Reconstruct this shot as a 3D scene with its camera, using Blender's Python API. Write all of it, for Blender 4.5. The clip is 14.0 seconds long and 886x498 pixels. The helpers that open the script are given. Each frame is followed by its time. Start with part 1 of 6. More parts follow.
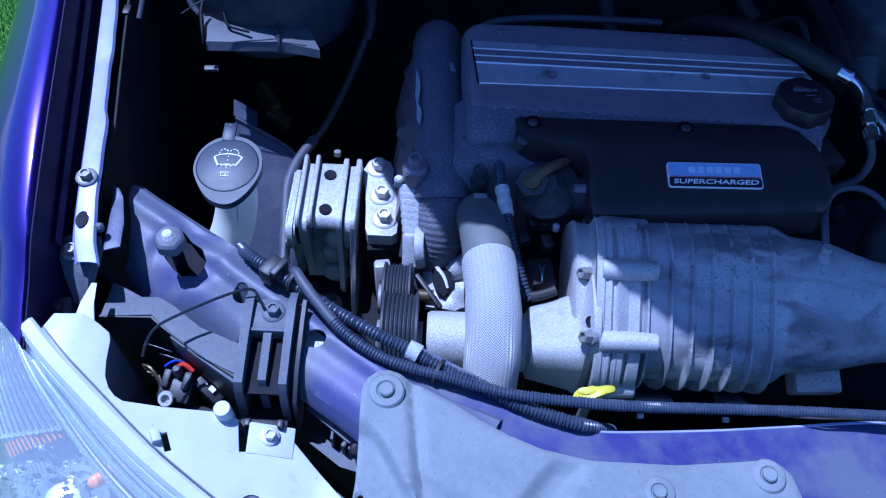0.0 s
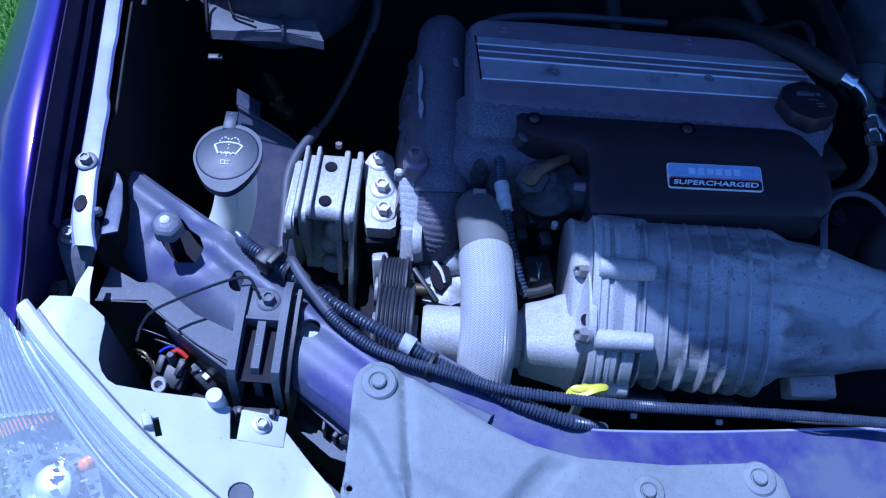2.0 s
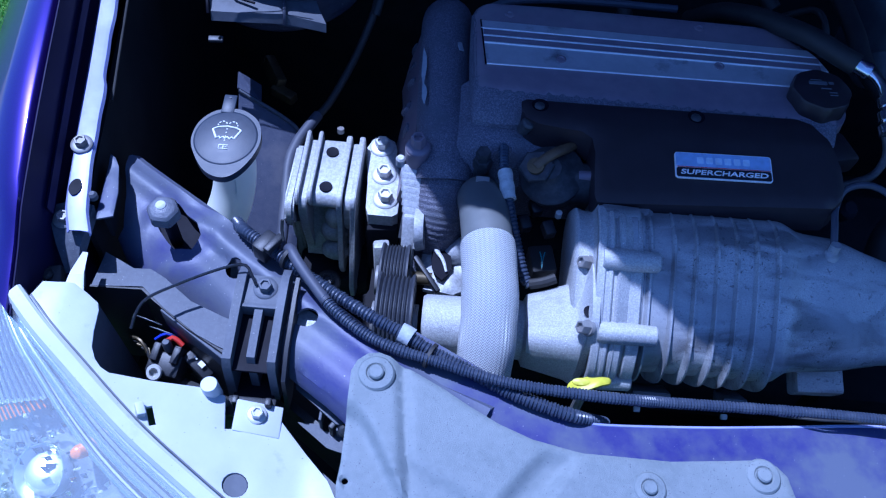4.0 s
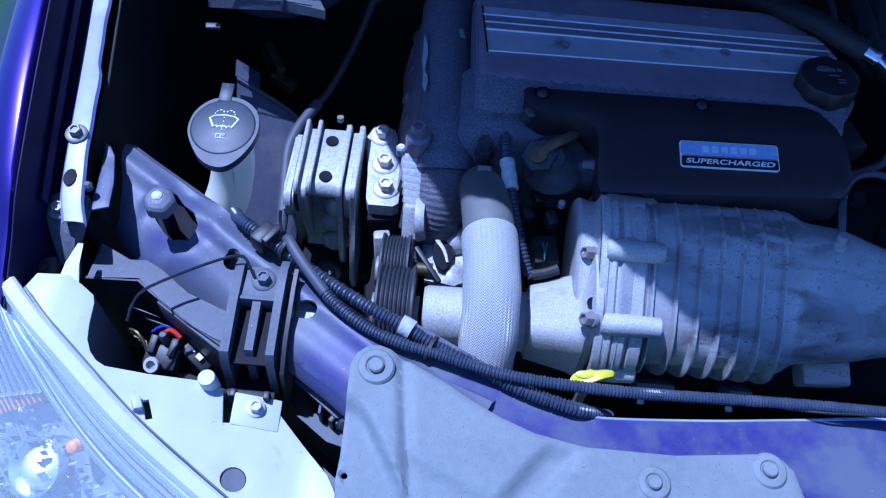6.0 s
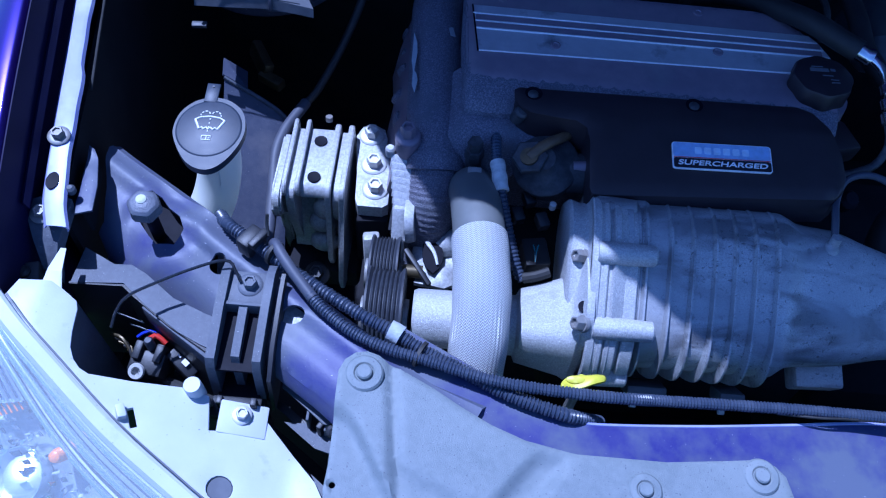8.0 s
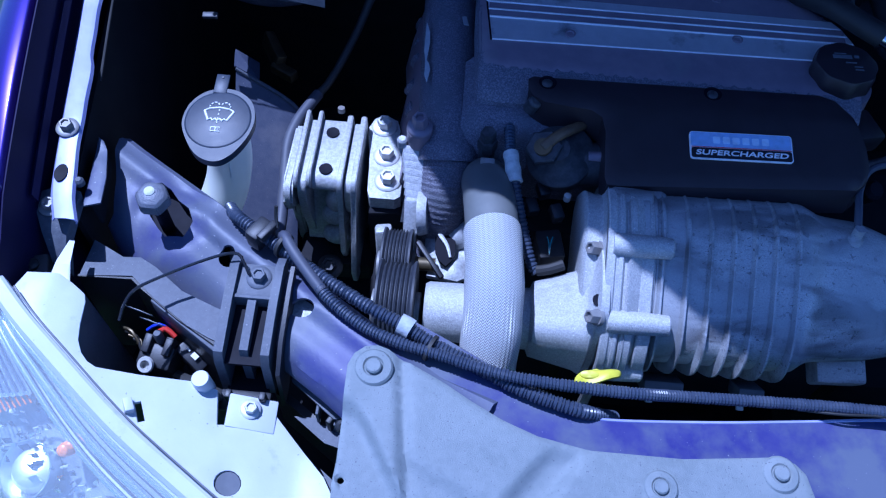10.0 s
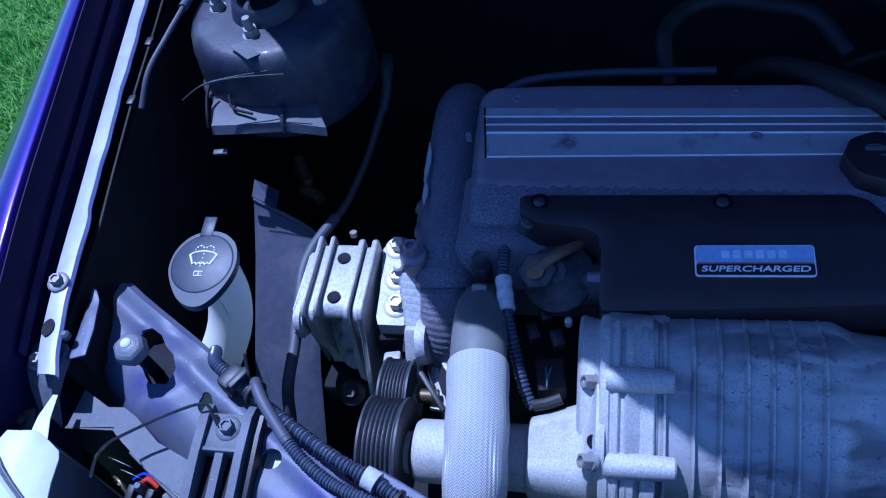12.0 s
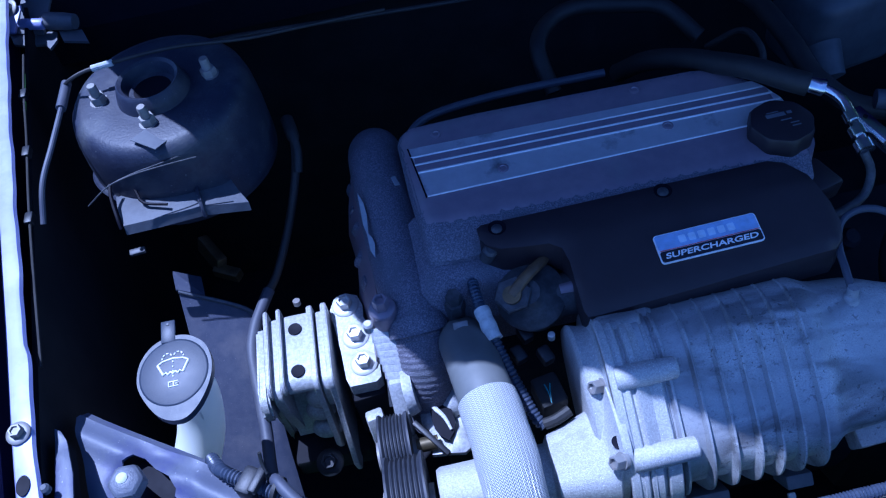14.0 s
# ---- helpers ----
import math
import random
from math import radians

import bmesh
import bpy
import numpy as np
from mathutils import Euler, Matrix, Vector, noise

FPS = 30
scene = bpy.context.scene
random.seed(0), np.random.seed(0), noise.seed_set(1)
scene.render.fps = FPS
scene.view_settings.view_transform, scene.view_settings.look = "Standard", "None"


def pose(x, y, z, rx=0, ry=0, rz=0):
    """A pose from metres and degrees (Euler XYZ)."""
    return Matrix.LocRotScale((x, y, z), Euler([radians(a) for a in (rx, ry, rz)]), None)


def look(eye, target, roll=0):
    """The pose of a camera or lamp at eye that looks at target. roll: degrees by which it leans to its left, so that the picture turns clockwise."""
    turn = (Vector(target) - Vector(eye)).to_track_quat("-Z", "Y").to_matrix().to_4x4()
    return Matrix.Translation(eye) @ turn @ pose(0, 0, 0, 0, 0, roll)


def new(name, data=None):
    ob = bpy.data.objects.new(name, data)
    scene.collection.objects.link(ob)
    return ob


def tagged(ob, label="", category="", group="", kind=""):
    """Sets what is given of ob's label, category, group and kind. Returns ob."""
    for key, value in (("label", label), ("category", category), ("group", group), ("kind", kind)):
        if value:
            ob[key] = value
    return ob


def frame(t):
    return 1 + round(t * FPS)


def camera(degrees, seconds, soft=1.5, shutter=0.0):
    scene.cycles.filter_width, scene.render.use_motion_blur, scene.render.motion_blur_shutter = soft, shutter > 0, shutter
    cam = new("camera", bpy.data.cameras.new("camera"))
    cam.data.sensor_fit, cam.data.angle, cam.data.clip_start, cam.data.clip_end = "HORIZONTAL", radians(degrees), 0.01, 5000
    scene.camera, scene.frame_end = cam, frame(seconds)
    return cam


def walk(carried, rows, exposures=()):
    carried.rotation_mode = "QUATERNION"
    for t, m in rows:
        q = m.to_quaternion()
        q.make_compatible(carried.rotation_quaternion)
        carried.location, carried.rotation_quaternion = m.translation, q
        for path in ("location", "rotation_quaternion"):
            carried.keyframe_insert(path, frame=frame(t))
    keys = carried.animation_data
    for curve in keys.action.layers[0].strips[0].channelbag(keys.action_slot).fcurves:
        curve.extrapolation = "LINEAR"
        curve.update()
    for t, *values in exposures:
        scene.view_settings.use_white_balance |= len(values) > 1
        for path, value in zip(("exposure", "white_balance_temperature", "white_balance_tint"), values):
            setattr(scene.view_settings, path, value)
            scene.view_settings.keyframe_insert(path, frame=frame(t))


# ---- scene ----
cam = camera(56.0, 14.0, soft=1.2)
PATH = [
    (0, (0.01, -0.02, 1.464), (0.027, 1.146, -0.16), 3.4),
    (0.5, (0.007, -0.018, 1.464), (0.021, 1.146, -0.163), 3.6),
    (1, (0.011, -0.018, 1.465), (0.022, 1.143, -0.164), 3.6),
    (1.5, (0.012, -0.021, 1.464), (0.019, 1.146, -0.16), 4.0),
    (2, (0.016, -0.023, 1.462), (0.023, 1.141, -0.165), 4.6),
    (2.5, (0.02, -0.018, 1.457), (0.026, 1.128, -0.182), 5.0),
    (3, (0.019, -0.011, 1.454), (0.016, 1.124, -0.192), 4.8),
    (3.5, (0.02, -0.013, 1.454), (0.013, 1.122, -0.193), 4.7),
    (6, (0.022, -0.005, 1.446), (0.01, 1.104, -0.218), 4.4),
    (6.5, (0.022, -0.002, 1.444), (0.017, 1.101, -0.224), 4.8),
    (7, (0.023, 0.004, 1.443), (0.017, 1.101, -0.229), 4.7),
    (7.5, (0.022, 0.005, 1.444), (0.025, 1.106, -0.226), 4.8),
    (8, (0.024, 0.007, 1.444), (0.03, 1.102, -0.23), 5.1),
    (10.5, (0.031, 0.017, 1.434), (-0.02, 1.094, -0.25), 2.7),
    (11, (0.037, 0.037, 1.445), (-0.121, 1.166, -0.198), -0.5),
    (11.5, (0.091, 0.051, 1.444), (-0.378, 1.109, -0.187), -13.9),
    (12, (0.151, 0.084, 1.427), (-0.257, 1.262, -0.137), -13.7),
    (12.5, (0.154, 0.069, 1.448), (-0.339, 1.135, -0.17), -20.8),
    (13, (0.082, 0.082, 1.45), (-0.097, 1.147, -0.233), -15.6),
    (13.5, (0.084, 0.074, 1.447), (-0.201, 1.186, -0.19), -19.2),
    (14, (0.036, 0.097, 1.452), (0.066, 1.315, -0.134), -10.8),
]
walk(cam, [(t, look(eye, target, roll)) for t, eye, target, roll in PATH],
     exposures=[(0.0, 0.30, 4240, 26), (11.0, 0.28, 4240, 26), (12.0, 0.25, 4240, 26), (12.5, 0.38, 4240, 26), (13.5, 0.45, 4240, 26), (14.0, 0.52, 4240, 26)])

# ---- light ----
SUN = Vector((-0.34, 0.27, 1.0)).normalized()
world = bpy.data.worlds.new("sky")
scene.world = world
world.use_nodes = True
wn = world.node_tree
sky = wn.nodes.new("ShaderNodeTexSky")
sky.sky_type, sky.sun_disc = "NISHITA", False
sky.ozone_density, sky.dust_density = 2.5, 0.4
sky.sun_elevation = math.asin(SUN.z)
sky.sun_rotation = math.atan2(SUN.x, SUN.y)
wn.links.new(sky.outputs[0], wn.nodes["Background"].inputs[0])
wn.nodes["Background"].inputs[1].default_value = 0.11
lamp = bpy.data.lights.new("sun", "SUN")
lamp.energy, lamp.angle, lamp.color = 5.0, radians(0.5), (1.0, 0.95, 0.87)
new("sun", lamp).matrix_world = look(SUN * 20, (0, 0, 0))

# ---- materials ----


def material(name):
    m = bpy.data.materials.new(name)
    m.use_nodes = True
    return m, m.node_tree, m.node_tree.nodes["Principled BSDF"]


def node(nt, kind, **values):
    n = nt.nodes.new(kind)
    for key, v in values.items():
        n.inputs[key.replace("_", " ")].default_value = v
    return n


def surface(name, base, second=None, scale=60.0, mix=(0.4, 0.65), rough=0.5, rough2=None, metal=0.0, coat=0.0,
            bump=0.0, bump_scale=400.0, third=None, third_scale=9.0, third_mix=(0.5, 0.7), subsurface=0.0, detail=6.0, speck=None):
    """Base colour broken by a fine pattern (second) and a broad one (third: dust, stains), with gloss and relief."""
    m, nt, b = material(name)
    co = nt.nodes.new("ShaderNodeTexCoord")
    col = nt.nodes.new("ShaderNodeMixRGB")
    n1 = node(nt, "ShaderNodeTexNoise", Scale=scale, Detail=detail, Roughness=0.65)
    nt.links.new(co.outputs["Object"], n1.inputs["Vector"])
    r1 = nt.nodes.new("ShaderNodeValToRGB")
    r1.color_ramp.elements[0].position, r1.color_ramp.elements[1].position = mix
    nt.links.new(n1.outputs["Fac"], r1.inputs[0])
    nt.links.new(r1.outputs[0], col.inputs[0])
    second = second or tuple(c * 0.8 for c in base)
    col.inputs[1].default_value, col.inputs[2].default_value = (*base, 1), (*second, 1)
    out = col.outputs[0]
    if third:
        n2 = node(nt, "ShaderNodeTexNoise", Scale=third_scale, Detail=7.0, Roughness=0.6)
        nt.links.new(co.outputs["Object"], n2.inputs["Vector"])
        r2 = nt.nodes.new("ShaderNodeValToRGB")
        r2.color_ramp.elements[0].position, r2.color_ramp.elements[1].position = third_mix
        nt.links.new(n2.outputs["Fac"], r2.inputs[0])
        c2 = nt.nodes.new("ShaderNodeMixRGB")
        nt.links.new(r2.outputs[0], c2.inputs[0])
        nt.links.new(out, c2.inputs[1])
        c2.inputs[2].default_value = (*third, 1)
        out = c2.outputs[0]
    if speck:
        # sparse dust grains and nicks: colour, scale, threshold
        n4 = node(nt, "ShaderNodeTexNoise", Scale=speck[1], Detail=1.0)
        nt.links.new(co.outputs["Object"], n4.inputs["Vector"])
        r4 = nt.nodes.new("ShaderNodeValToRGB")
        r4.color_ramp.elements[0].position, r4.color_ramp.elements[1].position = speck[2], speck[2] + 0.03
        nt.links.new(n4.outputs["Fac"], r4.inputs[0])
        c4 = nt.nodes.new("ShaderNodeMixRGB")
        nt.links.new(r4.outputs[0], c4.inputs[0])
        nt.links.new(out, c4.inputs[1])
        c4.inputs[2].default_value = (*speck[0], 1)
        out = c4.outputs[0]
    nt.links.new(out, b.inputs["Base Color"])
    rr = nt.nodes.new("ShaderNodeMapRange")
    rr.inputs[3].default_value, rr.inputs[4].default_value = rough, rough2 if rough2 is not None else min(1, rough + 0.15)
    nt.links.new(n1.outputs["Fac"], rr.inputs[0])
    nt.links.new(rr.outputs[0], b.inputs["Roughness"])
    b.inputs["Metallic"].default_value = metal
    b.inputs["Coat Weight"].default_value = coat
    b.inputs["Coat Roughness"].default_value = 0.06
    if subsurface:
        b.inputs["Subsurface Weight"].default_value = subsurface
        b.inputs["Subsurface Radius"].default_value = (0.02, 0.02, 0.018)
        b.inputs["Subsurface Scale"].default_value = 1.0
    if bump:
        n3 = node(nt, "ShaderNodeTexNoise", Scale=bump_scale, Detail=3.0)
        nt.links.new(co.outputs["Object"], n3.inputs["Vector"])
        bp = node(nt, "ShaderNodeBump", Strength=bump, Distance=0.001)
        nt.links.new(n3.outputs["Fac"], bp.inputs["Height"])
        nt.links.new(bp.outputs[0], b.inputs["Normal"])
    return m


def plain(name, base, rough=0.5, metal=0.0, **more):
    return surface(name, base, rough=rough, metal=metal, scale=140.0, **more)


M = {}
M["paint"] = surface("indigo_paint", (0.036, 0.017, 0.19), (0.030, 0.014, 0.16), scale=900.0, rough=0.26, rough2=0.36, metal=0.8, coat=1.0)
M["bay_paint"] = surface("dusty_indigo_paint", (0.034, 0.033, 0.145), (0.050, 0.050, 0.145), scale=35.0, rough=0.46, rough2=0.60, metal=0.0, coat=0.0,
                         third=(0.088, 0.097, 0.138), third_scale=15.0, third_mix=(0.31, 0.54), bump=0.10, bump_scale=500.0, speck=((0.30, 0.31, 0.36), 620.0, 0.76))
M["bay_paint_clean"] = surface("indigo_rail_paint", (0.030, 0.027, 0.15), (0.045, 0.043, 0.16), scale=45.0, rough=0.38, rough2=0.55, metal=0.0, coat=0.2,
                               third=(0.098, 0.110, 0.160), third_scale=16.0, third_mix=(0.40, 0.60), bump=0.06, bump_scale=600.0, speck=((0.30, 0.31, 0.38), 700.0, 0.775))
# pale blue: on the fender flange it puts the sun's glare into colour
M["flange"] = surface("pale_and_glare_blue", (0.30, 0.31, 0.56), (0.25, 0.26, 0.52), scale=30.0, rough=0.35, metal=0.0, coat=0.2,
                      third=(0.40, 0.41, 0.62), third_scale=25.0, third_mix=(0.5, 0.75))
# near black: black parts, and shade put into holes and recesses as colour
M["gap"] = surface("black_and_shade", (0.006, 0.006, 0.012), rough=0.5)
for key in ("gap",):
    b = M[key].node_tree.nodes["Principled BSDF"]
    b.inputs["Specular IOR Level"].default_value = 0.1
M["dull"] = surface("dull_dark_metal", (0.034, 0.036, 0.043), (0.07, 0.072, 0.08), scale=160.0, rough=0.45, metal=0.2)
M["black"] = surface("black_plastic", (0.011, 0.012, 0.016), (0.017, 0.018, 0.023), rough=0.4, bump=0.15, bump_scale=1200.0)
# near black with little gloss: deep shade of the bay put into colour
M["bay"] = surface("bay_shade", (0.016, 0.016, 0.020), (0.024, 0.024, 0.028), scale=15.0, rough=0.8)
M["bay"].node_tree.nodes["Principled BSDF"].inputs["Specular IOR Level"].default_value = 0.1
M["grey_plastic"] = surface("dusty_grey_plastic", (0.062, 0.069, 0.090), (0.084, 0.092, 0.114), scale=260.0, mix=(0.42, 0.62), rough=0.5, bump=0.3, bump_scale=1500.0,
                            speck=((0.28, 0.29, 0.31), 800.0, 0.745), third=(0.115, 0.123, 0.145), third_scale=22.0, third_mix=(0.5, 0.75))
M["shroud"] = surface("dusty_shroud", (0.145, 0.168, 0.178), (0.18, 0.203, 0.212), scale=160.0, rough=0.5, speck=((0.10, 0.11, 0.13), 700.0, 0.70), bump=0.45, bump_scale=1800.0,
                      third=(0.21, 0.232, 0.24), third_scale=11.0, third_mix=(0.4, 0.75))
M["white"] = surface("pale_housing_plastic", (0.52, 0.54, 0.57), (0.47, 0.49, 0.52), scale=18.0, rough=0.42, speck=((0.25, 0.26, 0.28), 500.0, 0.765), bump=0.06, bump_scale=700.0,
                     third=(0.40, 0.42, 0.45), third_scale=45.0, third_mix=(0.62, 0.72))
M["cap"] = surface("cap_plastic", (0.019, 0.026, 0.044), (0.026, 0.034, 0.054), scale=120.0, rough=0.36, bump=0.08, bump_scale=1500.0)
M["cap"].node_tree.nodes["Principled BSDF"].inputs["Specular IOR Level"].default_value = 0.3
M["print"] = plain("white_print", (0.8, 0.8, 0.78), rough=0.6)
M["cast"] = surface("cast_aluminium", (0.47, 0.475, 0.475), (0.36, 0.365, 0.37), scale=700.0, mix=(0.44, 0.56), rough=0.45, rough2=0.65, metal=0.25,
                    bump=0.6, bump_scale=1500.0, third=(0.31, 0.315, 0.315), third_scale=70.0, third_mix=(0.55, 0.75), speck=((0.78, 0.79, 0.8), 900.0, 0.72))
M["mount"] = surface("smooth_cast_aluminium", (0.47, 0.475, 0.48), (0.34, 0.345, 0.35), scale=380.0, mix=(0.42, 0.6), rough=0.45, rough2=0.6, metal=0.22,
                     bump=0.45, bump_scale=1100.0, third=(0.30, 0.30, 0.30), third_scale=60.0, third_mix=(0.56, 0.72))
M["steel"] = surface("zinc_steel", (0.62, 0.62, 0.60), (0.48, 0.48, 0.46), rough=0.35, metal=0.3)
M["steel_dull"] = surface("dull_steel", (0.26, 0.26, 0.26), (0.19, 0.18, 0.17), rough=0.45, metal=0.3)
M["chrome"] = surface("bright_metal", (0.75, 0.76, 0.78), (0.68, 0.69, 0.7), rough=0.14, rough2=0.25, metal=1.0)
M["cover"] = surface("grey_cover_paint", (0.205, 0.174, 0.215), (0.245, 0.209, 0.245), scale=45.0, rough=0.42, rough2=0.52, metal=0.2, bump=0.05, bump_scale=1200.0,
                     third=(0.23, 0.235, 0.25), third_scale=13.0, third_mix=(0.55, 0.8))
M["crinkle"] = surface("crinkle_paint", (0.090, 0.090, 0.122), (0.215, 0.208, 0.25), scale=750.0, mix=(0.46, 0.6), rough=0.5, bump=0.8, bump_scale=900.0, third=(0.10, 0.105, 0.13), third_scale=45.0, third_mix=(0.5, 0.7))
M["band"] = surface("brushed_band", (0.60, 0.61, 0.64), (0.68, 0.69, 0.72), scale=60.0, rough=0.33, metal=0.55,
                    third=(0.17, 0.175, 0.2), third_scale=25.0, third_mix=(0.6, 0.75))
M["ridge"] = surface("bright_ridge", (0.85, 0.86, 0.88), rough=0.3, metal=0.2)
M["plate"] = surface("satin_black_plate", (0.017, 0.013, 0.017), (0.022, 0.017, 0.022), scale=50.0, rough=0.42, bump=0.1, bump_scale=1500.0)
M["badge_blue"] = plain("badge_blue", (0.40, 0.50, 0.76), rough=0.3)
M["badge_dark"] = plain("badge_dark", (0.012, 0.012, 0.02), rough=0.3)
M["badge_rim"] = plain("badge_silver", (0.88, 0.89, 0.92), rough=0.25)
M["badge_mark"] = plain("badge_mark", (0.66, 0.76, 0.92), rough=0.3)
M["red"] = plain("red_plastic", (0.55, 0.03, 0.015), rough=0.4)
M["blue_wire"] = plain("blue_insulation", (0.03, 0.04, 0.5), rough=0.4)
M["cyan_wire"] = plain("pale_blue_insulation", (0.08, 0.30, 0.33), rough=0.4)
M["white_wire"] = plain("white_insulation", (0.75, 0.75, 0.72), rough=0.4)
M["rubber"] = surface("black_rubber", (0.013, 0.013, 0.014), (0.022, 0.022, 0.023), rough=0.55, bump=0.1)
M["grey_rubber"] = surface("weathered_rubber", (0.052, 0.056, 0.08), (0.07, 0.074, 0.095), scale=40.0, rough=0.5)
M["elbow"] = surface("satin_rubber_elbow", (0.105, 0.112, 0.112), (0.13, 0.137, 0.135), scale=30.0, rough=0.42)
M["conduit"] = surface("ribbed_conduit_plastic", (0.034, 0.043, 0.072), (0.052, 0.062, 0.092), scale=60.0, rough=0.24, rough2=0.4)
M["pulley"] = surface("pulley_black", (0.022, 0.025, 0.036), (0.034, 0.038, 0.050), scale=200.0, rough=0.45)
M["sleeve"] = surface("grey_sleeve", (0.34, 0.36, 0.38), (0.42, 0.44, 0.46), scale=150.0, rough=0.7, bump=0.4, bump_scale=500.0)
M["tape"] = surface("white_tape", (0.56, 0.57, 0.55), (0.40, 0.41, 0.40), scale=200.0, rough=0.6)
M["yellow"] = surface("yellow_plastic", (0.60, 0.57, 0.03), (0.52, 0.49, 0.025), rough=0.4)
M["amber_rubber"] = surface("dirty_yellow_hose", (0.12, 0.085, 0.045), (0.07, 0.05, 0.03), scale=120.0, rough=0.45)
M["brass"] = surface("stained_brass", (0.14, 0.11, 0.06), (0.09, 0.075, 0.045), rough=0.4, metal=0.7)
M["tower"] = surface("dusty_dark_blue_paint", (0.015, 0.018, 0.036), (0.024, 0.028, 0.048), scale=90.0, rough=0.46, rough2=0.62, coat=0.05,
                     third=(0.058, 0.062, 0.072), third_scale=26.0, third_mix=(0.5, 0.72), bump=0.3, bump_scale=420.0, speck=((0.10, 0.105, 0.115), 420.0, 0.74))
M["shelf"] = surface("dusty_grey_shelf", (0.062, 0.068, 0.085), (0.085, 0.092, 0.11), scale=70.0, rough=0.55, bump=0.15, bump_scale=600.0, third=(0.045, 0.048, 0.06), third_scale=30.0)
M["bumper"] = surface("scuffed_grey_rubber", (0.095, 0.10, 0.125), (0.13, 0.137, 0.165), scale=160.0, rough=0.4, bump=0.3, bump_scale=800.0)
M["liner"] = surface("dusty_black_liner", (0.044, 0.050, 0.085), (0.060, 0.066, 0.10), scale=120.0, rough=0.5, bump=0.2, bump_scale=900.0, third=(0.095, 0.095, 0.12), third_scale=20.0, speck=((0.2, 0.2, 0.22), 800.0, 0.76))
M["gloss_black"] = surface("glossy_black_wire", (0.012, 0.012, 0.014), (0.02, 0.02, 0.022), scale=200.0, rough=0.18, rough2=0.3, coat=0.6)
# darker, duller copy of the indigo paint for the shade inside the fender
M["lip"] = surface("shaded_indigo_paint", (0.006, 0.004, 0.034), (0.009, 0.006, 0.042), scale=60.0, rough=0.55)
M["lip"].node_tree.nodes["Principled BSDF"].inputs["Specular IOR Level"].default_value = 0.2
M["sheet"] = surface("bracket_grey_sheet", (0.105, 0.112, 0.13), (0.135, 0.142, 0.16), scale=50.0, rough=0.45)
M["orange"] = plain("orange_lens", (0.85, 0.26, 0.03), rough=0.2)
M["reflector"] = surface("silvered_reflector", (0.72, 0.76, 0.80), (0.64, 0.67, 0.71), scale=20.0, rough=0.26, rough2=0.38, metal=1.0)
M["trim_dark"] = surface("dark_glossy_trim", (0.10, 0.12, 0.16), (0.16, 0.18, 0.23), scale=30.0, rough=0.12, rough2=0.25, metal=0.8)
M["satin_chrome"] = surface("satin_chrome", (0.85, 0.86, 0.88), (0.8, 0.81, 0.83), scale=60.0, rough=0.28, rough2=0.38, metal=1.0)
M["mirror_trim"] = surface("mirror_trim", (0.92, 0.93, 0.93), (0.86, 0.87, 0.88), scale=40.0, rough=0.16, rough2=0.26, metal=1.0)
M["glow_back"] = surface("dull_silver", (0.42, 0.45, 0.48), (0.26, 0.29, 0.32), scale=60.0, rough=0.3, metal=0.5)
M["ground"] = surface("lawn_soil", (0.03, 0.11, 0.006), (0.045, 0.15, 0.008), scale=40.0, rough=0.9)
M["tank"] = surface("translucent_tank", (0.10, 0.11, 0.125), (0.065, 0.072, 0.085), scale=25.0, rough=0.4)


def speckled_cast():
    """Cast case with short dark scratches and pits, and oily stains that run along it."""
    m = surface("stained_cast_case", (0.50, 0.51, 0.52), (0.38, 0.39, 0.40), scale=800.0, mix=(0.42, 0.6), rough=0.42, rough2=0.6, metal=0.25, bump=0.35, bump_scale=900.0)
    nt = m.node_tree
    b = nt.nodes["Principled BSDF"]
    co = nt.nodes.new("ShaderNodeTexCoord")
    out = b.inputs["Base Color"].links[0].from_socket
    for stretch, scale, lo, hi, dark, share in (((1, 1, 1), 260.0, 0.62, 0.68, (0.11, 0.11, 0.12), 0.8), ((0.5, 1.4, 1.4), 700.0, 0.64, 0.69, (0.10, 0.10, 0.11), 0.6),
                                                ((0.3, 1, 1), 42.0, 0.46, 0.62, (0.075, 0.075, 0.082), 0.75), ((1, 1, 1), 16.0, 0.42, 0.62, (0.33, 0.34, 0.36), 0.7)):
        mp = node(nt, "ShaderNodeMapping", Scale=stretch)
        nt.links.new(co.outputs["Object"], mp.inputs[0])
        n = node(nt, "ShaderNodeTexNoise", Scale=scale, Detail=3.0, Distortion=0.6)
        nt.links.new(mp.outputs[0], n.inputs["Vector"])
        r = nt.nodes.new("ShaderNodeValToRGB")
        r.color_ramp.elements[0].position, r.color_ramp.elements[1].position = lo, hi
        r.color_ramp.elements[1].color = (share, share, share, 1)
        nt.links.new(n.outputs["Fac"], r.inputs[0])
        c = nt.nodes.new("ShaderNodeMixRGB")
        nt.links.new(r.outputs[0], c.inputs[0])
        nt.links.new(out, c.inputs[1])
        c.inputs[2].default_value = (*dark, 1)
        out = c.outputs[0]
    nt.links.new(out, b.inputs["Base Color"])
    return m


M["case"] = speckled_cast()


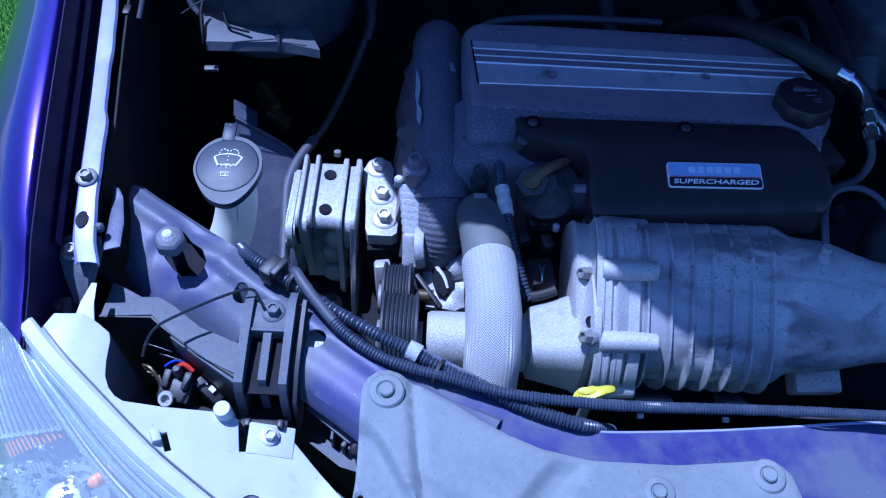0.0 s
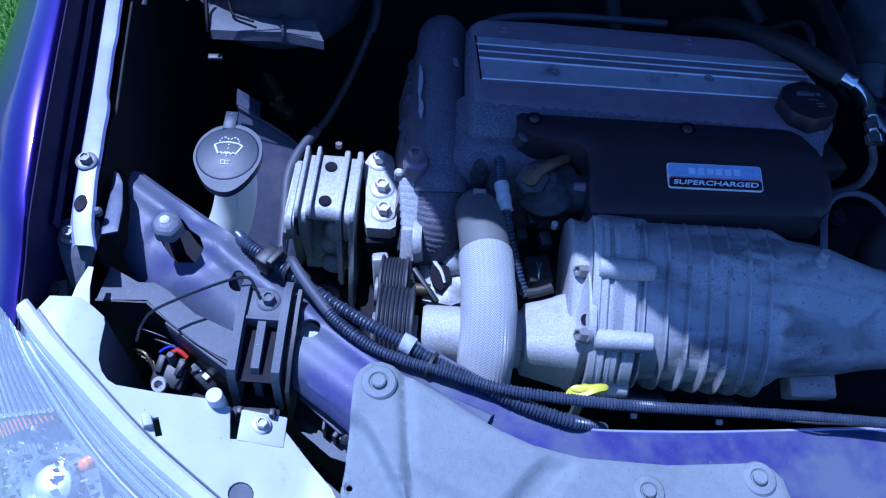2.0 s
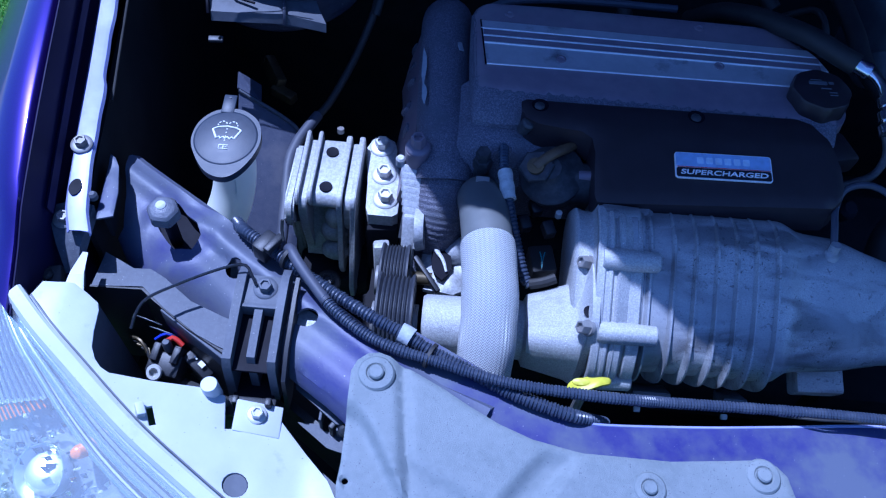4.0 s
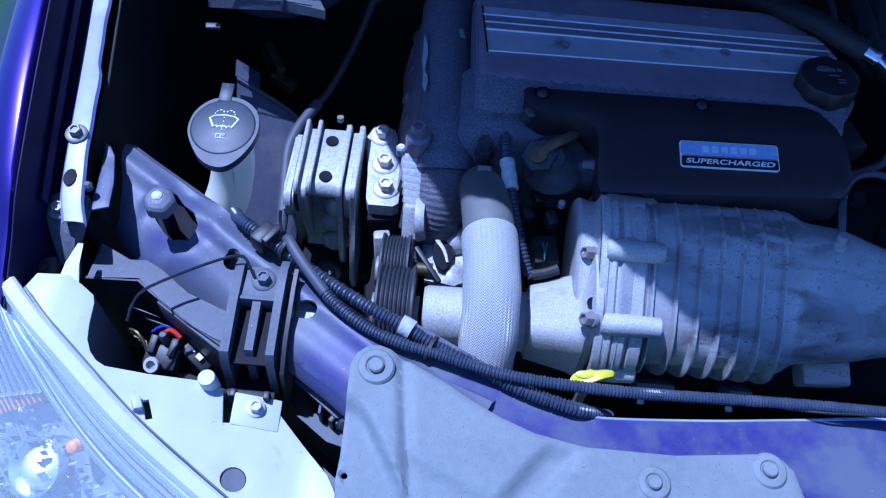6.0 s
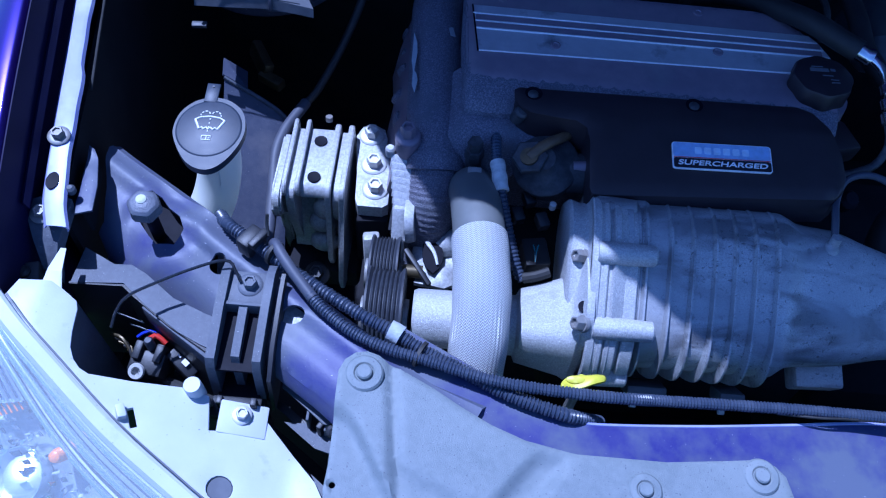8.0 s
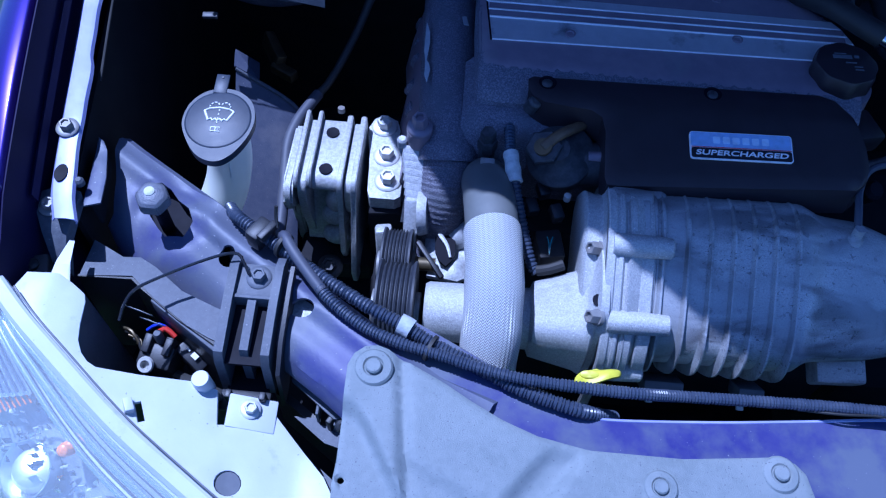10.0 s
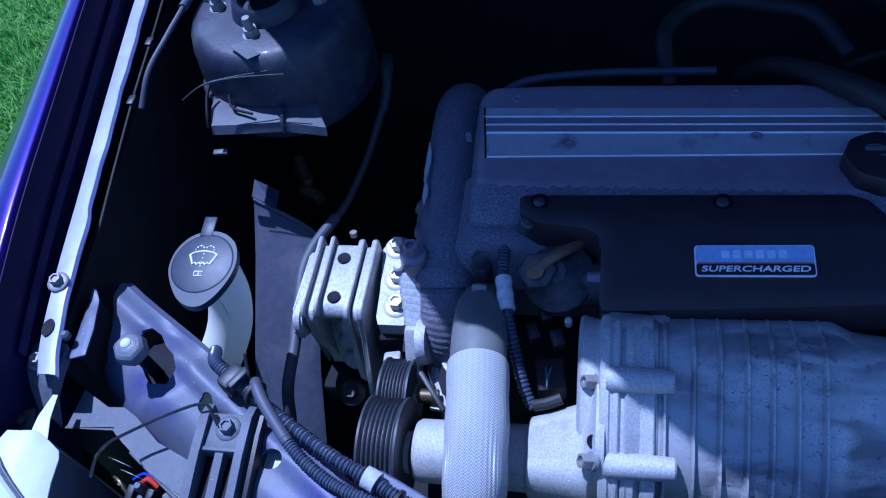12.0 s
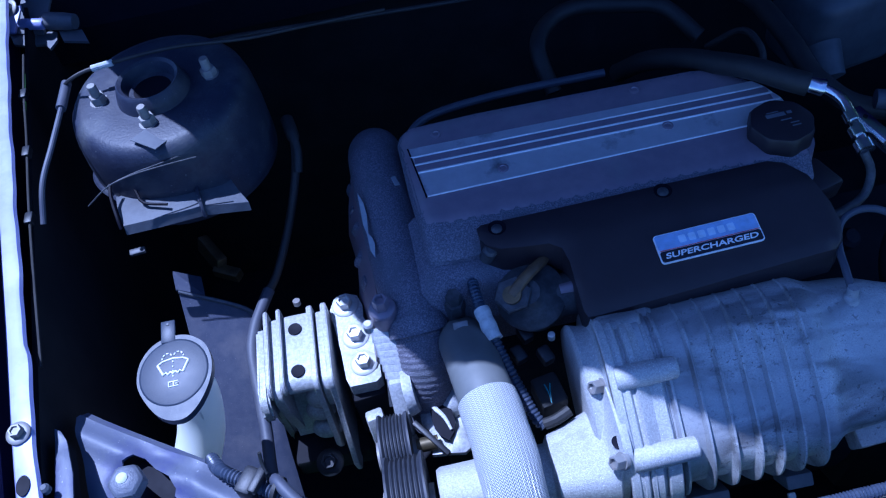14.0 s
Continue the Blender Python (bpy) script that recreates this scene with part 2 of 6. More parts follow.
def milk_material():
    """Thin milky plastic that lets sunlight through."""
    m = surface("milky_plastic", (0.90, 0.92, 0.86), (0.86, 0.89, 0.82), scale=25.0, rough=0.35)
    nt = m.node_tree
    b = nt.nodes["Principled BSDF"]
    tr = nt.nodes.new("ShaderNodeBsdfTranslucent")
    tr.inputs[0].default_value = (0.93, 0.96, 0.90, 1)
    mx = nt.nodes.new("ShaderNodeMixShader")
    mx.inputs[0].default_value = 0.28
    nt.links.new(b.outputs[0], mx.inputs[1])
    nt.links.new(tr.outputs[0], mx.inputs[2])
    nt.links.new(mx.outputs[0], nt.nodes["Material Output"].inputs[0])
    return m


M["milk"] = milk_material()


def braid_material():
    m, nt, b = material("woven_sleeve")
    uv = nt.nodes.new("ShaderNodeUVMap")
    sep = nt.nodes.new("ShaderNodeSeparateXYZ")
    nt.links.new(uv.outputs[0], sep.inputs[0])

    def math_node(op, a, bb):
        n = nt.nodes.new("ShaderNodeMath")
        n.operation = op
        for i, v in enumerate((a, bb)):
            if v is None:
                continue
            if isinstance(v, (int, float)):
                n.inputs[i].default_value = v
            else:
                nt.links.new(v, n.inputs[i])
        return n.outputs[0]
    # columns of slanted strands that turn about, like herringbone: around (u, turns) and along (v, metres)
    fold = math_node("PINGPONG", math_node("MULTIPLY", sep.outputs[0], 84.0), 1.0)
    h = math_node("SINE", math_node("MULTIPLY", math_node("ADD", math_node("MULTIPLY", sep.outputs[1], 560.0), math_node("MULTIPLY", fold, 1.1)), 2 * math.pi), None)
    long = math_node("SINE", math_node("MULTIPLY", sep.outputs[0], 2 * math.pi * 34), None)
    hh = math_node("ADD", math_node("MULTIPLY", h, 0.85), math_node("MULTIPLY", long, 0.15))
    ramp = nt.nodes.new("ShaderNodeValToRGB")
    ramp.color_ramp.elements[0].position, ramp.color_ramp.elements[1].position = 0.15, 0.75
    ramp.color_ramp.elements[0].color, ramp.color_ramp.elements[1].color = (0.31, 0.315, 0.32, 1), (0.69, 0.70, 0.70, 1)
    nt.links.new(math_node("ADD", math_node("MULTIPLY", hh, 0.5), 0.5), ramp.inputs[0])
    nt.links.new(ramp.outputs[0], b.inputs["Base Color"])
    bp = node(nt, "ShaderNodeBump", Strength=0.7, Distance=0.001)
    nt.links.new(hh, bp.inputs["Height"])
    nt.links.new(bp.outputs[0], b.inputs["Normal"])
    b.inputs["Roughness"].default_value = 0.28
    return m


M["braid"] = braid_material()


def glass_material():
    """Clear lens: see-through with a Fresnel gloss and a faint pale haze mixed in for glare."""
    m, nt, b = material("clear_lens")
    b.inputs["Roughness"].default_value = 0.3
    clear = nt.nodes.new("ShaderNodeBsdfTransparent")
    clear.inputs[0].default_value = (0.94, 0.97, 0.97, 1)
    haze = nt.nodes.new("ShaderNodeMixShader")
    haze.inputs[0].default_value = 0.12
    nt.links.new(clear.outputs[0], haze.inputs[1])
    nt.links.new(b.outputs[0], haze.inputs[2])
    b.inputs["Base Color"].default_value = (0.86, 0.88, 0.88, 1)
    gloss = nt.nodes.new("ShaderNodeBsdfGlossy")
    gloss.inputs["Roughness"].default_value = 0.04
    face = node(nt, "ShaderNodeLayerWeight", Blend=0.25)
    fres = nt.nodes.new("ShaderNodeMapRange")
    fres.inputs[3].default_value, fres.inputs[4].default_value = 0.04, 0.22
    nt.links.new(face.outputs["Facing"], fres.inputs[0])
    mx = nt.nodes.new("ShaderNodeMixShader")
    nt.links.new(fres.outputs[0], mx.inputs[0])
    nt.links.new(haze.outputs[0], mx.inputs[1])
    nt.links.new(gloss.outputs[0], mx.inputs[2])
    nt.links.new(mx.outputs[0], nt.nodes["Material Output"].inputs[0])
    return m


M["lens"] = glass_material()


def grass_material():
    m, nt, b = material("grass_blade")
    g = nt.nodes.new("ShaderNodeNewGeometry")
    r = nt.nodes.new("ShaderNodeValToRGB")
    r.color_ramp.elements[0].color, r.color_ramp.elements[1].color = (0.038, 0.195, 0.011, 1), (0.16, 0.49, 0.034, 1)
    e = r.color_ramp.elements.new(0.97)
    e.color = (0.36, 0.60, 0.12, 1)
    nt.links.new(g.outputs["Random Per Island"], r.inputs[0])
    nt.links.new(r.outputs[0], b.inputs["Base Color"])
    b.inputs["Roughness"].default_value = 0.45
    b.inputs["Specular IOR Level"].default_value = 0.25
    tr = nt.nodes.new("ShaderNodeBsdfTranslucent")
    nt.links.new(r.outputs[0], tr.inputs[0])
    mx = nt.nodes.new("ShaderNodeMixShader")
    mx.inputs[0].default_value = 0.45
    nt.links.new(b.outputs[0], mx.inputs[1])
    nt.links.new(tr.outputs[0], mx.inputs[2])
    nt.links.new(mx.outputs[0], nt.nodes["Material Output"].inputs[0])
    return m


M["grass"] = grass_material()

# ---- mesh helpers ----


def finish(name, bm, mat, smooth=35):
    me = bpy.data.meshes.new(name)
    bmesh.ops.recalc_face_normals(bm, faces=bm.faces)
    bm.to_mesh(me)
    bm.free()
    me.materials.append(M[mat] if isinstance(mat, str) else mat)
    if smooth:
        me.shade_smooth()
        me.set_sharp_from_angle(angle=radians(smooth))
    return new(name, me)


def part(name, bm, mat, parent, label="", smooth=35):
    """One mesh under a thing or a part; its coordinates are those of the world."""
    ob = finish(name, bm, mat, smooth)
    ob.parent = parent
    base = parent.location if parent.parent is None else Vector((0, 0, 0))
    ob.matrix_parent_inverse = Matrix.Translation(-Vector(base))
    return tagged(ob, label)


def thing(name, label, category, base=(0, 0, 0), group="", kind=""):
    ob = new(name)
    ob.location = base
    ob.empty_display_size = 0.02
    return tagged(ob, label, category, group, kind)


def solo(name, bm, mat, label, category="", kind="", smooth=35):
    return tagged(finish(name, bm, mat, smooth), label, category, kind=kind)


def fresh():
    return bmesh.new()


def box(bm, c, size, rot=(0, 0, 0), bevel=0.0, seg=2):
    m = pose(*c, *rot) @ Matrix.Diagonal((*size, 1))
    vs = bmesh.ops.create_cube(bm, size=1, matrix=m)["verts"]
    if bevel:
        es = list({e for v in vs for e in v.link_edges})
        bmesh.ops.bevel(bm, geom=es, offset=bevel, segments=seg, profile=0.5, affect="EDGES", clamp_overlap=True)
    return bm


def basis(axis):
    z = Vector(axis).normalized()
    x = (Vector((0, 0, 1)) if abs(z.z) < 0.9 else Vector((0, 1, 0))).cross(z).normalized()
    return x, z.cross(x), z


def lathe(bm, prof, origin, axis=(0, 0, 1), seg=28, squash=(1, 1)):
    """A turned form: prof is a list of (radius, height along the axis)."""
    x, y, z = basis(axis)
    o = Vector(origin)
    rings = []
    for r, h in prof:
        if r <= 1e-6:
            rings.append([bm.verts.new(o + z * h)])
        else:
            rings.append([bm.verts.new(o + z * h + x * (r * squash[0] * math.cos(2 * math.pi * i / seg)) + y * (r * squash[1] * math.sin(2 * math.pi * i / seg))) for i in range(seg)])
    for a, b in zip(rings, rings[1:]):
        if len(a) == 1 and len(b) == 1:
            continue
        for i in range(seg):
            j = (i + 1) % seg
            if len(a) == 1:
                bm.faces.new((a[0], b[i], b[j]))
            elif len(b) == 1:
                bm.faces.new((a[i], a[j], b[0]))
            else:
                bm.faces.new((a[i], a[j], b[j], b[i]))
    for ring in (rings[0], rings[-1]):
        if len(ring) > 1:
            bm.faces.new(ring)
    return bm


def spline(pts, step, closed=False):
    """Points along a smooth curve through pts, about step apart."""
    p = [Vector(q) for q in pts]
    n = len(p)
    out = []
    for i in range(n if closed else n - 1):
        if closed:
            a, b, c, d = p[i - 1], p[i], p[(i + 1) % n], p[(i + 2) % n]
        else:
            b, c = p[i], p[i + 1]
            a = p[i - 1] if i else b * 2 - c
            d = p[i + 2] if i + 2 < n else c * 2 - b
        k = max(1, int(math.ceil((c - b).length / step)))
        for s in range(k):
            t = s / k
            out.append(0.5 * ((2 * b) + (c - a) * t + (2 * a - 5 * b + 4 * c - d) * t * t + (3 * b - a - 3 * c + d) * t ** 3))
    if not closed:
        out.append(p[-1])
    return out


def tube(bm, pts, r, seg=12, step=0.006, squash=1.0, smooth=True):
    """A swept tube; r is a number or a function of (share of the way, metres along it)."""
    line = spline(pts, step) if smooth else [Vector(q) for q in pts]
    lens = [0.0]
    for a, b in zip(line, line[1:]):
        lens.append(lens[-1] + (b - a).length)
    uvl = bm.loops.layers.uv.verify()
    t0 = (line[1] - line[0]).normalized()
    x, y, _ = basis(t0)
    rings = []
    for i, p in enumerate(line):
        t = (line[min(i + 1, len(line) - 1)] - line[max(i - 1, 0)]).normalized()
        x = (x - t * x.dot(t)).normalized()
        y = t.cross(x)
        rad = r(lens[i] / lens[-1], lens[i]) if callable(r) else r
        rings.append([bm.verts.new(p + x * (rad * math.cos(2 * math.pi * k / seg)) + y * (rad * squash * math.sin(2 * math.pi * k / seg))) for k in range(seg)])
    for i in range(len(rings) - 1):
        for k in range(seg):
            j = (k + 1) % seg
            f = bm.faces.new((rings[i][k], rings[i][j], rings[i + 1][j], rings[i + 1][k]))
            for lp, (u, v) in zip(f.loops, ((k, i), (k + 1, i), (k + 1, i + 1), (k, i + 1))):
                lp[uvl].uv = (u / seg, lens[v])
    bm.faces.new(rings[0])
    bm.faces.new(rings[-1])
    return bm


def ribbed(r, pitch=0.0036, depth=0.13):
    return lambda u, s: r * (1 + depth * (0.5 if (s / pitch) % 1 < 0.5 else -0.5))


def ring_points(c, r, n=16, ry=None):
    return [(c[0] + r * math.cos(2 * math.pi * i / n), c[1] + (ry or r) * math.sin(2 * math.pi * i / n)) for i in range(n)]


def sheet(bm, outline, zf, thick=0.003, holes=(), res=0.008, edge=0.0):
    """A pressed or moulded sheet: an outline in plan with holes, its height zf(x, y), and a thickness downwards."""
    own = bmesh.new()
    edges = []
    for loop in (outline, *holes):
        vs = [own.verts.new((q[0], q[1], 0)) for q in loop]
        edges += [own.edges.new((vs[i], vs[(i + 1) % len(vs)])) for i in range(len(vs))]
    bmesh.ops.triangle_fill(own, use_beauty=True, edges=edges)
    for _ in range(7):
        long = [e for e in own.edges if e.calc_length() > res]
        if not long:
            break
        bmesh.ops.subdivide_edges(own, edges=long, cuts=1)
        bmesh.ops.triangulate(own, faces=[f for f in own.faces if len(f.verts) > 3])
        bmesh.ops.beautify_fill(own, faces=list(own.faces), edges=[e for e in own.edges if not e.is_boundary])
    bmesh.ops.recalc_face_normals(own, faces=own.faces)
    if own.faces and sum(f.normal.z for f in own.faces) < 0:
        bmesh.ops.reverse_faces(own, faces=own.faces)
    top = [(v.co.x, v.co.y) for v in own.verts]
    rim = [v.is_boundary for v in own.verts]
    own.verts.index_update()
    base = len(bm.verts)
    a = [bm.verts.new((x, y, zf(x, y) - (edge if k else 0))) for (x, y), k in zip(top, rim)]
    b = [bm.verts.new((x, y, zf(x, y) - thick)) for x, y in top]
    for f in own.faces:
        i = [v.index for v in f.verts]
        bm.faces.new([a[k] for k in i])
        bm.faces.new([b[k] for k in reversed(i)])
    for e in own.edges:
        if e.is_boundary:
            i, j = e.verts[0].index, e.verts[1].index
            bm.faces.new((a[i], a[j], b[j], b[i]))
    own.free()
    return bm


def loft(bm, rows, closed=False, thick=0.0):
    """A skin over rows of points (all rows of one length)."""
    g = [[bm.verts.new(p) for p in row] for row in rows]
    for r0, r1 in zip(g, g[1:]):
        n = len(r0)
        for i in range(n if closed else n - 1):
            j = (i + 1) % n
            bm.faces.new((r0[i], r0[j], r1[j], r1[i]))
    if thick:
        bmesh.ops.recalc_face_normals(bm, faces=bm.faces)
        bmesh.ops.solidify(bm, geom=list(bm.faces), thickness=thick)
    return bm


def hex_head(bm, c, axis, r, h, dish=True):
    """A hexagon head with a shallow dished top."""
    prof = [(r, 0), (r, h * 0.8), (r * 0.9, h)]
    if dish:
        prof += [(r * 0.66, h), (r * 0.58, h * 0.72), (0, h * 0.72)]
    else:
        prof += [(0, h)]
    return lathe(bm, prof, c, axis, seg=6)


def bolt(parent, c, r, axis=(0, 0, 1), mat="steel", label="", flange=1.75, h=None, name="bolt"):
    """A flanged hexagon bolt; its flange is a sub-part where the parent is a thing."""
    h = h or r * 1.1
    bm = lathe(fresh(), [(r * flange, 0), (r * flange, h * 0.16), (r * flange * 0.93, h * 0.26), (r * 1.15, h * 0.36), (0, h * 0.36)], c, axis, 24)
    hex_head(bm, Vector(c) + Vector(axis).normalized() * h * 0.3, axis, r, h)
    return part(name, bm, mat, parent, label)


def push_pin(parent, c, r, mat="shroud"):
    bm = lathe(fresh(), [(r * 1.12, 0), (r * 1.12, r * 0.1), (r, r * 0.24), (r * 0.62, r * 0.3), (r * 0.52, r * 0.2), (r * 0.46, r * 0.2), (r * 0.46, r * 0.42), (r * 0.38, r * 0.5), (0, r * 0.5)], c, (0.03, -0.05, 1), 28)
    return part("push_pin", bm, mat, parent, "round grey plastic push pin")


def lerp_path(pts, y):
    for a, b in zip(pts, pts[1:]):
        if a[1] <= y <= b[1]:
            t = (y - a[1]) / (b[1] - a[1])
            return Vector(a) * (1 - t) + Vector(b) * t
    return Vector(pts[0] if y < pts[0][1] else pts[-1])

# ---- ground and lawn ----
bm = fresh()
bmesh.ops.create_grid(bm, x_segments=8, y_segments=8, size=400)
ground = solo("ground", bm, "ground", "soil of a mown green lawn under and beside the car", "ground", "structure")


def lawn():
    rng = np.random.default_rng(5)
    n = 300000
    a = rng.uniform(0, 2 * np.pi, n)
    r = np.abs(rng.normal(0, 1.35, n))
    x, y = -0.75 + r * np.cos(a), 0.85 + 1.2 * r * np.sin(a)
    keep = ~((x > -0.3) & (x < 1.15) & (y > -0.05) & (y < 2.6))
    x, y = x[keep], y[keep]
    n = len(x)
    a = rng.uniform(0, 2 * np.pi, n)
    lean = rng.uniform(0.008, 0.05, n)
    tuft = 0.75 + 0.35 * np.sin(x * 9 + 2 * np.sin(y * 6)) * np.sin(y * 8)
    h = rng.uniform(0.02, 0.07, n) * tuft
    w = rng.uniform(0.001, 0.0026, n)
    dx, dy = np.cos(a), np.sin(a)
    v = np.zeros((n, 5, 3))
    for k, (side, up, out) in enumerate(((-1, 0, 0), (1, 0, 0), (0.8, 0.6, 0.35), (-0.8, 0.6, 0.35), (0, 1, 1))):
        v[:, k, 0] = x - dy * w * side + dx * lean * out
        v[:, k, 1] = y + dx * w * side + dy * lean * out
        v[:, k, 2] = h * up
    idx = (np.arange(n) * 5)[:, None]
    quads = idx + np.array([0, 1, 2, 3])
    tris = idx + np.array([3, 2, 4])
    me = bpy.data.meshes.new("grass")
    me.from_pydata(v.reshape(-1, 3).tolist(), [], quads.tolist() + tris.tolist())
    me.materials.append(M["grass"])
    tagged(new("grass", me), "sunlit green mown grass beside the car", "grass", kind="stuff")


lawn()

# ---- engine bay tub: apron, firewall, floor ----
# near-black walls, partly unseen, carry the bay's shade in their colour
tub = thing("engine_bay", "engine bay walls and floor of the car, darkened for shade", "engine bay", (0, 0.6, 0.3))
bm = fresh()
loft(bm, [[(-0.264 - 0.15 * (y - 0.4), y, z) for y in (0.34, 0.5, 0.7, 0.9, 1.1)] for z in (0.94, 0.8, 0.6, 0.3)], thick=0.004)
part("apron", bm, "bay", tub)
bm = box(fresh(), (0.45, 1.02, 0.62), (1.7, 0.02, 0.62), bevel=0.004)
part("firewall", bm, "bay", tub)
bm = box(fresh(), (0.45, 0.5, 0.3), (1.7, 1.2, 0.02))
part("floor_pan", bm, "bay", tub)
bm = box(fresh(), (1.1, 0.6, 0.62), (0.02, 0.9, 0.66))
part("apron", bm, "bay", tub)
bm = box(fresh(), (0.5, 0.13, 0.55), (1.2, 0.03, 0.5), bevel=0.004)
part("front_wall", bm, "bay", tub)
# dark panels added to close the lamp cavity off from the lawn
part("dark_closing_panel", box(fresh(), (-0.16, 0.23, 0.70), (0.36, 0.30, 0.006)), "bay", tub)
part("dark_closing_panel", box(fresh(), (-0.02, 0.20, 0.76), (0.006, 0.16, 0.20)), "bay", tub)
part("dark_closing_panel", box(fresh(), (-0.275, 0.33, 0.80), (0.006, 0.10, 0.2), (0, 0, -10)), "bay", tub)
# unseen slab in the cabin's place, added to block sky light from behind
bm = loft(fresh(), [[(-0.40, 1.28, 0.98), (1.25, 1.28, 0.98)], [(-0.36, 1.45, 1.20), (1.2, 1.45, 1.20)], [(-0.28, 1.85, 1.42), (1.1, 1.85, 1.42)], [(-0.26, 2.6, 1.45), (1.1, 2.6, 1.45)]], thick=0.01)
part("sky_block", bm, "gap", tub, "unseen dark slab added behind the bay to block sky light")
# cowl, near black for the hood's shade, with a thin cable along its lip
bm = fresh()
loft(bm, [[(-0.42, y, z), (0.0, y + 0.01, z - 0.005), (0.5, y + 0.02, z - 0.01), (1.2, y + 0.02, z - 0.01)] for y, z in ((0.93, 0.86), (0.935, 0.90), (0.96, 0.915), (1.0, 0.93), (1.12, 0.97), (1.3, 1.0))], thick=0.003)
part("cowl", bm, "gap", tub, "plastic cowl at the rear of the bay, coloured near black for the hood's shade")
bm = tube(fresh(), [(-0.248, 0.792, 0.95), (-0.18, 0.808, 0.94), (-0.11, 0.822, 0.93), (0.038, 0.838, 0.91), (0.16, 0.845, 0.90), (0.35, 0.86, 0.89)], 0.0024, 8)
part("cable", bm, "rubber", tub)

# ---- fender ----
EDGE = [(-0.2715, 0.25, 0.952), (-0.2765, 0.2954, 0.9674), (-0.2790, 0.3203, 0.9792), (-0.2825, 0.3582, 0.9905), (-0.2878, 0.4044, 1.0003), (-0.2950, 0.4577, 1.0080), (-0.3092, 0.5406, 1.0130), (-0.3390, 0.70, 1.020), (-0.385, 0.95, 1.026), (-0.42, 1.3, 1.03)]
fender = thing("front_fender", "glossy indigo blue front fender with bolted inner flange", "fender", (-0.38, 0.7, 0.5))
OUT = [(0.0, -0.006), (-0.0015, -0.001), (-0.004, 0.0), (-0.012, -0.0008), (-0.0215, -0.0042), (-0.0245, -0.0064), (-0.034, -0.0135), (-0.047, -0.0255), (-0.058, -0.040), (-0.066, -0.060), (-0.072, -0.10), (-0.077, -0.17), (-0.079, -0.28), (-0.078, -0.38), (-0.06, -0.54)]
line = spline(EDGE, 0.02)
rows = []
for p in line:
    u = min(1.0, max(0.0, (p.y - 0.25) / 0.16))
    k = max(0.88, min(1.25, 1.25 - 1.05 * (p.y - 0.33)))
    rows.append([(p.x + dx * k, p.y + (1 - u) * 1.15 * abs(dx), p.z + dz) for dx, dz in OUT])
bm = loft(fresh(), rows, thick=0.0012)
part("skin", bm, "paint", fender, "glossy indigo blue outer skin", smooth=60)
# inner return and lip: indigo darkened for the shade in the gap
rows = [[(p.x, p.y, p.z - 0.004), (p.x + 0.002, p.y, p.z - 0.03), (p.x + 0.006, p.y, p.z - 0.075), (p.x + 0.016, p.y, p.z - 0.12)] for p in line]
part("inner_return", loft(fresh(), rows, thick=0.001), "lip", fender, "inner edge of the fender, paint darkened for shade")
part("inner_lip", loft(fresh(), [[(p.x + 0.0040, p.y, p.z - 0.034), (p.x + 0.0065, p.y, p.z - 0.0325), (p.x + 0.0085, p.y, p.z - 0.040)] for p in line if p.y > 0.33], thick=0.0008), "lip", fender, "folded lip inside the gap, indigo darkened for shade")
# inner flange, pale for sun glare, with waves on its inner edge
FL = [(-0.248, 0.325, 0.945), (-0.257, 0.352, 0.948), (-0.264, 0.406, 0.957), (-0.276, 0.478, 0.961), (-0.299, 0.614, 0.968), (-0.322, 0.76, 0.975), (-0.35, 0.95, 0.98)]
line = spline(FL, 0.008)
rows = []
for i, p in enumerate(line):
    w = 0.0066 + 0.0005 * math.sin(p.y * 60) + 0.0003 * math.sin(p.y * 143)
    if p.y > 0.46:
        w -= 0.0015
    rows.append([(p.x - 0.011, p.y, p.z - 0.004), (p.x - 0.008, p.y, p.z), (p.x, p.y, p.z + 0.0008), (p.x + w - 0.001, p.y, p.z), (p.x + w + 0.0005, p.y, p.z - 0.003), (p.x + w - 0.001, p.y, p.z - 0.006)])
flange = part("flange", loft(fresh(), rows, thick=0.001), "flange", fender, "dusty blue painted inner flange, paled for sun glare")
bolt(fender, (-0.266, 0.397, 0.957), 0.0048, (0.05, -0.1, 1), "steel_dull", "dark zinc flange bolt")
# slot drawn as a black disc, its shade put into colour
bm = lathe(fresh(), [(0.0062, 0), (0.0062, 0.0012), (0, 0.0012)], (-0.2612, 0.3605, 0.9500), (0.05, -0.12, 1), 20, (0.75, 1.15))
part("slot", bm, "gap", fender, "black disc for the shade in the flange's slot")
# front bracket below the flange
bm = fresh()
loft(bm, [[(-0.277, 0.352, 0.938), (-0.262, 0.356, 0.941), (-0.249, 0.354, 0.938), (-0.2475, 0.350, 0.93)], [(-0.276, 0.335, 0.936), (-0.262, 0.338, 0.938), (-0.25, 0.336, 0.935), (-0.248, 0.333, 0.927)],
          [(-0.270, 0.322, 0.930), (-0.262, 0.322, 0.931), (-0.252, 0.321, 0.929), (-0.250, 0.319, 0.92)], [(-0.262, 0.306, 0.915), (-0.258, 0.306, 0.916), (-0.253, 0.305, 0.914), (-0.251, 0.304, 0.90)]], thick=0.0025)
br = thing("fender_bracket", "grey plastic fender bracket bolted to the flange", "bracket", (-0.26, 0.33, 0.92))
part("plate", bm, "grey_plastic", br)
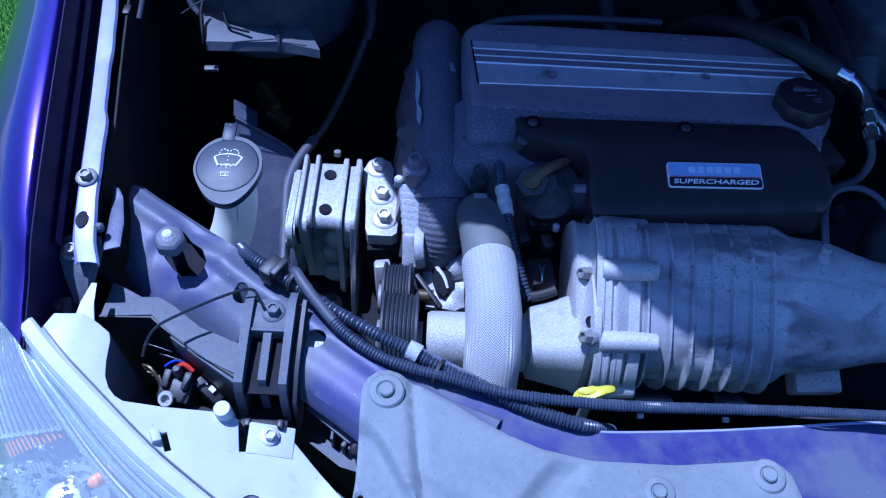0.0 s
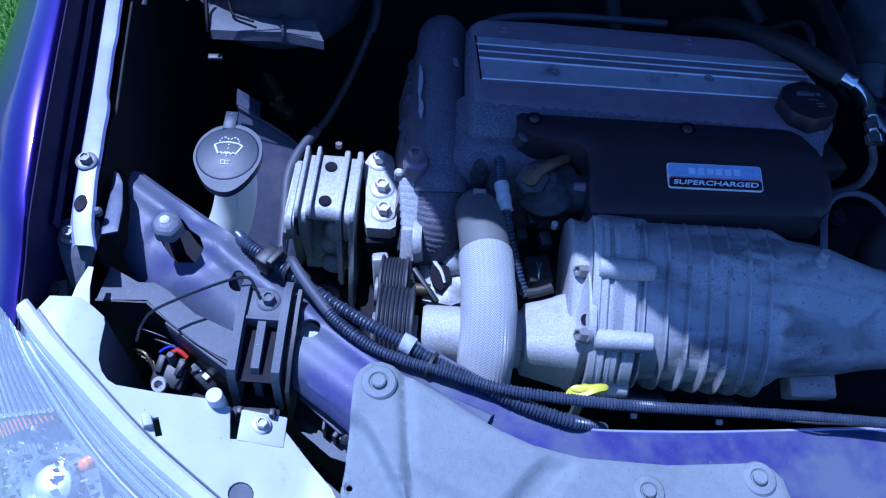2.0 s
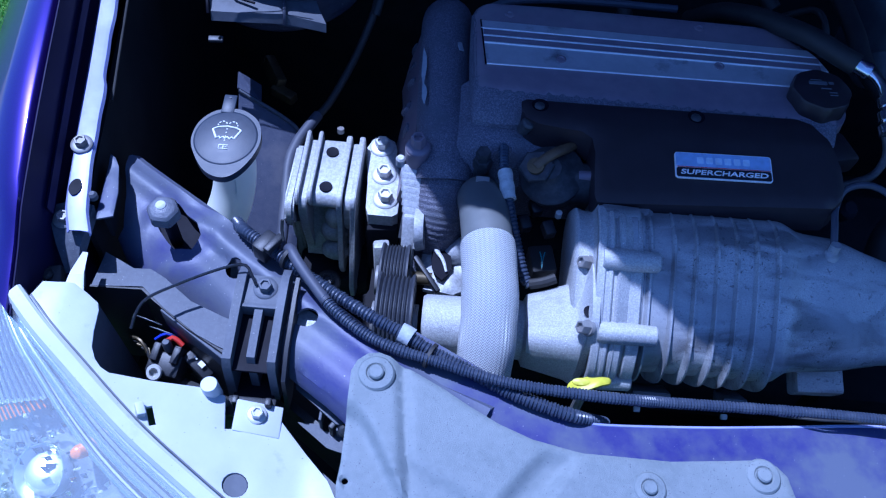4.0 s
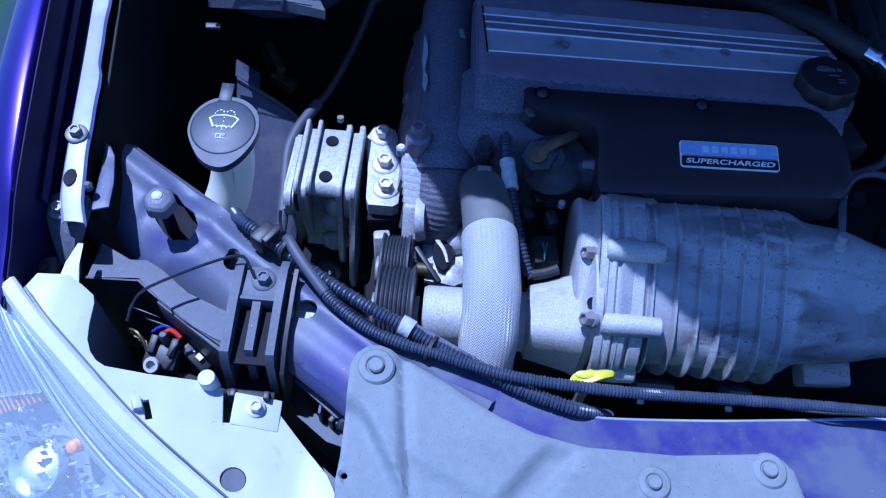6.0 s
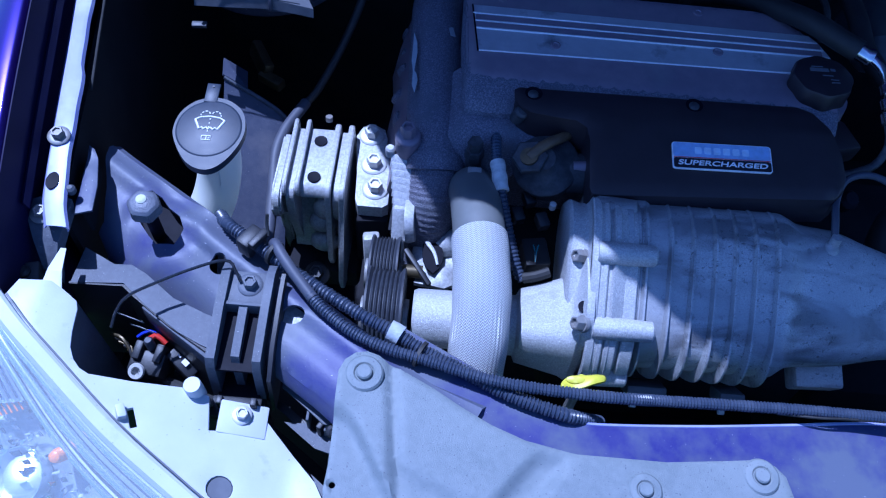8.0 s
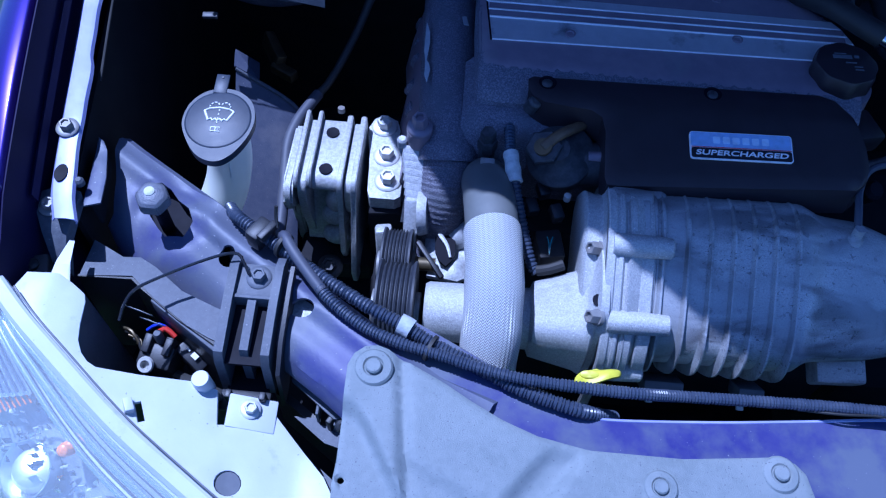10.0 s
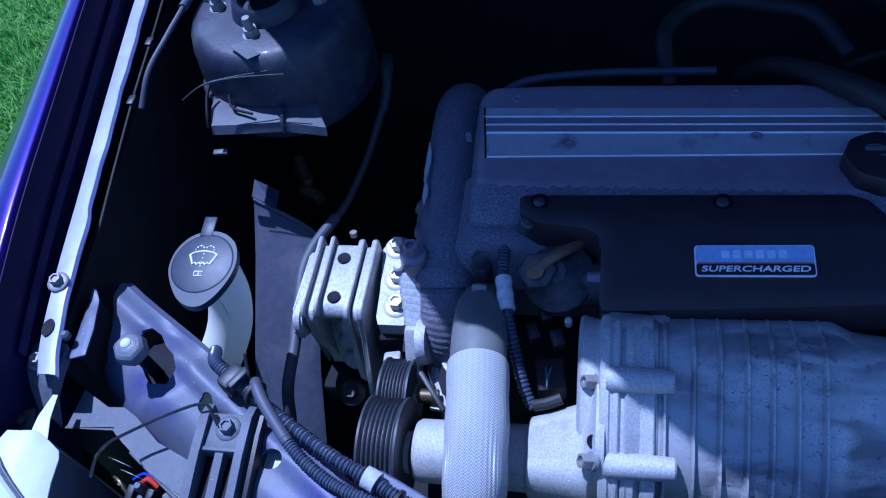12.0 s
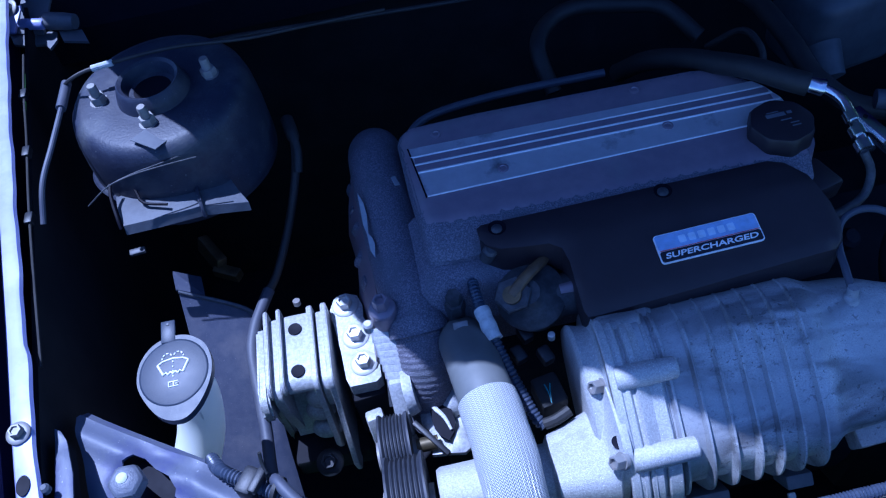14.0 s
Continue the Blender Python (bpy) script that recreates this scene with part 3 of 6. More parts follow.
bolt(br, (-0.267, 0.340, 0.937), 0.0048, (0.05, -0.15, 1), "steel_dull", "dark zinc flange bolt")
part("pin", lathe(fresh(), [(0.0035, 0), (0.0035, 0.004), (0.002, 0.006), (0, 0.006)], (-0.249, 0.358, 0.942), seg=12), "grey_plastic", br)
box_bm = box(fresh(), (-0.272, 0.298, 0.915), (0.022, 0.02, 0.012), (10, 0, 15), 0.002)
part("clip", box_bm, "black", br)
part("rivet", lathe(fresh(), [(0.005, 0), (0.005, 0.002), (0.003, 0.004), (0, 0.004)], (-0.272, 0.299, 0.921), seg=16), "black", br)
# thin cable with clips along the flange
cb = thing("release_cable", "thin black cable clipped along the fender flange", "cable", (-0.28, 0.6, 0.95))
pts = [(-0.263, 0.455, 0.946), (-0.277, 0.54, 0.951), (-0.2895, 0.62, 0.955), (-0.301, 0.70, 0.957), (-0.311, 0.76, 0.958), (-0.3185, 0.82, 0.96)]
part("cable_sheath", tube(fresh(), pts, 0.0012, 8), "rubber", cb)
for q in (0.60, 0.68, 0.76):
    p = lerp_path(pts, q)
    part("clip", box(fresh(), (p.x, p.y, p.z), (0.007, 0.012, 0.007), bevel=0.0012), "black", cb)

# ---- hood, raised, with its hinge ----
hood = thing("hood", "raised indigo blue hood that shades the engine", "hood", (0.3, 1.0, 0.99))
OPEN = radians(52)
HN = Vector((0, math.sin(OPEN), math.cos(OPEN)))
HB = Vector((-0.30, 0.95, 0.99))


def hood_point(x, y, z):
    """The point of the raised hood that shades the place (x, y, z)."""
    q = Vector((x, y, z))
    return q + SUN * (HN.dot(HB - q) / HN.dot(SUN))


# the curved left edge from the hinge to the front corner, then the front edge
SIDE = [hood_point(*q) for q in ((-0.212, 0.744, 0.98), (-0.165, 0.674, 0.962), (-0.106, 0.611, 0.918), (-0.03, 0.496, 0.89), (0.05, 0.405, 0.90), (0.139, 0.387, 0.895), (0.163, 0.364, 0.9127), (0.193, 0.3510, 0.8884), (0.212, 0.3390, 0.8805), (0.229, 0.3290, 0.8726), (0.248, 0.320, 0.8638), (0.30, 0.282, 0.86))]
SIDE = spline([HB + Vector((-0.055, 0.035, -0.045)), HB + Vector((-0.05, 0, 0))] + SIDE, 0.05)
rows = [[(p.x + (1.15 - p.x) * s, p.y + 0.03 * math.sin(math.pi * s), p.z + 0.015 * math.sin(math.pi * s)) for s in (0, 0.08, 0.25, 0.5, 0.75, 1)] for p in SIDE]
part("panel", loft(fresh(), rows, thick=0.012), "paint", hood, "indigo blue hood panel", smooth=50)
# hinge: pale sheet arm, bolt and white tube
hg = hood
part("hinge_arm", box(fresh(), (-0.334, 0.928, 0.936), (0.036, 0.052, 0.004), (25, 0, -18), 0.0012), "sheet", hg, "grey painted hinge arm")
part("hinge_arm", box(fresh(), (-0.3565, 0.925, 0.934), (0.012, 0.034, 0.004), (20, 0, -18), 0.001), "flange", hg)
part("hinge_pin", lathe(fresh(), [(0.0, 0), (0.0055, 0), (0.0060, 0.002), (0.0060, 0.026), (0.005, 0.028), (0, 0.028)], (-0.3435, 0.905, 0.940), (1, -0.33, 0), 18), "flange", hg)
part("spacer", lathe(fresh(), [(0.0, 0), (0.0085, 0), (0.0095, 0.003), (0.0095, 0.020), (0.0080, 0.034), (0, 0.035)], (-0.3170, 0.9040, 0.9385), (1, -0.30, -0.05), 22), "sheet", hg, "grey sheet spacer tube")
bolt(hg, (-0.359, 0.937, 0.941), 0.0055, (-0.4, -0.5, 1), "steel_dull")
SHELF = [(-0.367, 0.919), (-0.311, 0.901), (-0.309, 0.886), (-0.315, 0.873), (-0.322, 0.883), (-0.345, 0.888), (-0.357, 0.894)]
part("hinge_shelf", sheet(fresh(), SHELF, lambda x, y: 0.925, 0.003, res=0.03), "sheet", hg)
part("hinge_tab", sheet(fresh(), [(-0.307, 0.897), (-0.281, 0.891), (-0.272, 0.868), (-0.300, 0.878)], lambda x, y: 0.928, 0.003, res=0.03), "sheet", hg)

# ---- strut tower ----
tw = thing("strut_tower", "dusty dark blue strut tower with three studs", "strut tower", (-0.165, 0.71, 0.6))
TC = (-0.172, 0.702)
bm = lathe(fresh(), [(0.080, 0.885), (0.0845, 0.89), (0.085, 0.90), (0.0845, 0.935), (0.0825, 0.960), (0.0795, 0.972), (0.0745, 0.9785), (0.068, 0.9805), (0.045, 0.981), (0.0, 0.981)], (*TC, 0), seg=48)
part("tower_skin", bm, "tower", tw, smooth=50)
part("seam", tube(fresh(), [(TC[0] + 0.0865 * math.cos(a), TC[1] + 0.0865 * math.sin(a), 0.905 + 0.015 * math.sin(a * 2)) for a in [math.radians(d) for d in range(150, 300, 10)]], 0.0025, 6), "tower", tw)
for k in range(3):
    c = ((-0.223, 0.699), (-0.177, 0.658), (-0.124, 0.705))[k] + (0.979,)
    st = lathe(fresh(), [(0.0042, 0), (0.0042, 0.018), (0.0035, 0.02), (0, 0.02)], c, seg=12)
    lathe(st, [(0.0085, 0), (0.0085, 0.002), (0, 0.002)], c, seg=16)
    hex_head(st, (c[0], c[1], c[2] + 0.002), (0, 0, 1), 0.0072, 0.007, False)
    part("stud", st, "steel_dull", tw, "dull zinc stud and nut")
part("mount_cup", lathe(fresh(), [(0.033, 0.0), (0.032, 0.004), (0.029, 0.014), (0.027, 0.016), (0.024, 0.014), (0.021, 0.004), (0.012, 0.002), (0, 0.002)], (-0.174, 0.697, 0.981), (0, 0, 1), 36), "tower", tw, "raised dark cup over the strut")
# flat black disc gives the cup's inside its shade
part("cup_hole", lathe(fresh(), [(0.0205, 0), (0.020, 0.0006), (0, 0.0006)], (-0.174, 0.697, 0.9835), (0, 0, 1), 28), "gap", tw, "black disc for the shade in the cup")
part("label", box(fresh(), (-0.174, 0.636, 0.9815), (0.026, 0.020, 0.0006), (-14, 4, -36)), "sheet", tw, "faded paper tag")
# bracket below the tower
sb = thing("wiring_bracket", "grey sheet metal bracket below the strut tower", "bracket", (-0.17, 0.61, 0.92))
bm = fresh()
loft(bm, [[(-0.228, 0.634, 0.925), (-0.19, 0.637, 0.927), (-0.155, 0.64, 0.926), (-0.13, 0.642, 0.922)], [(-0.224, 0.616, 0.928), (-0.19, 0.615, 0.929), (-0.153, 0.618, 0.927), (-0.12, 0.62, 0.918)],
          [(-0.219, 0.598, 0.925), (-0.19, 0.598, 0.926), (-0.15, 0.603, 0.924), (-0.112, 0.606, 0.914)], [(-0.219, 0.594, 0.917), (-0.19, 0.594, 0.918), (-0.15, 0.599, 0.916), (-0.112, 0.603, 0.906)]], thick=0.002)
part("shelf", bm, "shelf", sb)
part("rib", tube(fresh(), [(-0.155, 0.64, 0.927), (-0.153, 0.62, 0.930), (-0.15, 0.602, 0.926), (-0.15, 0.598, 0.916)], 0.0018, 8), "tower", sb)
part("hook", tube(fresh(), [(-0.206, 0.636, 0.936), (-0.206, 0.63, 0.940), (-0.203, 0.62, 0.936), (-0.198, 0.612, 0.933), (-0.178, 0.606, 0.932)], 0.0014, 6), "gap", sb, "black wire hook")
part("hook", tube(fresh(), [(-0.226, 0.634, 0.942), (-0.226, 0.622, 0.938), (-0.222, 0.602, 0.93), (-0.221, 0.596, 0.924)], 0.0017, 6), "gap", sb, "black wire hook")
part("tab", box(fresh(), (-0.217, 0.590, 0.898), (0.014, 0.006, 0.004), (10, 0, 5), 0.001), "dull", sb)
for dz in (0.0, 0.006):
    part("wire", tube(fresh(), [(-0.236, 0.600, 0.955), (-0.216, 0.606, 0.966), (-0.195, 0.612 - dz * 0.2, 0.969), (-0.170, 0.618 - dz * 0.6, 0.969), (-0.141, 0.629 - dz * 1.5, 0.966)], 0.0006, 6), "dull", sb, "thin dusty wire")
# grey hose rod behind the fender
rod = thing("hood_prop_hose", "grey plastic washer hose with thicker joint", "hose", (-0.255, 0.65, 0.95))
part("hose_line", tube(fresh(), [(-0.2505, 0.722, 0.99), (-0.252, 0.686, 0.99), (-0.258, 0.648, 0.985), (-0.267, 0.616, 0.975), (-0.273, 0.59, 0.955)], 0.0024, 10), "grey_rubber", rod)
# upper run coloured black for the shade there
part("upper_line", tube(fresh(), [(-0.2500, 0.716, 0.993), (-0.240, 0.7135, 1.0), (-0.227, 0.717, 1.002), (-0.203, 0.7195, 1.003), (-0.150, 0.722, 1.004), (-0.084, 0.716, 1.002), (-0.037, 0.719, 1.000), (0.04, 0.74, 0.985)], 0.0017, 8), "rubber", rod)
# pale length puts the sunlit tip into colour
part("sleeve", tube(fresh(), [(-0.222, 0.7178, 1.0023), (-0.212, 0.7188, 1.0026), (-0.203, 0.7195, 1.003)], 0.0030, 10), "sleeve", rod, "pale length for the sunlit tip of the hose")
part("joint", tube(fresh(), [(-0.2505, 0.721, 0.99), (-0.2512, 0.704, 0.99), (-0.252, 0.688, 0.99)], 0.0044, 12), "grey_rubber", rod)

# ---- dark liner and flap beside the washer filler ----
fl = thing("inner_liner", "dusty dark plastic inner liner panel", "liner", (-0.16, 0.5, 0.8))
rows = [[(-0.203, 0.585, 0.838), (-0.182, 0.580, 0.826), (-0.162, 0.575, 0.816), (-0.148, 0.571, 0.807), (-0.140, 0.566, 0.800)],
        [(-0.203, 0.575, 0.828), (-0.180, 0.570, 0.818), (-0.160, 0.565, 0.808), (-0.145, 0.561, 0.800), (-0.138, 0.556, 0.794)],
        [(-0.201, 0.540, 0.800), (-0.176, 0.532, 0.790), (-0.157, 0.524, 0.782), (-0.144, 0.522, 0.776), (-0.138, 0.520, 0.770)],
        [(-0.200, 0.470, 0.745), (-0.172, 0.462, 0.738), (-0.152, 0.460, 0.732), (-0.142, 0.460, 0.730), (-0.134, 0.460, 0.725)],
        [(-0.200, 0.400, 0.68), (-0.172, 0.400, 0.675), (-0.150, 0.400, 0.67), (-0.14, 0.400, 0.67), (-0.13, 0.400, 0.66)]]
part("panel", loft(fresh(), rows, thick=0.003), "liner", fl, smooth=60)
bm = loft(fresh(), [[(-0.2083, 0.606, 0.840), (-0.187, 0.6062, 0.823)], [(-0.2045, 0.584, 0.8395), (-0.1810, 0.5785, 0.8285)]], thick=0.002)
part("tab", bm, "liner", fl)
part("lip", tube(fresh(), [(-0.203, 0.584, 0.838), (-0.182, 0.579, 0.827), (-0.162, 0.574, 0.817), (-0.148, 0.570, 0.808), (-0.140, 0.565, 0.801)], 0.0022, 8), "grey_plastic", fl)
bm = box(fresh(), (-0.19, 0.67, 0.78), (0.012, 0.045, 0.02), (0, 20, 30), 0.003)
box(bm, (-0.175, 0.645, 0.775), (0.012, 0.03, 0.012), (0, 0, 60), 0.002)
part("latch", bm, "brass", fl, "stained metal linkage piece")

# ---- washer bottle with filler neck and cap ----
ws = thing("washer_filler", "milky washer filler neck with a dark cap", "washer bottle", (-0.165, 0.43, 0.8))
neck = tube(fresh(), [(-0.1645, 0.438, 0.931), (-0.167, 0.443, 0.90), (-0.171, 0.441, 0.87), (-0.179, 0.431, 0.842), (-0.194, 0.415, 0.815), (-0.213, 0.40, 0.79), (-0.236, 0.385, 0.77)], lambda u, s: 0.0172 + 0.004 * u + (0.0015 if s < 0.012 else 0), 24)
part("filler_neck", neck, "milk", ws, "milky translucent filler neck", smooth=60)
part("mould_seam", tube(fresh(), [(-0.162, 0.4215, 0.915), (-0.165, 0.4245, 0.88), (-0.170, 0.4235, 0.85)], 0.0008, 6), "milk", ws)
CN = Vector((-0.03, -0.13, 1)).normalized()
CC = Vector((-0.1648, 0.4315, 0.934))
bm = lathe(fresh(), [(0, -0.008), (0.0215, -0.008), (0.0220, 0.0), (0.0255, 0.001), (0.0268, 0.0030), (0.0268, 0.0052), (0.0260, 0.0062), (0.0245, 0.0066), (0, 0.0074)], CC, CN, 48)
capob = part("cap", bm, "cap", ws, "round dark grey plastic cap", smooth=50)
# thumb lip at the front and hinge strap at the rear
bm = fresh()
sheet(bm, [(p.x, p.y) for p in spline([(-0.1928, 0.4290, 0), (-0.1890, 0.4165, 0), (-0.1790, 0.4015, 0), (-0.1680, 0.3945, 0), (-0.1570, 0.3945, 0), (-0.1470, 0.4030, 0), (-0.1390, 0.4180, 0), (-0.1366, 0.4330, 0), (-0.1412, 0.4480, 0), (-0.1530, 0.4575, 0), (-0.1660, 0.4595, 0), (-0.1800, 0.4555, 0), (-0.1900, 0.4440, 0)], 0.003, True)], lambda x, y: 0.9402 + 0.13 * (y - 0.4315) + 0.03 * (x + 0.165), 0.0065, res=0.03)
part("thumb_lip", bm, "cap", capob)
bm = box(fresh(), (-0.1685, 0.4640, 0.9440), (0.0108, 0.018, 0.0022), (8, 0, 0), 0.0007)
lathe(bm, [(0.0012, 0), (0.0010, 0.0006), (0, 0.0006)], (-0.1685, 0.4695, 0.9458), (0, -0.13, 1), 8)
part("strap", bm, "cap", capob)


def cap_mark(x, y):
    """A point on the cap's face, x and y in metres from its middle."""
    x, y = x * 0.86, y * 0.9 + 0.0035
    ex = (Vector((1, 0, 0)) - CN * CN.x).normalized()
    ey = CN.cross(ex)
    return CC + ex * x + ey * y + CN * (0.0074 - 0.9 * (x * x + y * y))


def mark(pts, w=0.00055, closed=False):
    bm = tube(fresh(), [cap_mark(*p) for p in pts + (pts[:1] if closed else [])], w, 6, step=0.0015, smooth=False)
    part("symbol_line", bm, "print", capob, "white printed symbol line")


mark([(-0.0135, 0.004), (-0.009, 0.0065), (0, 0.0078), (0.009, 0.0065), (0.0135, 0.004)], 0.0007)
mark([(-0.0135, 0.004), (-0.0085, -0.0055), (-0.006, -0.004), (-0.0045, -0.0058), (-0.002, -0.004), (0, -0.0058), (0.002, -0.004), (0.0045, -0.0058), (0.006, -0.004), (0.0085, -0.0055), (0.0135, 0.004)], 0.0009)
for k in range(4):
    mark([(0, 0.0055 - 0.0042 * k), (0, 0.0042 - 0.0042 * k)], 0.0006)
for s in (-1, 1):
    mark([(s * 0.001, 0.0105), (s * 0.0022, 0.0122)])
    mark([(s * 0.0036, 0.0129), (s * 0.0058, 0.0129)])
    mark([(s * 0.0072, 0.0122), (s * 0.0084, 0.0108)])
    mark([(s * 0.0092, 0.0095), (s * 0.0094, 0.0082)])
mark([(-0.0042, -0.0125), (-0.0042, -0.0165), (0.0042, -0.0165), (0.0042, -0.0125)], 0.0005, True)
mark([(0, -0.0125), (0, -0.0165)], 0.0005)
mark([(0.0015, -0.0145), (0.003, -0.0145)], 0.0004)

# ---- upper tie bar (diagonal beam) ----
beam = thing("tie_bar", "dusty indigo painted upper tie bar with large hole", "body beam", (-0.1, 0.3, 0.9))
UP = [(-0.2525, 0.4305), (-0.250, 0.4325), (-0.235, 0.422), (-0.215, 0.409), (-0.178, 0.386), (-0.14, 0.361), (-0.1, 0.331), (-0.062, 0.304), (-0.016, 0.273), (0.027, 0.245), (0.062, 0.231)]
LOW = [(0.05, 0.205), (0.0, 0.20), (-0.030, 0.212), (-0.040, 0.224), (-0.055, 0.235), (-0.085, 0.255), (-0.105, 0.266), (-0.128, 0.281), (-0.140, 0.284), (-0.167, 0.295), (-0.191, 0.313), (-0.203, 0.321), (-0.217, 0.322), (-0.224, 0.328), (-0.235, 0.342), (-0.244, 0.356), (-0.239, 0.362), (-0.2405, 0.375), (-0.243, 0.389), (-0.249, 0.412)]


def beam_z(x, y):
    s = (x + 0.25) * 0.83 - (y - 0.43) * 0.56
    d = (x + 0.25) * 0.56 + (y - 0.43) * 0.83      # across the bar, 0 at its upper edge
    z = 0.906 + 0.006 * math.exp(-((d + 0.012) / 0.008) ** 2) - 0.009 * math.exp(-((s - 0.17) / 0.03) ** 2) * (1 if d < -0.02 else 0)
    z += 0.0065 * math.exp(-((s - 0.105) / 0.02) ** 2) - 0.010 * max(0.0, (-d - 0.034) / 0.02) ** 2
    h = math.hypot((x + 0.193) / 0.030, (y - 0.361) / 0.029)
    z -= 0.0055 * math.exp(-max(0.0, h - 0.8) ** 2 / 0.10)
    return z


hole1 = [(-0.216, 0.372), (-0.210, 0.362), (-0.200, 0.350), (-0.192, 0.342), (-0.178, 0.342), (-0.173, 0.355), (-0.178, 0.365), (-0.189, 0.374), (-0.198, 0.385), (-0.206, 0.389), (-0.214, 0.386)]
bm = sheet(fresh(), UP + LOW, beam_z, 0.0025, [hole1, ring_points((-0.142, 0.3295), 0.0068), ring_points((-0.079, 0.290), 0.0095, 16, 0.0065)], res=0.0055)
part("top_panel", bm, "bay_paint", beam, smooth=50)
rows = [[(x, y, beam_z(x, y) - 0.001), (x + 0.003, y + 0.004, beam_z(x, y) - 0.006), (x + 0.004, y + 0.006, 0.87)] for x, y in UP]
part("rear_skirt", loft(fresh(), rows, thick=0.0015), "bay_paint", beam)
rows = [[(x, y, beam_z(x, y) - 0.001), (x - 0.002, y - 0.003, beam_z(x, y) - 0.008), (x - 0.002, y - 0.004, 0.86 if x < -0.11 else beam_z(x, y) - 0.013)] for x, y in LOW[2:15]]
part("front_skirt", loft(fresh(), rows, thick=0.0015), "bay_paint", beam)
END = [(-0.2540, 0.4090), (-0.2490, 0.4055), (-0.2445, 0.3980), (-0.2390, 0.3800), (-0.2365, 0.3710), (-0.2335, 0.3480), (-0.2465, 0.3440), (-0.2490, 0.3710)]
part("end_flange", sheet(fresh(), END, lambda x, y: 0.9350 + 0.05 * (x + 0.245) - 0.0015 * math.exp(-((y - 0.395) / 0.008) ** 2), 0.0025, res=0.006, edge=0.0008), "bay_paint", beam, "dented end flange of the bar")
part("end_web", box(fresh(), (-0.2465, 0.3760, 0.919), (0.003, 0.055, 0.026), (0, 0, 11)), "bay", beam)
part("lower_tab", box(fresh(), (-0.082, 0.288, 0.8975), (0.034, 0.026, 0.002), (0, 0, -30)), "mount", beam, "pale metal seen through the hole")
# black plate added in place of the shade below the hole
part("hole_shade_plate", box(fresh(), (-0.193, 0.362, 0.892), (0.050, 0.044, 0.003), (0, 0, -33)), "gap", beam, "black plate added to keep the hole dark")
# hood bump stop standing in the big hole
bs = thing("hood_bumper", "grey hexagonal hood bumper with a pale highlight dot on top", "bumper", (-0.192, 0.352, 0.9))
bm = lathe(fresh(), [(0.0125, 0), (0.0130, 0.002), (0.0128, 0.009), (0.0116, 0.0112), (0.0085, 0.0128), (0.0, 0.0140)], (-0.1945, 0.3520, 0.935), (0.05, -0.1, 1), 6)
bmesh.ops.bevel(bm, geom=list(bm.edges), offset=0.0012, segments=2, affect="EDGES", clamp_overlap=True)
part("hex_top", bm, "bumper", bs)
# pale dot puts the bumper's highlight into colour
part("highlight_dot", lathe(fresh(), [(0.0040, -0.002), (0.0038, 0.0005), (0.0026, 0.0013), (0, 0.0016)], (-0.1950, 0.3520, 0.9487), (0.05, -0.1, 1), 20), "tape", bs, "pale dot for the highlight on the bumper")
# stem near black for the shade of the hole
part("stem", lathe(fresh(), [(0.0, -0.05), (0.0050, -0.05), (0.0050, 0.011), (0, 0.011)], (-0.194, 0.3535, 0.925), (0.05, -0.1, 1), 16), "gap", bs)

# ---- black support bracket on the tie bar, with arm ----
sb = thing("support_bracket", "black ribbed plastic support bracket bolted to tie bar", "bracket", (-0.11, 0.27, 0.88))


def blade(bm, pts, x0, x1):
    """An upright web between x0 and x1 with its outline in the y-z plane."""
    a = [bm.verts.new((x0, y, z)) for y, z in pts]
    b = [bm.verts.new((x1, y, z)) for y, z in pts]
    bm.faces.new(a)
    bm.faces.new(list(reversed(b)))
    for i in range(len(pts)):
        j = (i + 1) % len(pts)
        bm.faces.new((a[i], a[j], b[j], b[i]))
    return bm


WEB = [(0.322, 0.921), (0.312, 0.925), (0.285, 0.922), (0.248, 0.914), (0.244, 0.906), (0.240, 0.868), (0.28, 0.868), (0.318, 0.905)]
for x0, x1, lbl in ((-0.132, -0.1255, 0), (-0.0995, -0.0935, 0)):
    part("side_web", blade(fresh(), WEB, x0, x1), "grey_plastic", sb)
MID = [(0.288, 0.918), (0.252, 0.911), (0.249, 0.900), (0.247, 0.868), (0.28, 0.868), (0.29, 0.9)]
part("middle_web", blade(fresh(), MID, -0.1155, -0.1095), "grey_plastic", sb)
part("top_plate", box(fresh(), (-0.1125, 0.303, 0.9175), (0.029, 0.026, 0.004), (3, 0, 0), 0.001), "grey_plastic", sb)
part("cross_web", box(fresh(), (-0.1125, 0.2895, 0.912), (0.030, 0.003, 0.016), (0, 0, 0), 0.0006), "grey_plastic", sb)
# floors coloured near black for the shade in the slots
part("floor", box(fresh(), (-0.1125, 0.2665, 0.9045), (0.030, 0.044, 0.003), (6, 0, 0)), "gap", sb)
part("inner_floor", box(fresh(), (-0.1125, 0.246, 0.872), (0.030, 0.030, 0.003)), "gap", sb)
part("foot", box(fresh(), (-0.112, 0.228, 0.873), (0.036, 0.016, 0.012), (0, 0, 0), 0.0015), "black", sb)
for dx in (-0.012, 0.012):
    part("lug", box(fresh(), (-0.110 + dx, 0.2285, 0.884), (0.0045, 0.006, 0.012), (0, 0, 0), 0.0008), "black", sb)
bolt(sb, (-0.1105, 0.305, 0.9195), 0.0052, (0.05, -0.08, 1), "grey_plastic", "painted flange bolt")
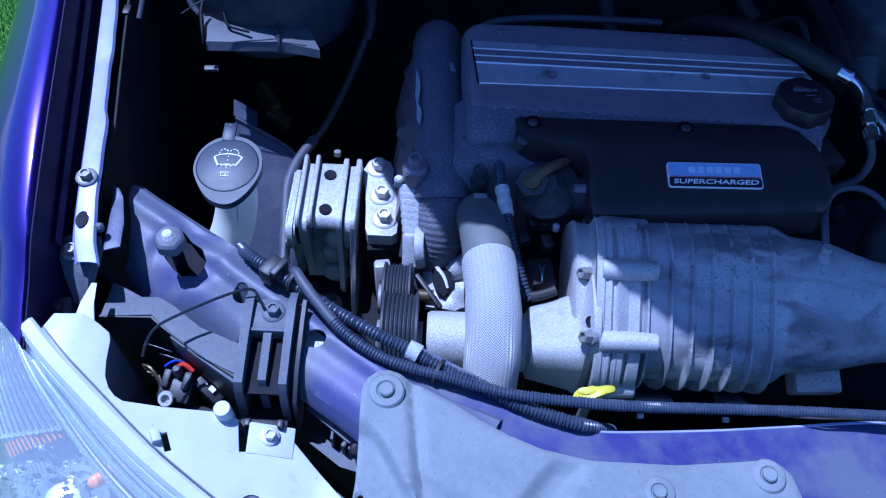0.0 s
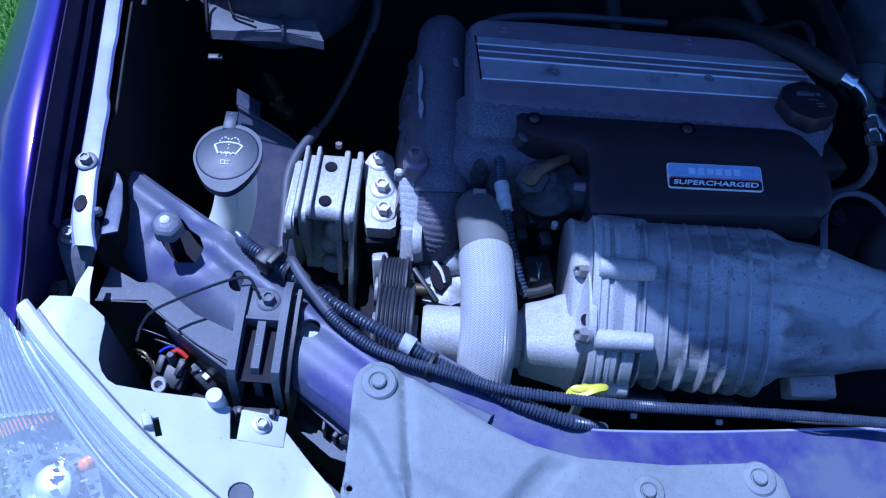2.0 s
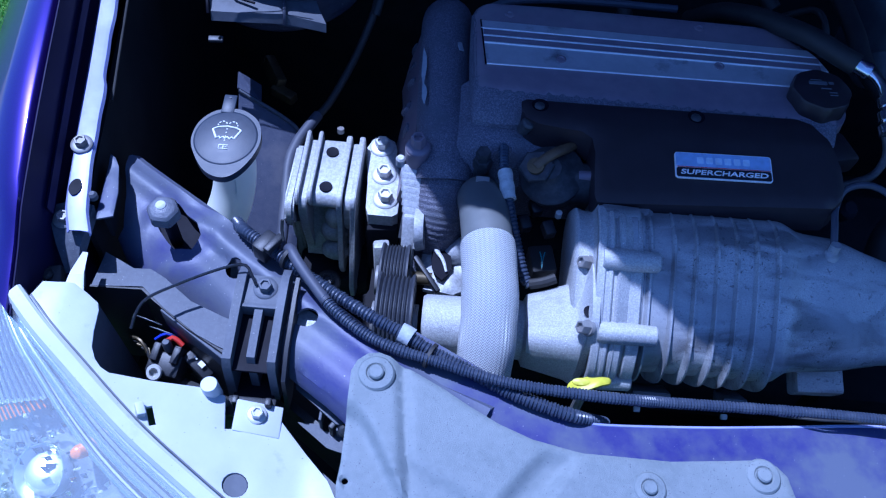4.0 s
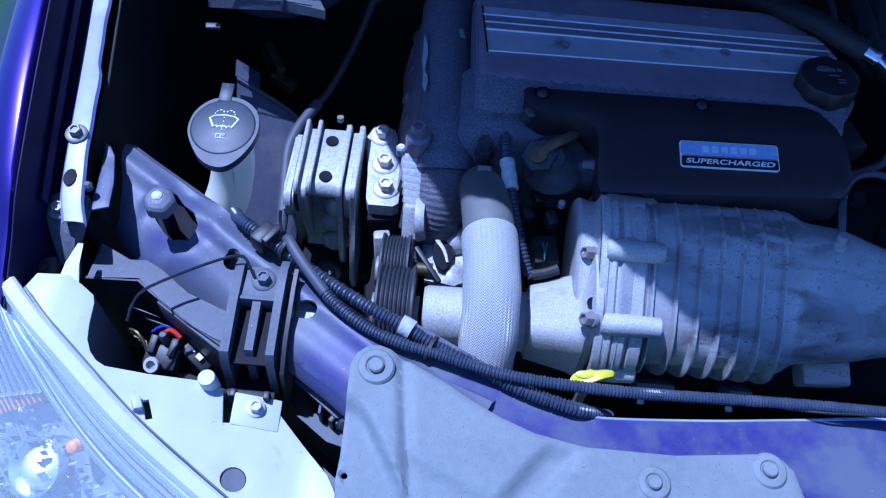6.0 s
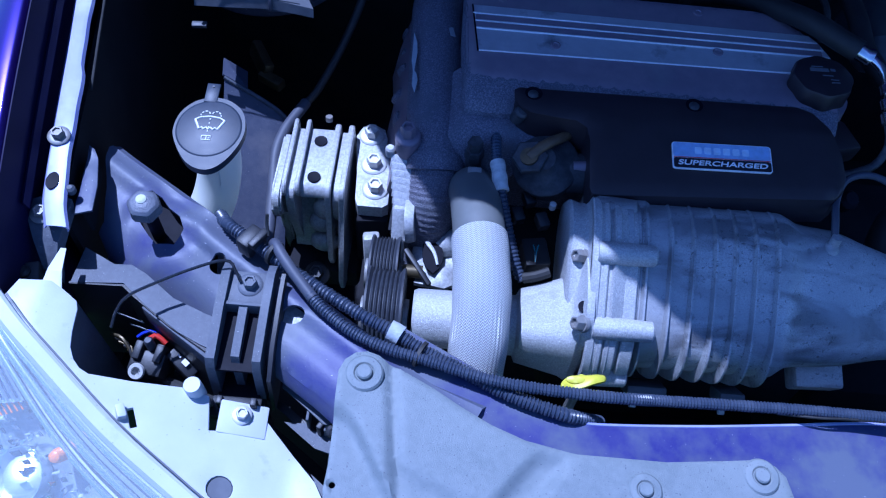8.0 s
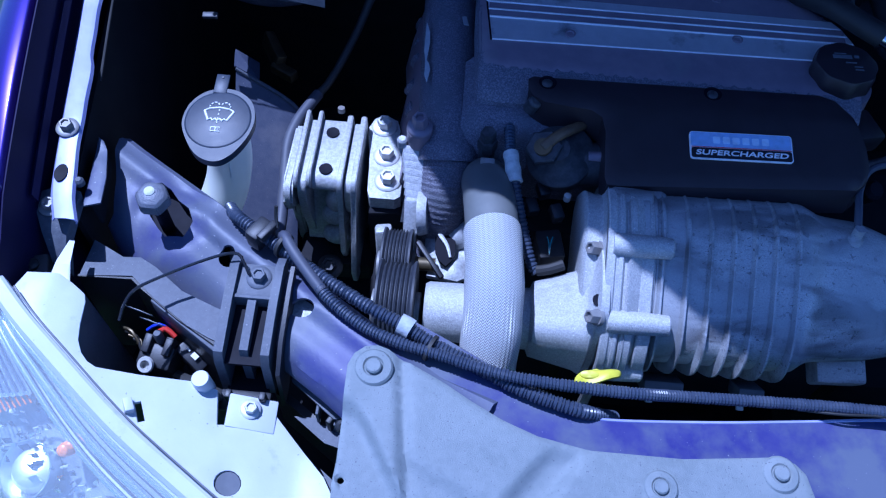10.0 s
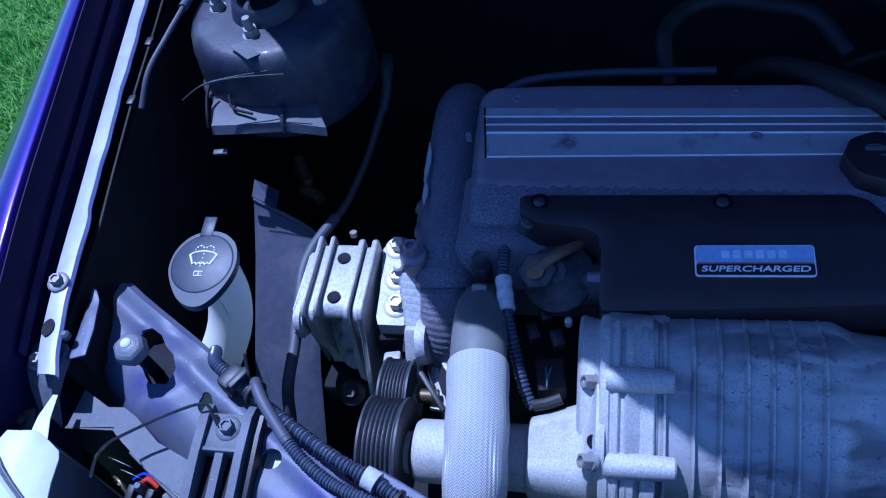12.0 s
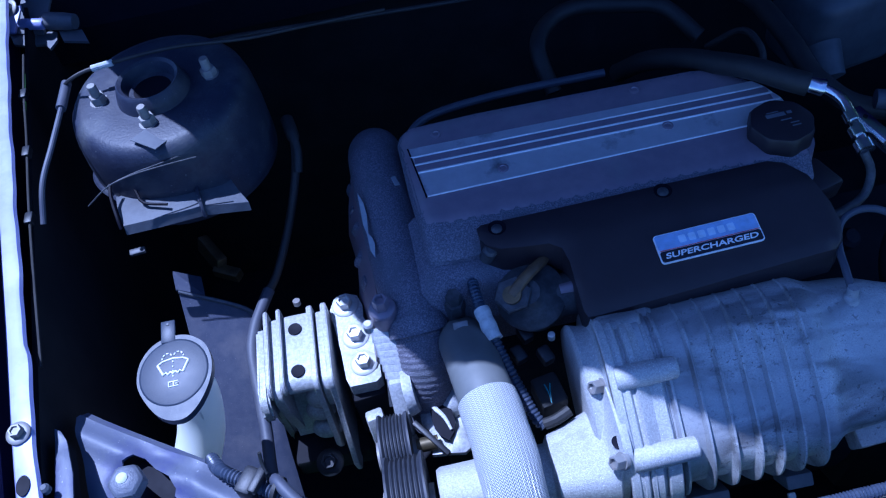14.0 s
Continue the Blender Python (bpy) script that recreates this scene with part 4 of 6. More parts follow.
# right wing of the bracket
part("wing", blade(fresh(), [(0.316, 0.921), (0.30, 0.92), (0.26, 0.912), (0.24, 0.90), (0.235, 0.86), (0.25, 0.86), (0.31, 0.90)], -0.0895, -0.0865), "black", sb)
# long arm to the fender side
ARM = [(-0.245, 0.303), (-0.243, 0.334), (-0.217, 0.3205), (-0.204, 0.3210), (-0.191, 0.314), (-0.167, 0.296), (-0.140, 0.285), (-0.128, 0.2815), (-0.126, 0.256), (-0.140, 0.261), (-0.157, 0.269), (-0.186, 0.2885), (-0.206, 0.305)]
bm = sheet(fresh(), ARM, lambda x, y: 0.9075 - 0.05 * max(0, -0.21 - x), 0.003, res=0.015, edge=0.0006)
arm = part("arm", bm, "grey_plastic", sb, "dusty grey plastic arm")
rows = [[(-0.246, 0.304, 0.905), (-0.206, 0.305, 0.9055), (-0.195, 0.2965, 0.9055), (-0.165, 0.276, 0.9055), (-0.130, 0.256, 0.9055)], [(-0.246, 0.302, 0.875), (-0.205, 0.303, 0.875), (-0.193, 0.2945, 0.875), (-0.163, 0.273, 0.875), (-0.13, 0.251, 0.875)], [(-0.246, 0.30, 0.80), (-0.204, 0.301, 0.80), (-0.191, 0.2925, 0.80), (-0.161, 0.271, 0.80), (-0.13, 0.249, 0.80)]]
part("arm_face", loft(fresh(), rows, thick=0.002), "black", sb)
part("arm_face", box(fresh(), (-0.161, 0.2715, 0.892), (0.066, 0.003, 0.022), (0, 0, -33), 0.001), "grey_plastic", sb, "scuffed grey lower face")
for k, (x, y) in enumerate(((-0.198, 0.283), (-0.186, 0.275))):
    bm = fresh()
    sheet(bm, [(x - 0.011, y + 0.004), (x + 0.010, y - 0.002), (x - 0.003, y + 0.002)], lambda a, b: 0.894, 0.002, res=0.02)
    part("splinter", bm, "tape", sb, "pale broken plastic edge")
# worn ragged edge of the arm
rng = random.Random(12)
for k in range(26):
    q = Vector((-0.196, 0.2955, 0.9035)).lerp(Vector((-0.145, 0.2655, 0.9035)), rng.random())
    part("chip", box(fresh(), (q.x, q.y + rng.uniform(-0.0012, 0.001), q.z), (rng.uniform(0.0008, 0.0028), rng.uniform(0.0006, 0.0018), 0.0016), (rng.uniform(-30, 30), rng.uniform(-20, 20), rng.uniform(0, 90))), "grey_plastic" if k % 3 else "black", sb)
# lower plastic right of the bracket
lp = thing("lower_duct", "black plastic air duct with grey ribs", "duct", (-0.06, 0.23, 0.84))
STRIP = [(-0.084, 0.260), (-0.077, 0.258), (-0.058, 0.245), (-0.046, 0.232), (-0.043, 0.223), (-0.049, 0.223), (-0.061, 0.232), (-0.083, 0.249)]
part("duct_strip", sheet(fresh(), STRIP, lambda x, y: 0.872 + 0.002 * math.sin((x + 0.085) * 70), 0.003, res=0.008, edge=0.0008), "grey_plastic", lp, "curved grey plastic strip")
part("duct_wall", box(fresh(), (-0.06, 0.225, 0.82), (0.09, 0.006, 0.06), (0, 0, -35)), "black", lp)
FIN = [(-0.080, 0.229), (-0.061, 0.229), (-0.060, 0.224), (-0.049, 0.223), (-0.036, 0.222), (-0.036, 0.206), (-0.055, 0.211)]
part("fin", sheet(fresh(), FIN, lambda x, y: 0.855, 0.003, res=0.02, edge=0.0006), "grey_plastic", lp)
part("upright", box(fresh(), (-0.0615, 0.233, 0.862), (0.0022, 0.014, 0.016), (0, 0, 0), 0.0006), "grey_plastic", lp)
part("upright", box(fresh(), (-0.0465, 0.226, 0.860), (0.0030, 0.012, 0.014), (0, 0, -10), 0.0006), "grey_plastic", lp)
bm = sheet(fresh(), [(-0.056, 0.195), (-0.040, 0.183), (-0.038, 0.17), (-0.046, 0.18)], lambda x, y: 0.845, 0.002, res=0.02)
part("fin", bm, "grey_plastic", lp)
for k in range(2):
    part("rib", box(fresh(), (-0.05 + 0.012 * k, 0.226 - 0.01 * k, 0.855), (0.004, 0.012, 0.03), (0, 0, -30), 0.0008), "black", lp)
part("grommet", lathe(fresh(), [(0.005, 0), (0.005, 0.012), (0.003, 0.014), (0, 0.014)], (-0.043, 0.222, 0.865), (0.2, -0.5, 1), 14), "black", lp)
# thin bent wire over the arm
wr = thing("bent_wire", "thin black bent wire over the tie bar", "wire", (-0.15, 0.3, 0.93))
part("strand", tube(fresh(), [(-0.199, 0.262, 0.92), (-0.196, 0.272, 0.927), (-0.190, 0.2825, 0.930), (-0.172, 0.295, 0.931), (-0.153, 0.306, 0.932), (-0.135, 0.315, 0.932), (-0.126, 0.3165, 0.931), (-0.1215, 0.3115, 0.929), (-0.117, 0.305, 0.923)], 0.0012, 8), "gloss_black", wr)

# ---- front shroud panel and painted cross rail ----


def rail_z(x, y):
    return 0.910 - 0.12 * (x + 0.02)


rail = thing("radiator_support", "indigo painted radiator support rail with scuffs", "body beam", (0.2, 0.2, 0.8))
RAIL = [(0.0, 0.288), (0.027, 0.276), (0.053, 0.264), (0.081, 0.249), (0.10, 0.241), (0.118, 0.235), (0.14, 0.2315), (0.217, 0.240), (0.285, 0.250), (0.365, 0.262), (0.50, 0.272), (0.75, 0.272), (0.75, 0.12), (0.3, 0.11), (0.0, 0.11), (-0.03, 0.19), (-0.03, 0.24)]
part("top_panel", sheet(fresh(), RAIL, rail_z, 0.0025, res=0.012), "bay_paint_clean", rail, smooth=50)
rows = [[(x, y, rail_z(x, y) - 0.0005), (x, y + 0.002, rail_z(x, y) - 0.003), (x, y + 0.003, rail_z(x, y) - 0.03)] for x, y in RAIL[:12]]
part("rear_lip", loft(fresh(), rows, thick=0.0015), "bay_paint_clean", rail)
part("lip_edge", tube(fresh(), [(x, y + 0.001, rail_z(x, y) - 0.0004) for x, y in RAIL[5:12]], 0.0013, 6), "flange", rail, "worn bare edge of the rail")

SH = [(-0.038, 0.243), (-0.0345, 0.252), (-0.028, 0.258), (-0.020, 0.260), (-0.012, 0.258), (-0.005, 0.254), (0.027, 0.2395), (0.047, 0.2285), (0.068, 0.2185), (0.092, 0.2105), (0.128, 0.2055), (0.191, 0.208), (0.235, 0.2145), (0.254, 0.2175), (0.270, 0.215), (0.277, 0.208), (0.281, 0.192), (0.30, 0.14), (0.30, 0.09), (-0.03, 0.09), (-0.038, 0.165), (-0.037, 0.18)]


def shroud_z(x, y):
    z = 0.921 - 0.12 * (x + 0.02)

    def step(v, w):
        return 1 / (1 + math.exp(max(-60, min(60, -v / w))))
    # raised pad round the pin, ending in a soft ridge; a curved hollow on its near side; a groove further on
    e = x - 0.0007 - 0.135 * (0.219 - y)
    pad = step(-e, 0.0024)
    z += 0.0006 * pad - 0.0036 * math.exp(-((e - 0.0010) / 0.0038) ** 2)
    u = max(-0.04, min(0.007, x))
    c = ((793.0 * u + 21.6) * u - 1.529) * u + 0.169
    z -= 0.0100 * step(c - y, 0.0024) * pad
    z -= 0.0060 * step(0.181 - 0.41 * (x - 0.011) - y, 0.0030) * (1 - pad) * step(0.085 - x, 0.006)
    c = 0.094 + (y - 0.178) * 0.75
    z -= 0.006 * math.exp(-((x - c) / 0.0125) ** 4) * step(0.2 - y, 0.003)
    # rolled rim
    return z


sr = thing("radiator_shroud", "dusty grey plastic radiator shroud with push pins", "shroud", (0.12, 0.18, 0.9))
bm = sheet(fresh(), SH, shroud_z, 0.003, [ring_points((-0.0325, 0.168), 0.0022, 10)], res=0.0048, edge=0.0012)
part("cover_panel", bm, "shroud", sr, smooth=50)
for x, y, r in ((-0.0205, 0.2425, 0.0118), (0.2575, 0.2055, 0.0115), (0.1735, 0.186, 0.0105)):
    push_pin(sr, (x, y, shroud_z(x, y) - 0.0005), r)

# ---- headlight ----
hl = thing("headlight", "clear headlight with silvered reflectors and pale housing", "headlight", (-0.2, 0.18, 0.85))


def house_z(x, y):
    return max(0.94 - 0.38 * (x + 0.246), 0.872) if x > -0.246 else 0.94 - 0.1 * (x + 0.246)


HOUSE = [(-0.2675, 0.268), (-0.262, 0.2825), (-0.252, 0.2835), (-0.2415, 0.285), (-0.232, 0.2800), (-0.2235, 0.2745), (-0.2215, 0.269), (-0.220, 0.252), (-0.218, 0.241), (-0.214, 0.233), (-0.209, 0.2278), (-0.203, 0.2252), (-0.191, 0.2258), (-0.177, 0.2265), (-0.146, 0.230), (-0.128, 0.228), (-0.1235, 0.204), (-0.1155, 0.2055), (-0.119, 0.226), (-0.095, 0.226), (-0.083, 0.214), (-0.049, 0.181), (-0.03, 0.15), (-0.07, 0.125), (-0.110, 0.150), (-0.136, 0.168), (-0.181, 0.196), (-0.228, 0.232)]
bm = sheet(fresh(), HOUSE, house_z, 0.004, [[(-0.1755, 0.207), (-0.1715, 0.209), (-0.166, 0.1965), (-0.170, 0.1945)], ring_points((-0.109, 0.167), 0.0085)], res=0.010, edge=0.0008)


def blade_post():
    """A tapered post from the housing's corner up to the bracket."""
    return loft(fresh(), [[(-0.252, 0.281, 0.93), (-0.236, 0.281, 0.93), (-0.236, 0.275, 0.93), (-0.252, 0.275, 0.93)],
                          [(-0.2505, 0.298, 0.932), (-0.2405, 0.298, 0.932), (-0.2405, 0.292, 0.932), (-0.2505, 0.292, 0.932)],
                          [(-0.2475, 0.316, 0.931), (-0.2435, 0.316, 0.931), (-0.2435, 0.312, 0.931), (-0.2475, 0.312, 0.931)]], closed=True)


hs = part("housing", bm, "white", hl, "pale grey-white plastic lamp housing", smooth=50)
rows = [[(x, y, house_z(x, y) - 0.002), (x + 0.003, y + 0.002, 0.80)] for x, y in HOUSE[3:16]]
part("housing_wall", loft(fresh(), rows, thick=0.002), "grey_plastic", hl)
part("hole_plug", lathe(fresh(), [(0.0085, 0), (0.0078, 0.001), (0, 0.0006)], (-0.109, 0.167, house_z(-0.109, 0.167) - 0.003), (0.36, 0, 1), 20), "sheet", hl)
part("boss", lathe(fresh(), [(0.0066, -0.01), (0.0062, 0.009), (0.0056, 0.010), (0, 0.010)], (-0.1375, 0.2300, 0.899), (0, -0.05, 1), 24), "white", hl)
part("post", blade_post(), "white", hl, "white post reaching up to the fender bracket")
part("boss", box(fresh(), (-0.1772, 0.2035, 0.9155), (0.006, 0.010, 0.006), (0, 20, 28), 0.001), "white", hl)
part("mount_tab", box(fresh(), (-0.1035, 0.2165, 0.8845), (0.034, 0.024, 0.0035), (0, 20, 2), 0.001), "white", hl)
bolt(hl, (-0.1045, 0.2190, 0.887), 0.0045, (0.2, -0.05, 1), "steel", "bright zinc bolt with washer", flange=1.6)
# raised pale bezel along the lens
RIM = [(-0.272, 0.268, 0.950), (-0.250, 0.247, 0.944), (-0.228, 0.229, 0.936), (-0.181, 0.192, 0.918), (-0.136, 0.163, 0.902), (-0.09, 0.135, 0.888), (-0.04, 0.105, 0.876)]
N = Vector((0.62, 0.78, 0))
rl = spline(RIM, 0.01)
rows = [[p + N * 0.0045 + Vector((0, 0, -0.003)), p + N * 0.004 + Vector((0, 0, 0.0035)), p + N * 0.002 + Vector((0, 0, 0.005)), p - N * 0.006 + Vector((0, 0, 0.004)), p - N * 0.0085 + Vector((0, 0, 0.0005)), p - N * 0.009 + Vector((0, 0, -0.01))] for p in rl]
part("bezel", loft(fresh(), rows, thick=0.001), "white", hl, smooth=22)
part("gasket", tube(fresh(), [p + N * 0.0058 + Vector((0, 0, -0.001)) for p in rl[1:]], 0.0007, 6), "sheet", hl)
OUTER = [(-0.346, 0.335, 0.885), (-0.357, 0.29, 0.878), (-0.352, 0.245, 0.868), (-0.330, 0.185, 0.852), (-0.285, 0.12, 0.835), (-0.205, 0.06, 0.82), (-0.12, 0.03, 0.81)]
ol = spline(OUTER, 0.01)


def resample(line, n):
    d = [0.0]
    for a, b in zip(line, line[1:]):
        d.append(d[-1] + (b - a).length)
    out = []
    for i in range(n):
        s = d[-1] * i / (n - 1)
        k = min(max(1, next((j for j, q in enumerate(d) if q >= s), len(d) - 1)), len(d) - 1)
        f = (s - d[k - 1]) / max(1e-9, d[k] - d[k - 1])
        out.append(line[k - 1].lerp(line[k], f))
    return out


A, B = resample(rl, 26), resample(ol, 26)
rows = []
for a, b in zip(A, B):
    w = (b - a).length
    a2 = a - N * 0.0085 + Vector((0, 0, 0.0005))
    rows.append([a2.lerp(b, s) + Vector((-0.35, -0.5, 0.75)) * (0.13 * w * math.sin(math.pi * s) * (1 - 0.2 * s)) for s in [k / 10 for k in range(11)]] + [b + Vector((0.0, 0.0, -0.06)), b + Vector((0.02, 0.01, -0.16))])
rows_lens = rows
lens = part("lens", loft(fresh(), rows, thick=0.003), "lens", hl, "clear curved polycarbonate lens", smooth=70)
lens.visible_shadow = False
# silvered insides: dark stepped band along the bezel, ribbed side reflector, cut facets, bowls, amber inserts
rng = random.Random(3)


def inside(i, k, depth):
    """A place below the lens: i of 25 along it, k of 12 across it, both may be fractions."""
    i, k = min(max(i, 0), 24.999), min(max(k, 0), 11.999)
    i0, k0 = int(i), int(k)
    fi, fk = i - i0, k - k0
    r0, r1 = rows_lens[i0], rows_lens[i0 + 1]
    q = Vector(r0[k0]).lerp(Vector(r0[k0 + 1]), fk).lerp(Vector(r1[k0]).lerp(Vector(r1[k0 + 1]), fk), fi)
    return q + (Vector((0.12, 0.18, -1)) if k < 10 else Vector((0.7, 0.7, -0.2))) * depth


part("back_wall", loft(fresh(), [[inside(i, k, 0.034) for k in (0, 1, 2, 3, 4, 5, 6, 7, 8, 9, 9.8)] for i in range(1, 26)], thick=0.001), "glow_back", hl, "dull silver back of the lamp")
# white bands stand in for sun glare between the dark trim
STEPS = ((0.02, 0.004, "white"), (0.26, 0.008, "trim_dark"), (0.60, 0.012, "reflector"), (0.80, 0.010, "white"), (1.08, 0.013, "trim_dark"), (1.44, 0.015, "white"))
for (k, d, mat), (k2, d2, _) in zip(STEPS, STEPS[1:] + ((1.72, 0.012, ""),)):
    part("trim_band", loft(fresh(), [[inside(i * 0.5, k, d), inside(i * 0.5, k2, d2)] for i in range(4, 50)], thick=0.0008), mat, hl, "stepped trim inside the lens, white bands for sun glare", smooth=60)
for k, d, r, mat in ((0.30, 0.0075, 0.0024, "mirror_trim"), (0.98, 0.0105, 0.0036, "mirror_trim"), (1.66, 0.0115, 0.0024, "mirror_trim")):
    part("trim_line", tube(fresh(), [inside(i, k, d) for i in range(1, 25)], r, 14), mat, hl, "rounded bright trim strip")
# fine upright ribs beside the fender
rows = []
for i in (0, 1.5, 3, 4.5, 6, 7.2):
    rows.append([inside(i, 1.9 + 0.2 * q, 0.010 + (0.0013 if q % 2 else -0.0013)) for q in range(38)])
part("ribbed_reflector", loft(fresh(), rows, thick=0.0006), "reflector", hl, smooth=15)
# white facets put glare among the silver and dark ones
for n in range(210):
    i, k = rng.uniform(7.0, 15), rng.uniform(1.8, 9.2)
    d = rng.uniform(0.012, 0.03)
    w, h = rng.uniform(0.08, 0.3), rng.uniform(0.1, 0.45)
    c = [inside(i + a, k + q, d + rng.uniform(-0.004, 0.004)) for a, q in ((0, 0), (w, 0.1), (w, h), (0, h))]
    part("facet", loft(fresh(), [[c[0], c[1]], [c[3], c[2]]], thick=0.0008), ("reflector", "white", "trim_dark", "chrome", "white", "trim_dark", "satin_chrome")[n % 7], hl, smooth=0)
for i, k, r in ((11.0, 4.2, 0.019), (17.0, 4.0, 0.026)):
    c = inside(i, k, 0.026)
    part("bowl", lathe(fresh(), [(0.008, -0.014), (r * 0.5, -0.010), (r * 0.8, 0.0), (r, 0.012), (r * 1.05, 0.012), (r * 0.85, -0.002), (0.009, -0.017)], c, (-0.25, -0.3, 0.9), 32), "reflector", hl)
    part("bulb_shield", lathe(fresh(), [(r * 0.8, -0.006), (r * 0.8, 0.005), (r * 0.7, 0.0085), (r * 0.4, 0.0105), (0, 0.011)], c, (0.06, -0.08, 0.95), 24), "satin_chrome", hl, "bright rounded bulb shield")
# amber side marker of upright ribs, and amber bulbs
# dark lines laid in the rib valleys in place of shade
for q in range(18):
    part("rib_shade", tube(fresh(), [inside(i, 2.1 + 0.4 * q, 0.0092) for i in (0.4, 2, 4, 6, 7.0)], 0.0007, 5), "trim_dark", hl)
for q in range(12):
    p0, p1 = inside(6.9 + 0.05 * q, 2.3 + 0.30 * q, 0.012), inside(7.6 + 0.05 * q, 2.3 + 0.30 * q, 0.014)
    part("amber_rib", tube(fresh(), [p0, (p0 + p1) / 2, p1], 0.0006, 6, smooth=False), "orange", hl, "orange side marker rib")
for i, k, r in ((10.6, 2.0, 0.0050),):
    c = inside(i, k, 0.014)
    part("amber_bulb", lathe(fresh(), [(r, -0.012), (r, 0.004), (r * 0.75, 0.008), (r * 0.3, 0.0095), (0, 0.0095)], c, (-0.1, -0.5, 0.8), 16), "orange", hl, "orange bulb")

# ---- connectors in the cavity behind the lamp ----
cn = thing("lamp_connector", "black electrical connector with coloured wires", "connector", (-0.19, 0.26, 0.85))
bm = box(fresh(), (-0.186, 0.264, 0.856), (0.026, 0.018, 0.03), (15, 0, -10), 0.002)
box(bm, (-0.193, 0.270, 0.866), (0.006, 0.014, 0.022), (15, 0, -10), 0.001)
box(bm, (-0.177, 0.268, 0.866), (0.006, 0.014, 0.022), (15, 0, -10), 0.001)
part("body", bm, "black", cn)
part("peg", lathe(fresh(), [(0.0035, 0), (0.0035, 0.012), (0.0025, 0.014), (0, 0.014)], (-0.185, 0.272, 0.87), (0, 0, 1), 12), "grey_plastic", cn)
part("ring", lathe(fresh(), [(0.0035, -0.002), (0.0035, 0.002), (0.0055, 0.002), (0.0062, 0.0), (0.0055, -0.002)], (-0.191, 0.2515, 0.872), (0, -0.6, 1), 20), "steel", cn)
part("plug", box(fresh(), (-0.163, 0.267, 0.858), (0.026, 0.013, 0.014), (0, 20, -35), 0.002), "black", cn)
part("print_bar", box(fresh(), (-0.159, 0.264, 0.8665), (0.005, 0.004, 0.001), (0, 20, -35)), "print", cn)
part("print_bar", box(fresh(), (-0.1645, 0.2685, 0.8675), (0.003, 0.0012, 0.001), (0, 20, -35)), "print", cn)
for mat, pts in (("red", [(-0.19, 0.275, 0.872), (-0.183, 0.280, 0.876), (-0.175, 0.276, 0.872)]),
                 ("blue_wire", [(-0.199, 0.281, 0.868), (-0.19, 0.285, 0.872), (-0.178, 0.282, 0.866)])):
    part("wire", tube(fresh(), pts, 0.0022 if mat == "red" else 0.0013, 8), mat, cn, "red wire" if mat == "red" else "blue wire")
for k in range(5):
    part("wire", tube(fresh(), [(-0.222 + 0.004 * k, 0.285 - 0.003 * k, 0.862), (-0.21 + 0.003 * k, 0.279 - 0.002 * k, 0.868 - 0.003 * k), (-0.2, 0.268 - 0.002 * k, 0.858), (-0.188, 0.262, 0.85)], 0.0012, 6), "rubber" if k % 2 else "brass", cn)
part("cable", tube(fresh(), [(-0.175, 0.255, 0.85), (-0.155, 0.248, 0.852), (-0.135, 0.240, 0.855), (-0.12, 0.235, 0.86)], 0.004, 8), "rubber", cn)

# ---- engine mount: finned cast bracket and bolted arm ----
mt = thing("engine_mount", "cast aluminium engine mount with upright fins", "engine mount", (-0.1, 0.5, 0.72))


def saddle(back, top, front, foot, r):
    """Side outline in y-z of one slice of the mount: flat top, rounded front, then down to its foot."""
    pts = [(back, 0.70), (back, top - 0.003), (back - 0.003, top)]
    for k in range(9):
        a = math.radians(90 - 11 * k)
        pts.append((front + r - r * math.cos(a), top - r + r * math.sin(a)))
    return pts + list(foot)


def slice_of_mount(name, x0, x1, back, top, front, foot, soft=0.0008, r=0.012):
    bm = blade(fresh(), saddle(back, top, front, foot, r), x0, x1)
    sides = [e for e in bm.edges if abs(e.verts[0].co.x - e.verts[1].co.x) < 1e-6]
    bmesh.ops.bevel(bm, geom=sides, offset=soft, segments=2, affect="EDGES", clamp_overlap=True)
    part(name, bm, "mount", mt, smooth=50)


LIP = ((0.4675, 0.809), (0.471, 0.806), (0.484, 0.803), (0.496, 0.79), (0.502, 0.70))
slice_of_mount("outer_cheek", -0.1370, -0.1278, 0.536, 0.8190, 0.4535, ((0.4530, 0.796), (0.456, 0.790), (0.466, 0.788), (0.478, 0.77), (0.48, 0.70)), 0.0022, 0.016)
slice_of_mount("step", -0.1238, -0.1158, 0.542, 0.8225, 0.4600, ((0.4600, 0.79), (0.466, 0.765), (0.472, 0.740), (0.48, 0.70)))
slice_of_mount("saddle_block", -0.1116, -0.0866, 0.543, 0.8225, 0.4660, LIP)
slice_of_mount("step", -0.0806, -0.0736, 0.542, 0.8215, 0.4620, ((0.4600, 0.79), (0.468, 0.775), (0.48, 0.77), (0.49, 0.70)))
slice_of_mount("fin", -0.1268, -0.1232, 0.548, 0.8300, 0.4600, LIP)
slice_of_mount("fin", -0.1148, -0.1112, 0.548, 0.8300, 0.4620, LIP)
slice_of_mount("fin", -0.0870, -0.0820, 0.546, 0.8285, 0.4600, ((0.4580, 0.79), (0.451, 0.762), (0.446, 0.737), (0.452, 0.72), (0.47, 0.70)))
slice_of_mount("fin", -0.0740, -0.0690, 0.546, 0.8285, 0.4590, ((0.4545, 0.795), (0.440, 0.765), (0.426, 0.730), (0.43, 0.71), (0.45, 0.70)))
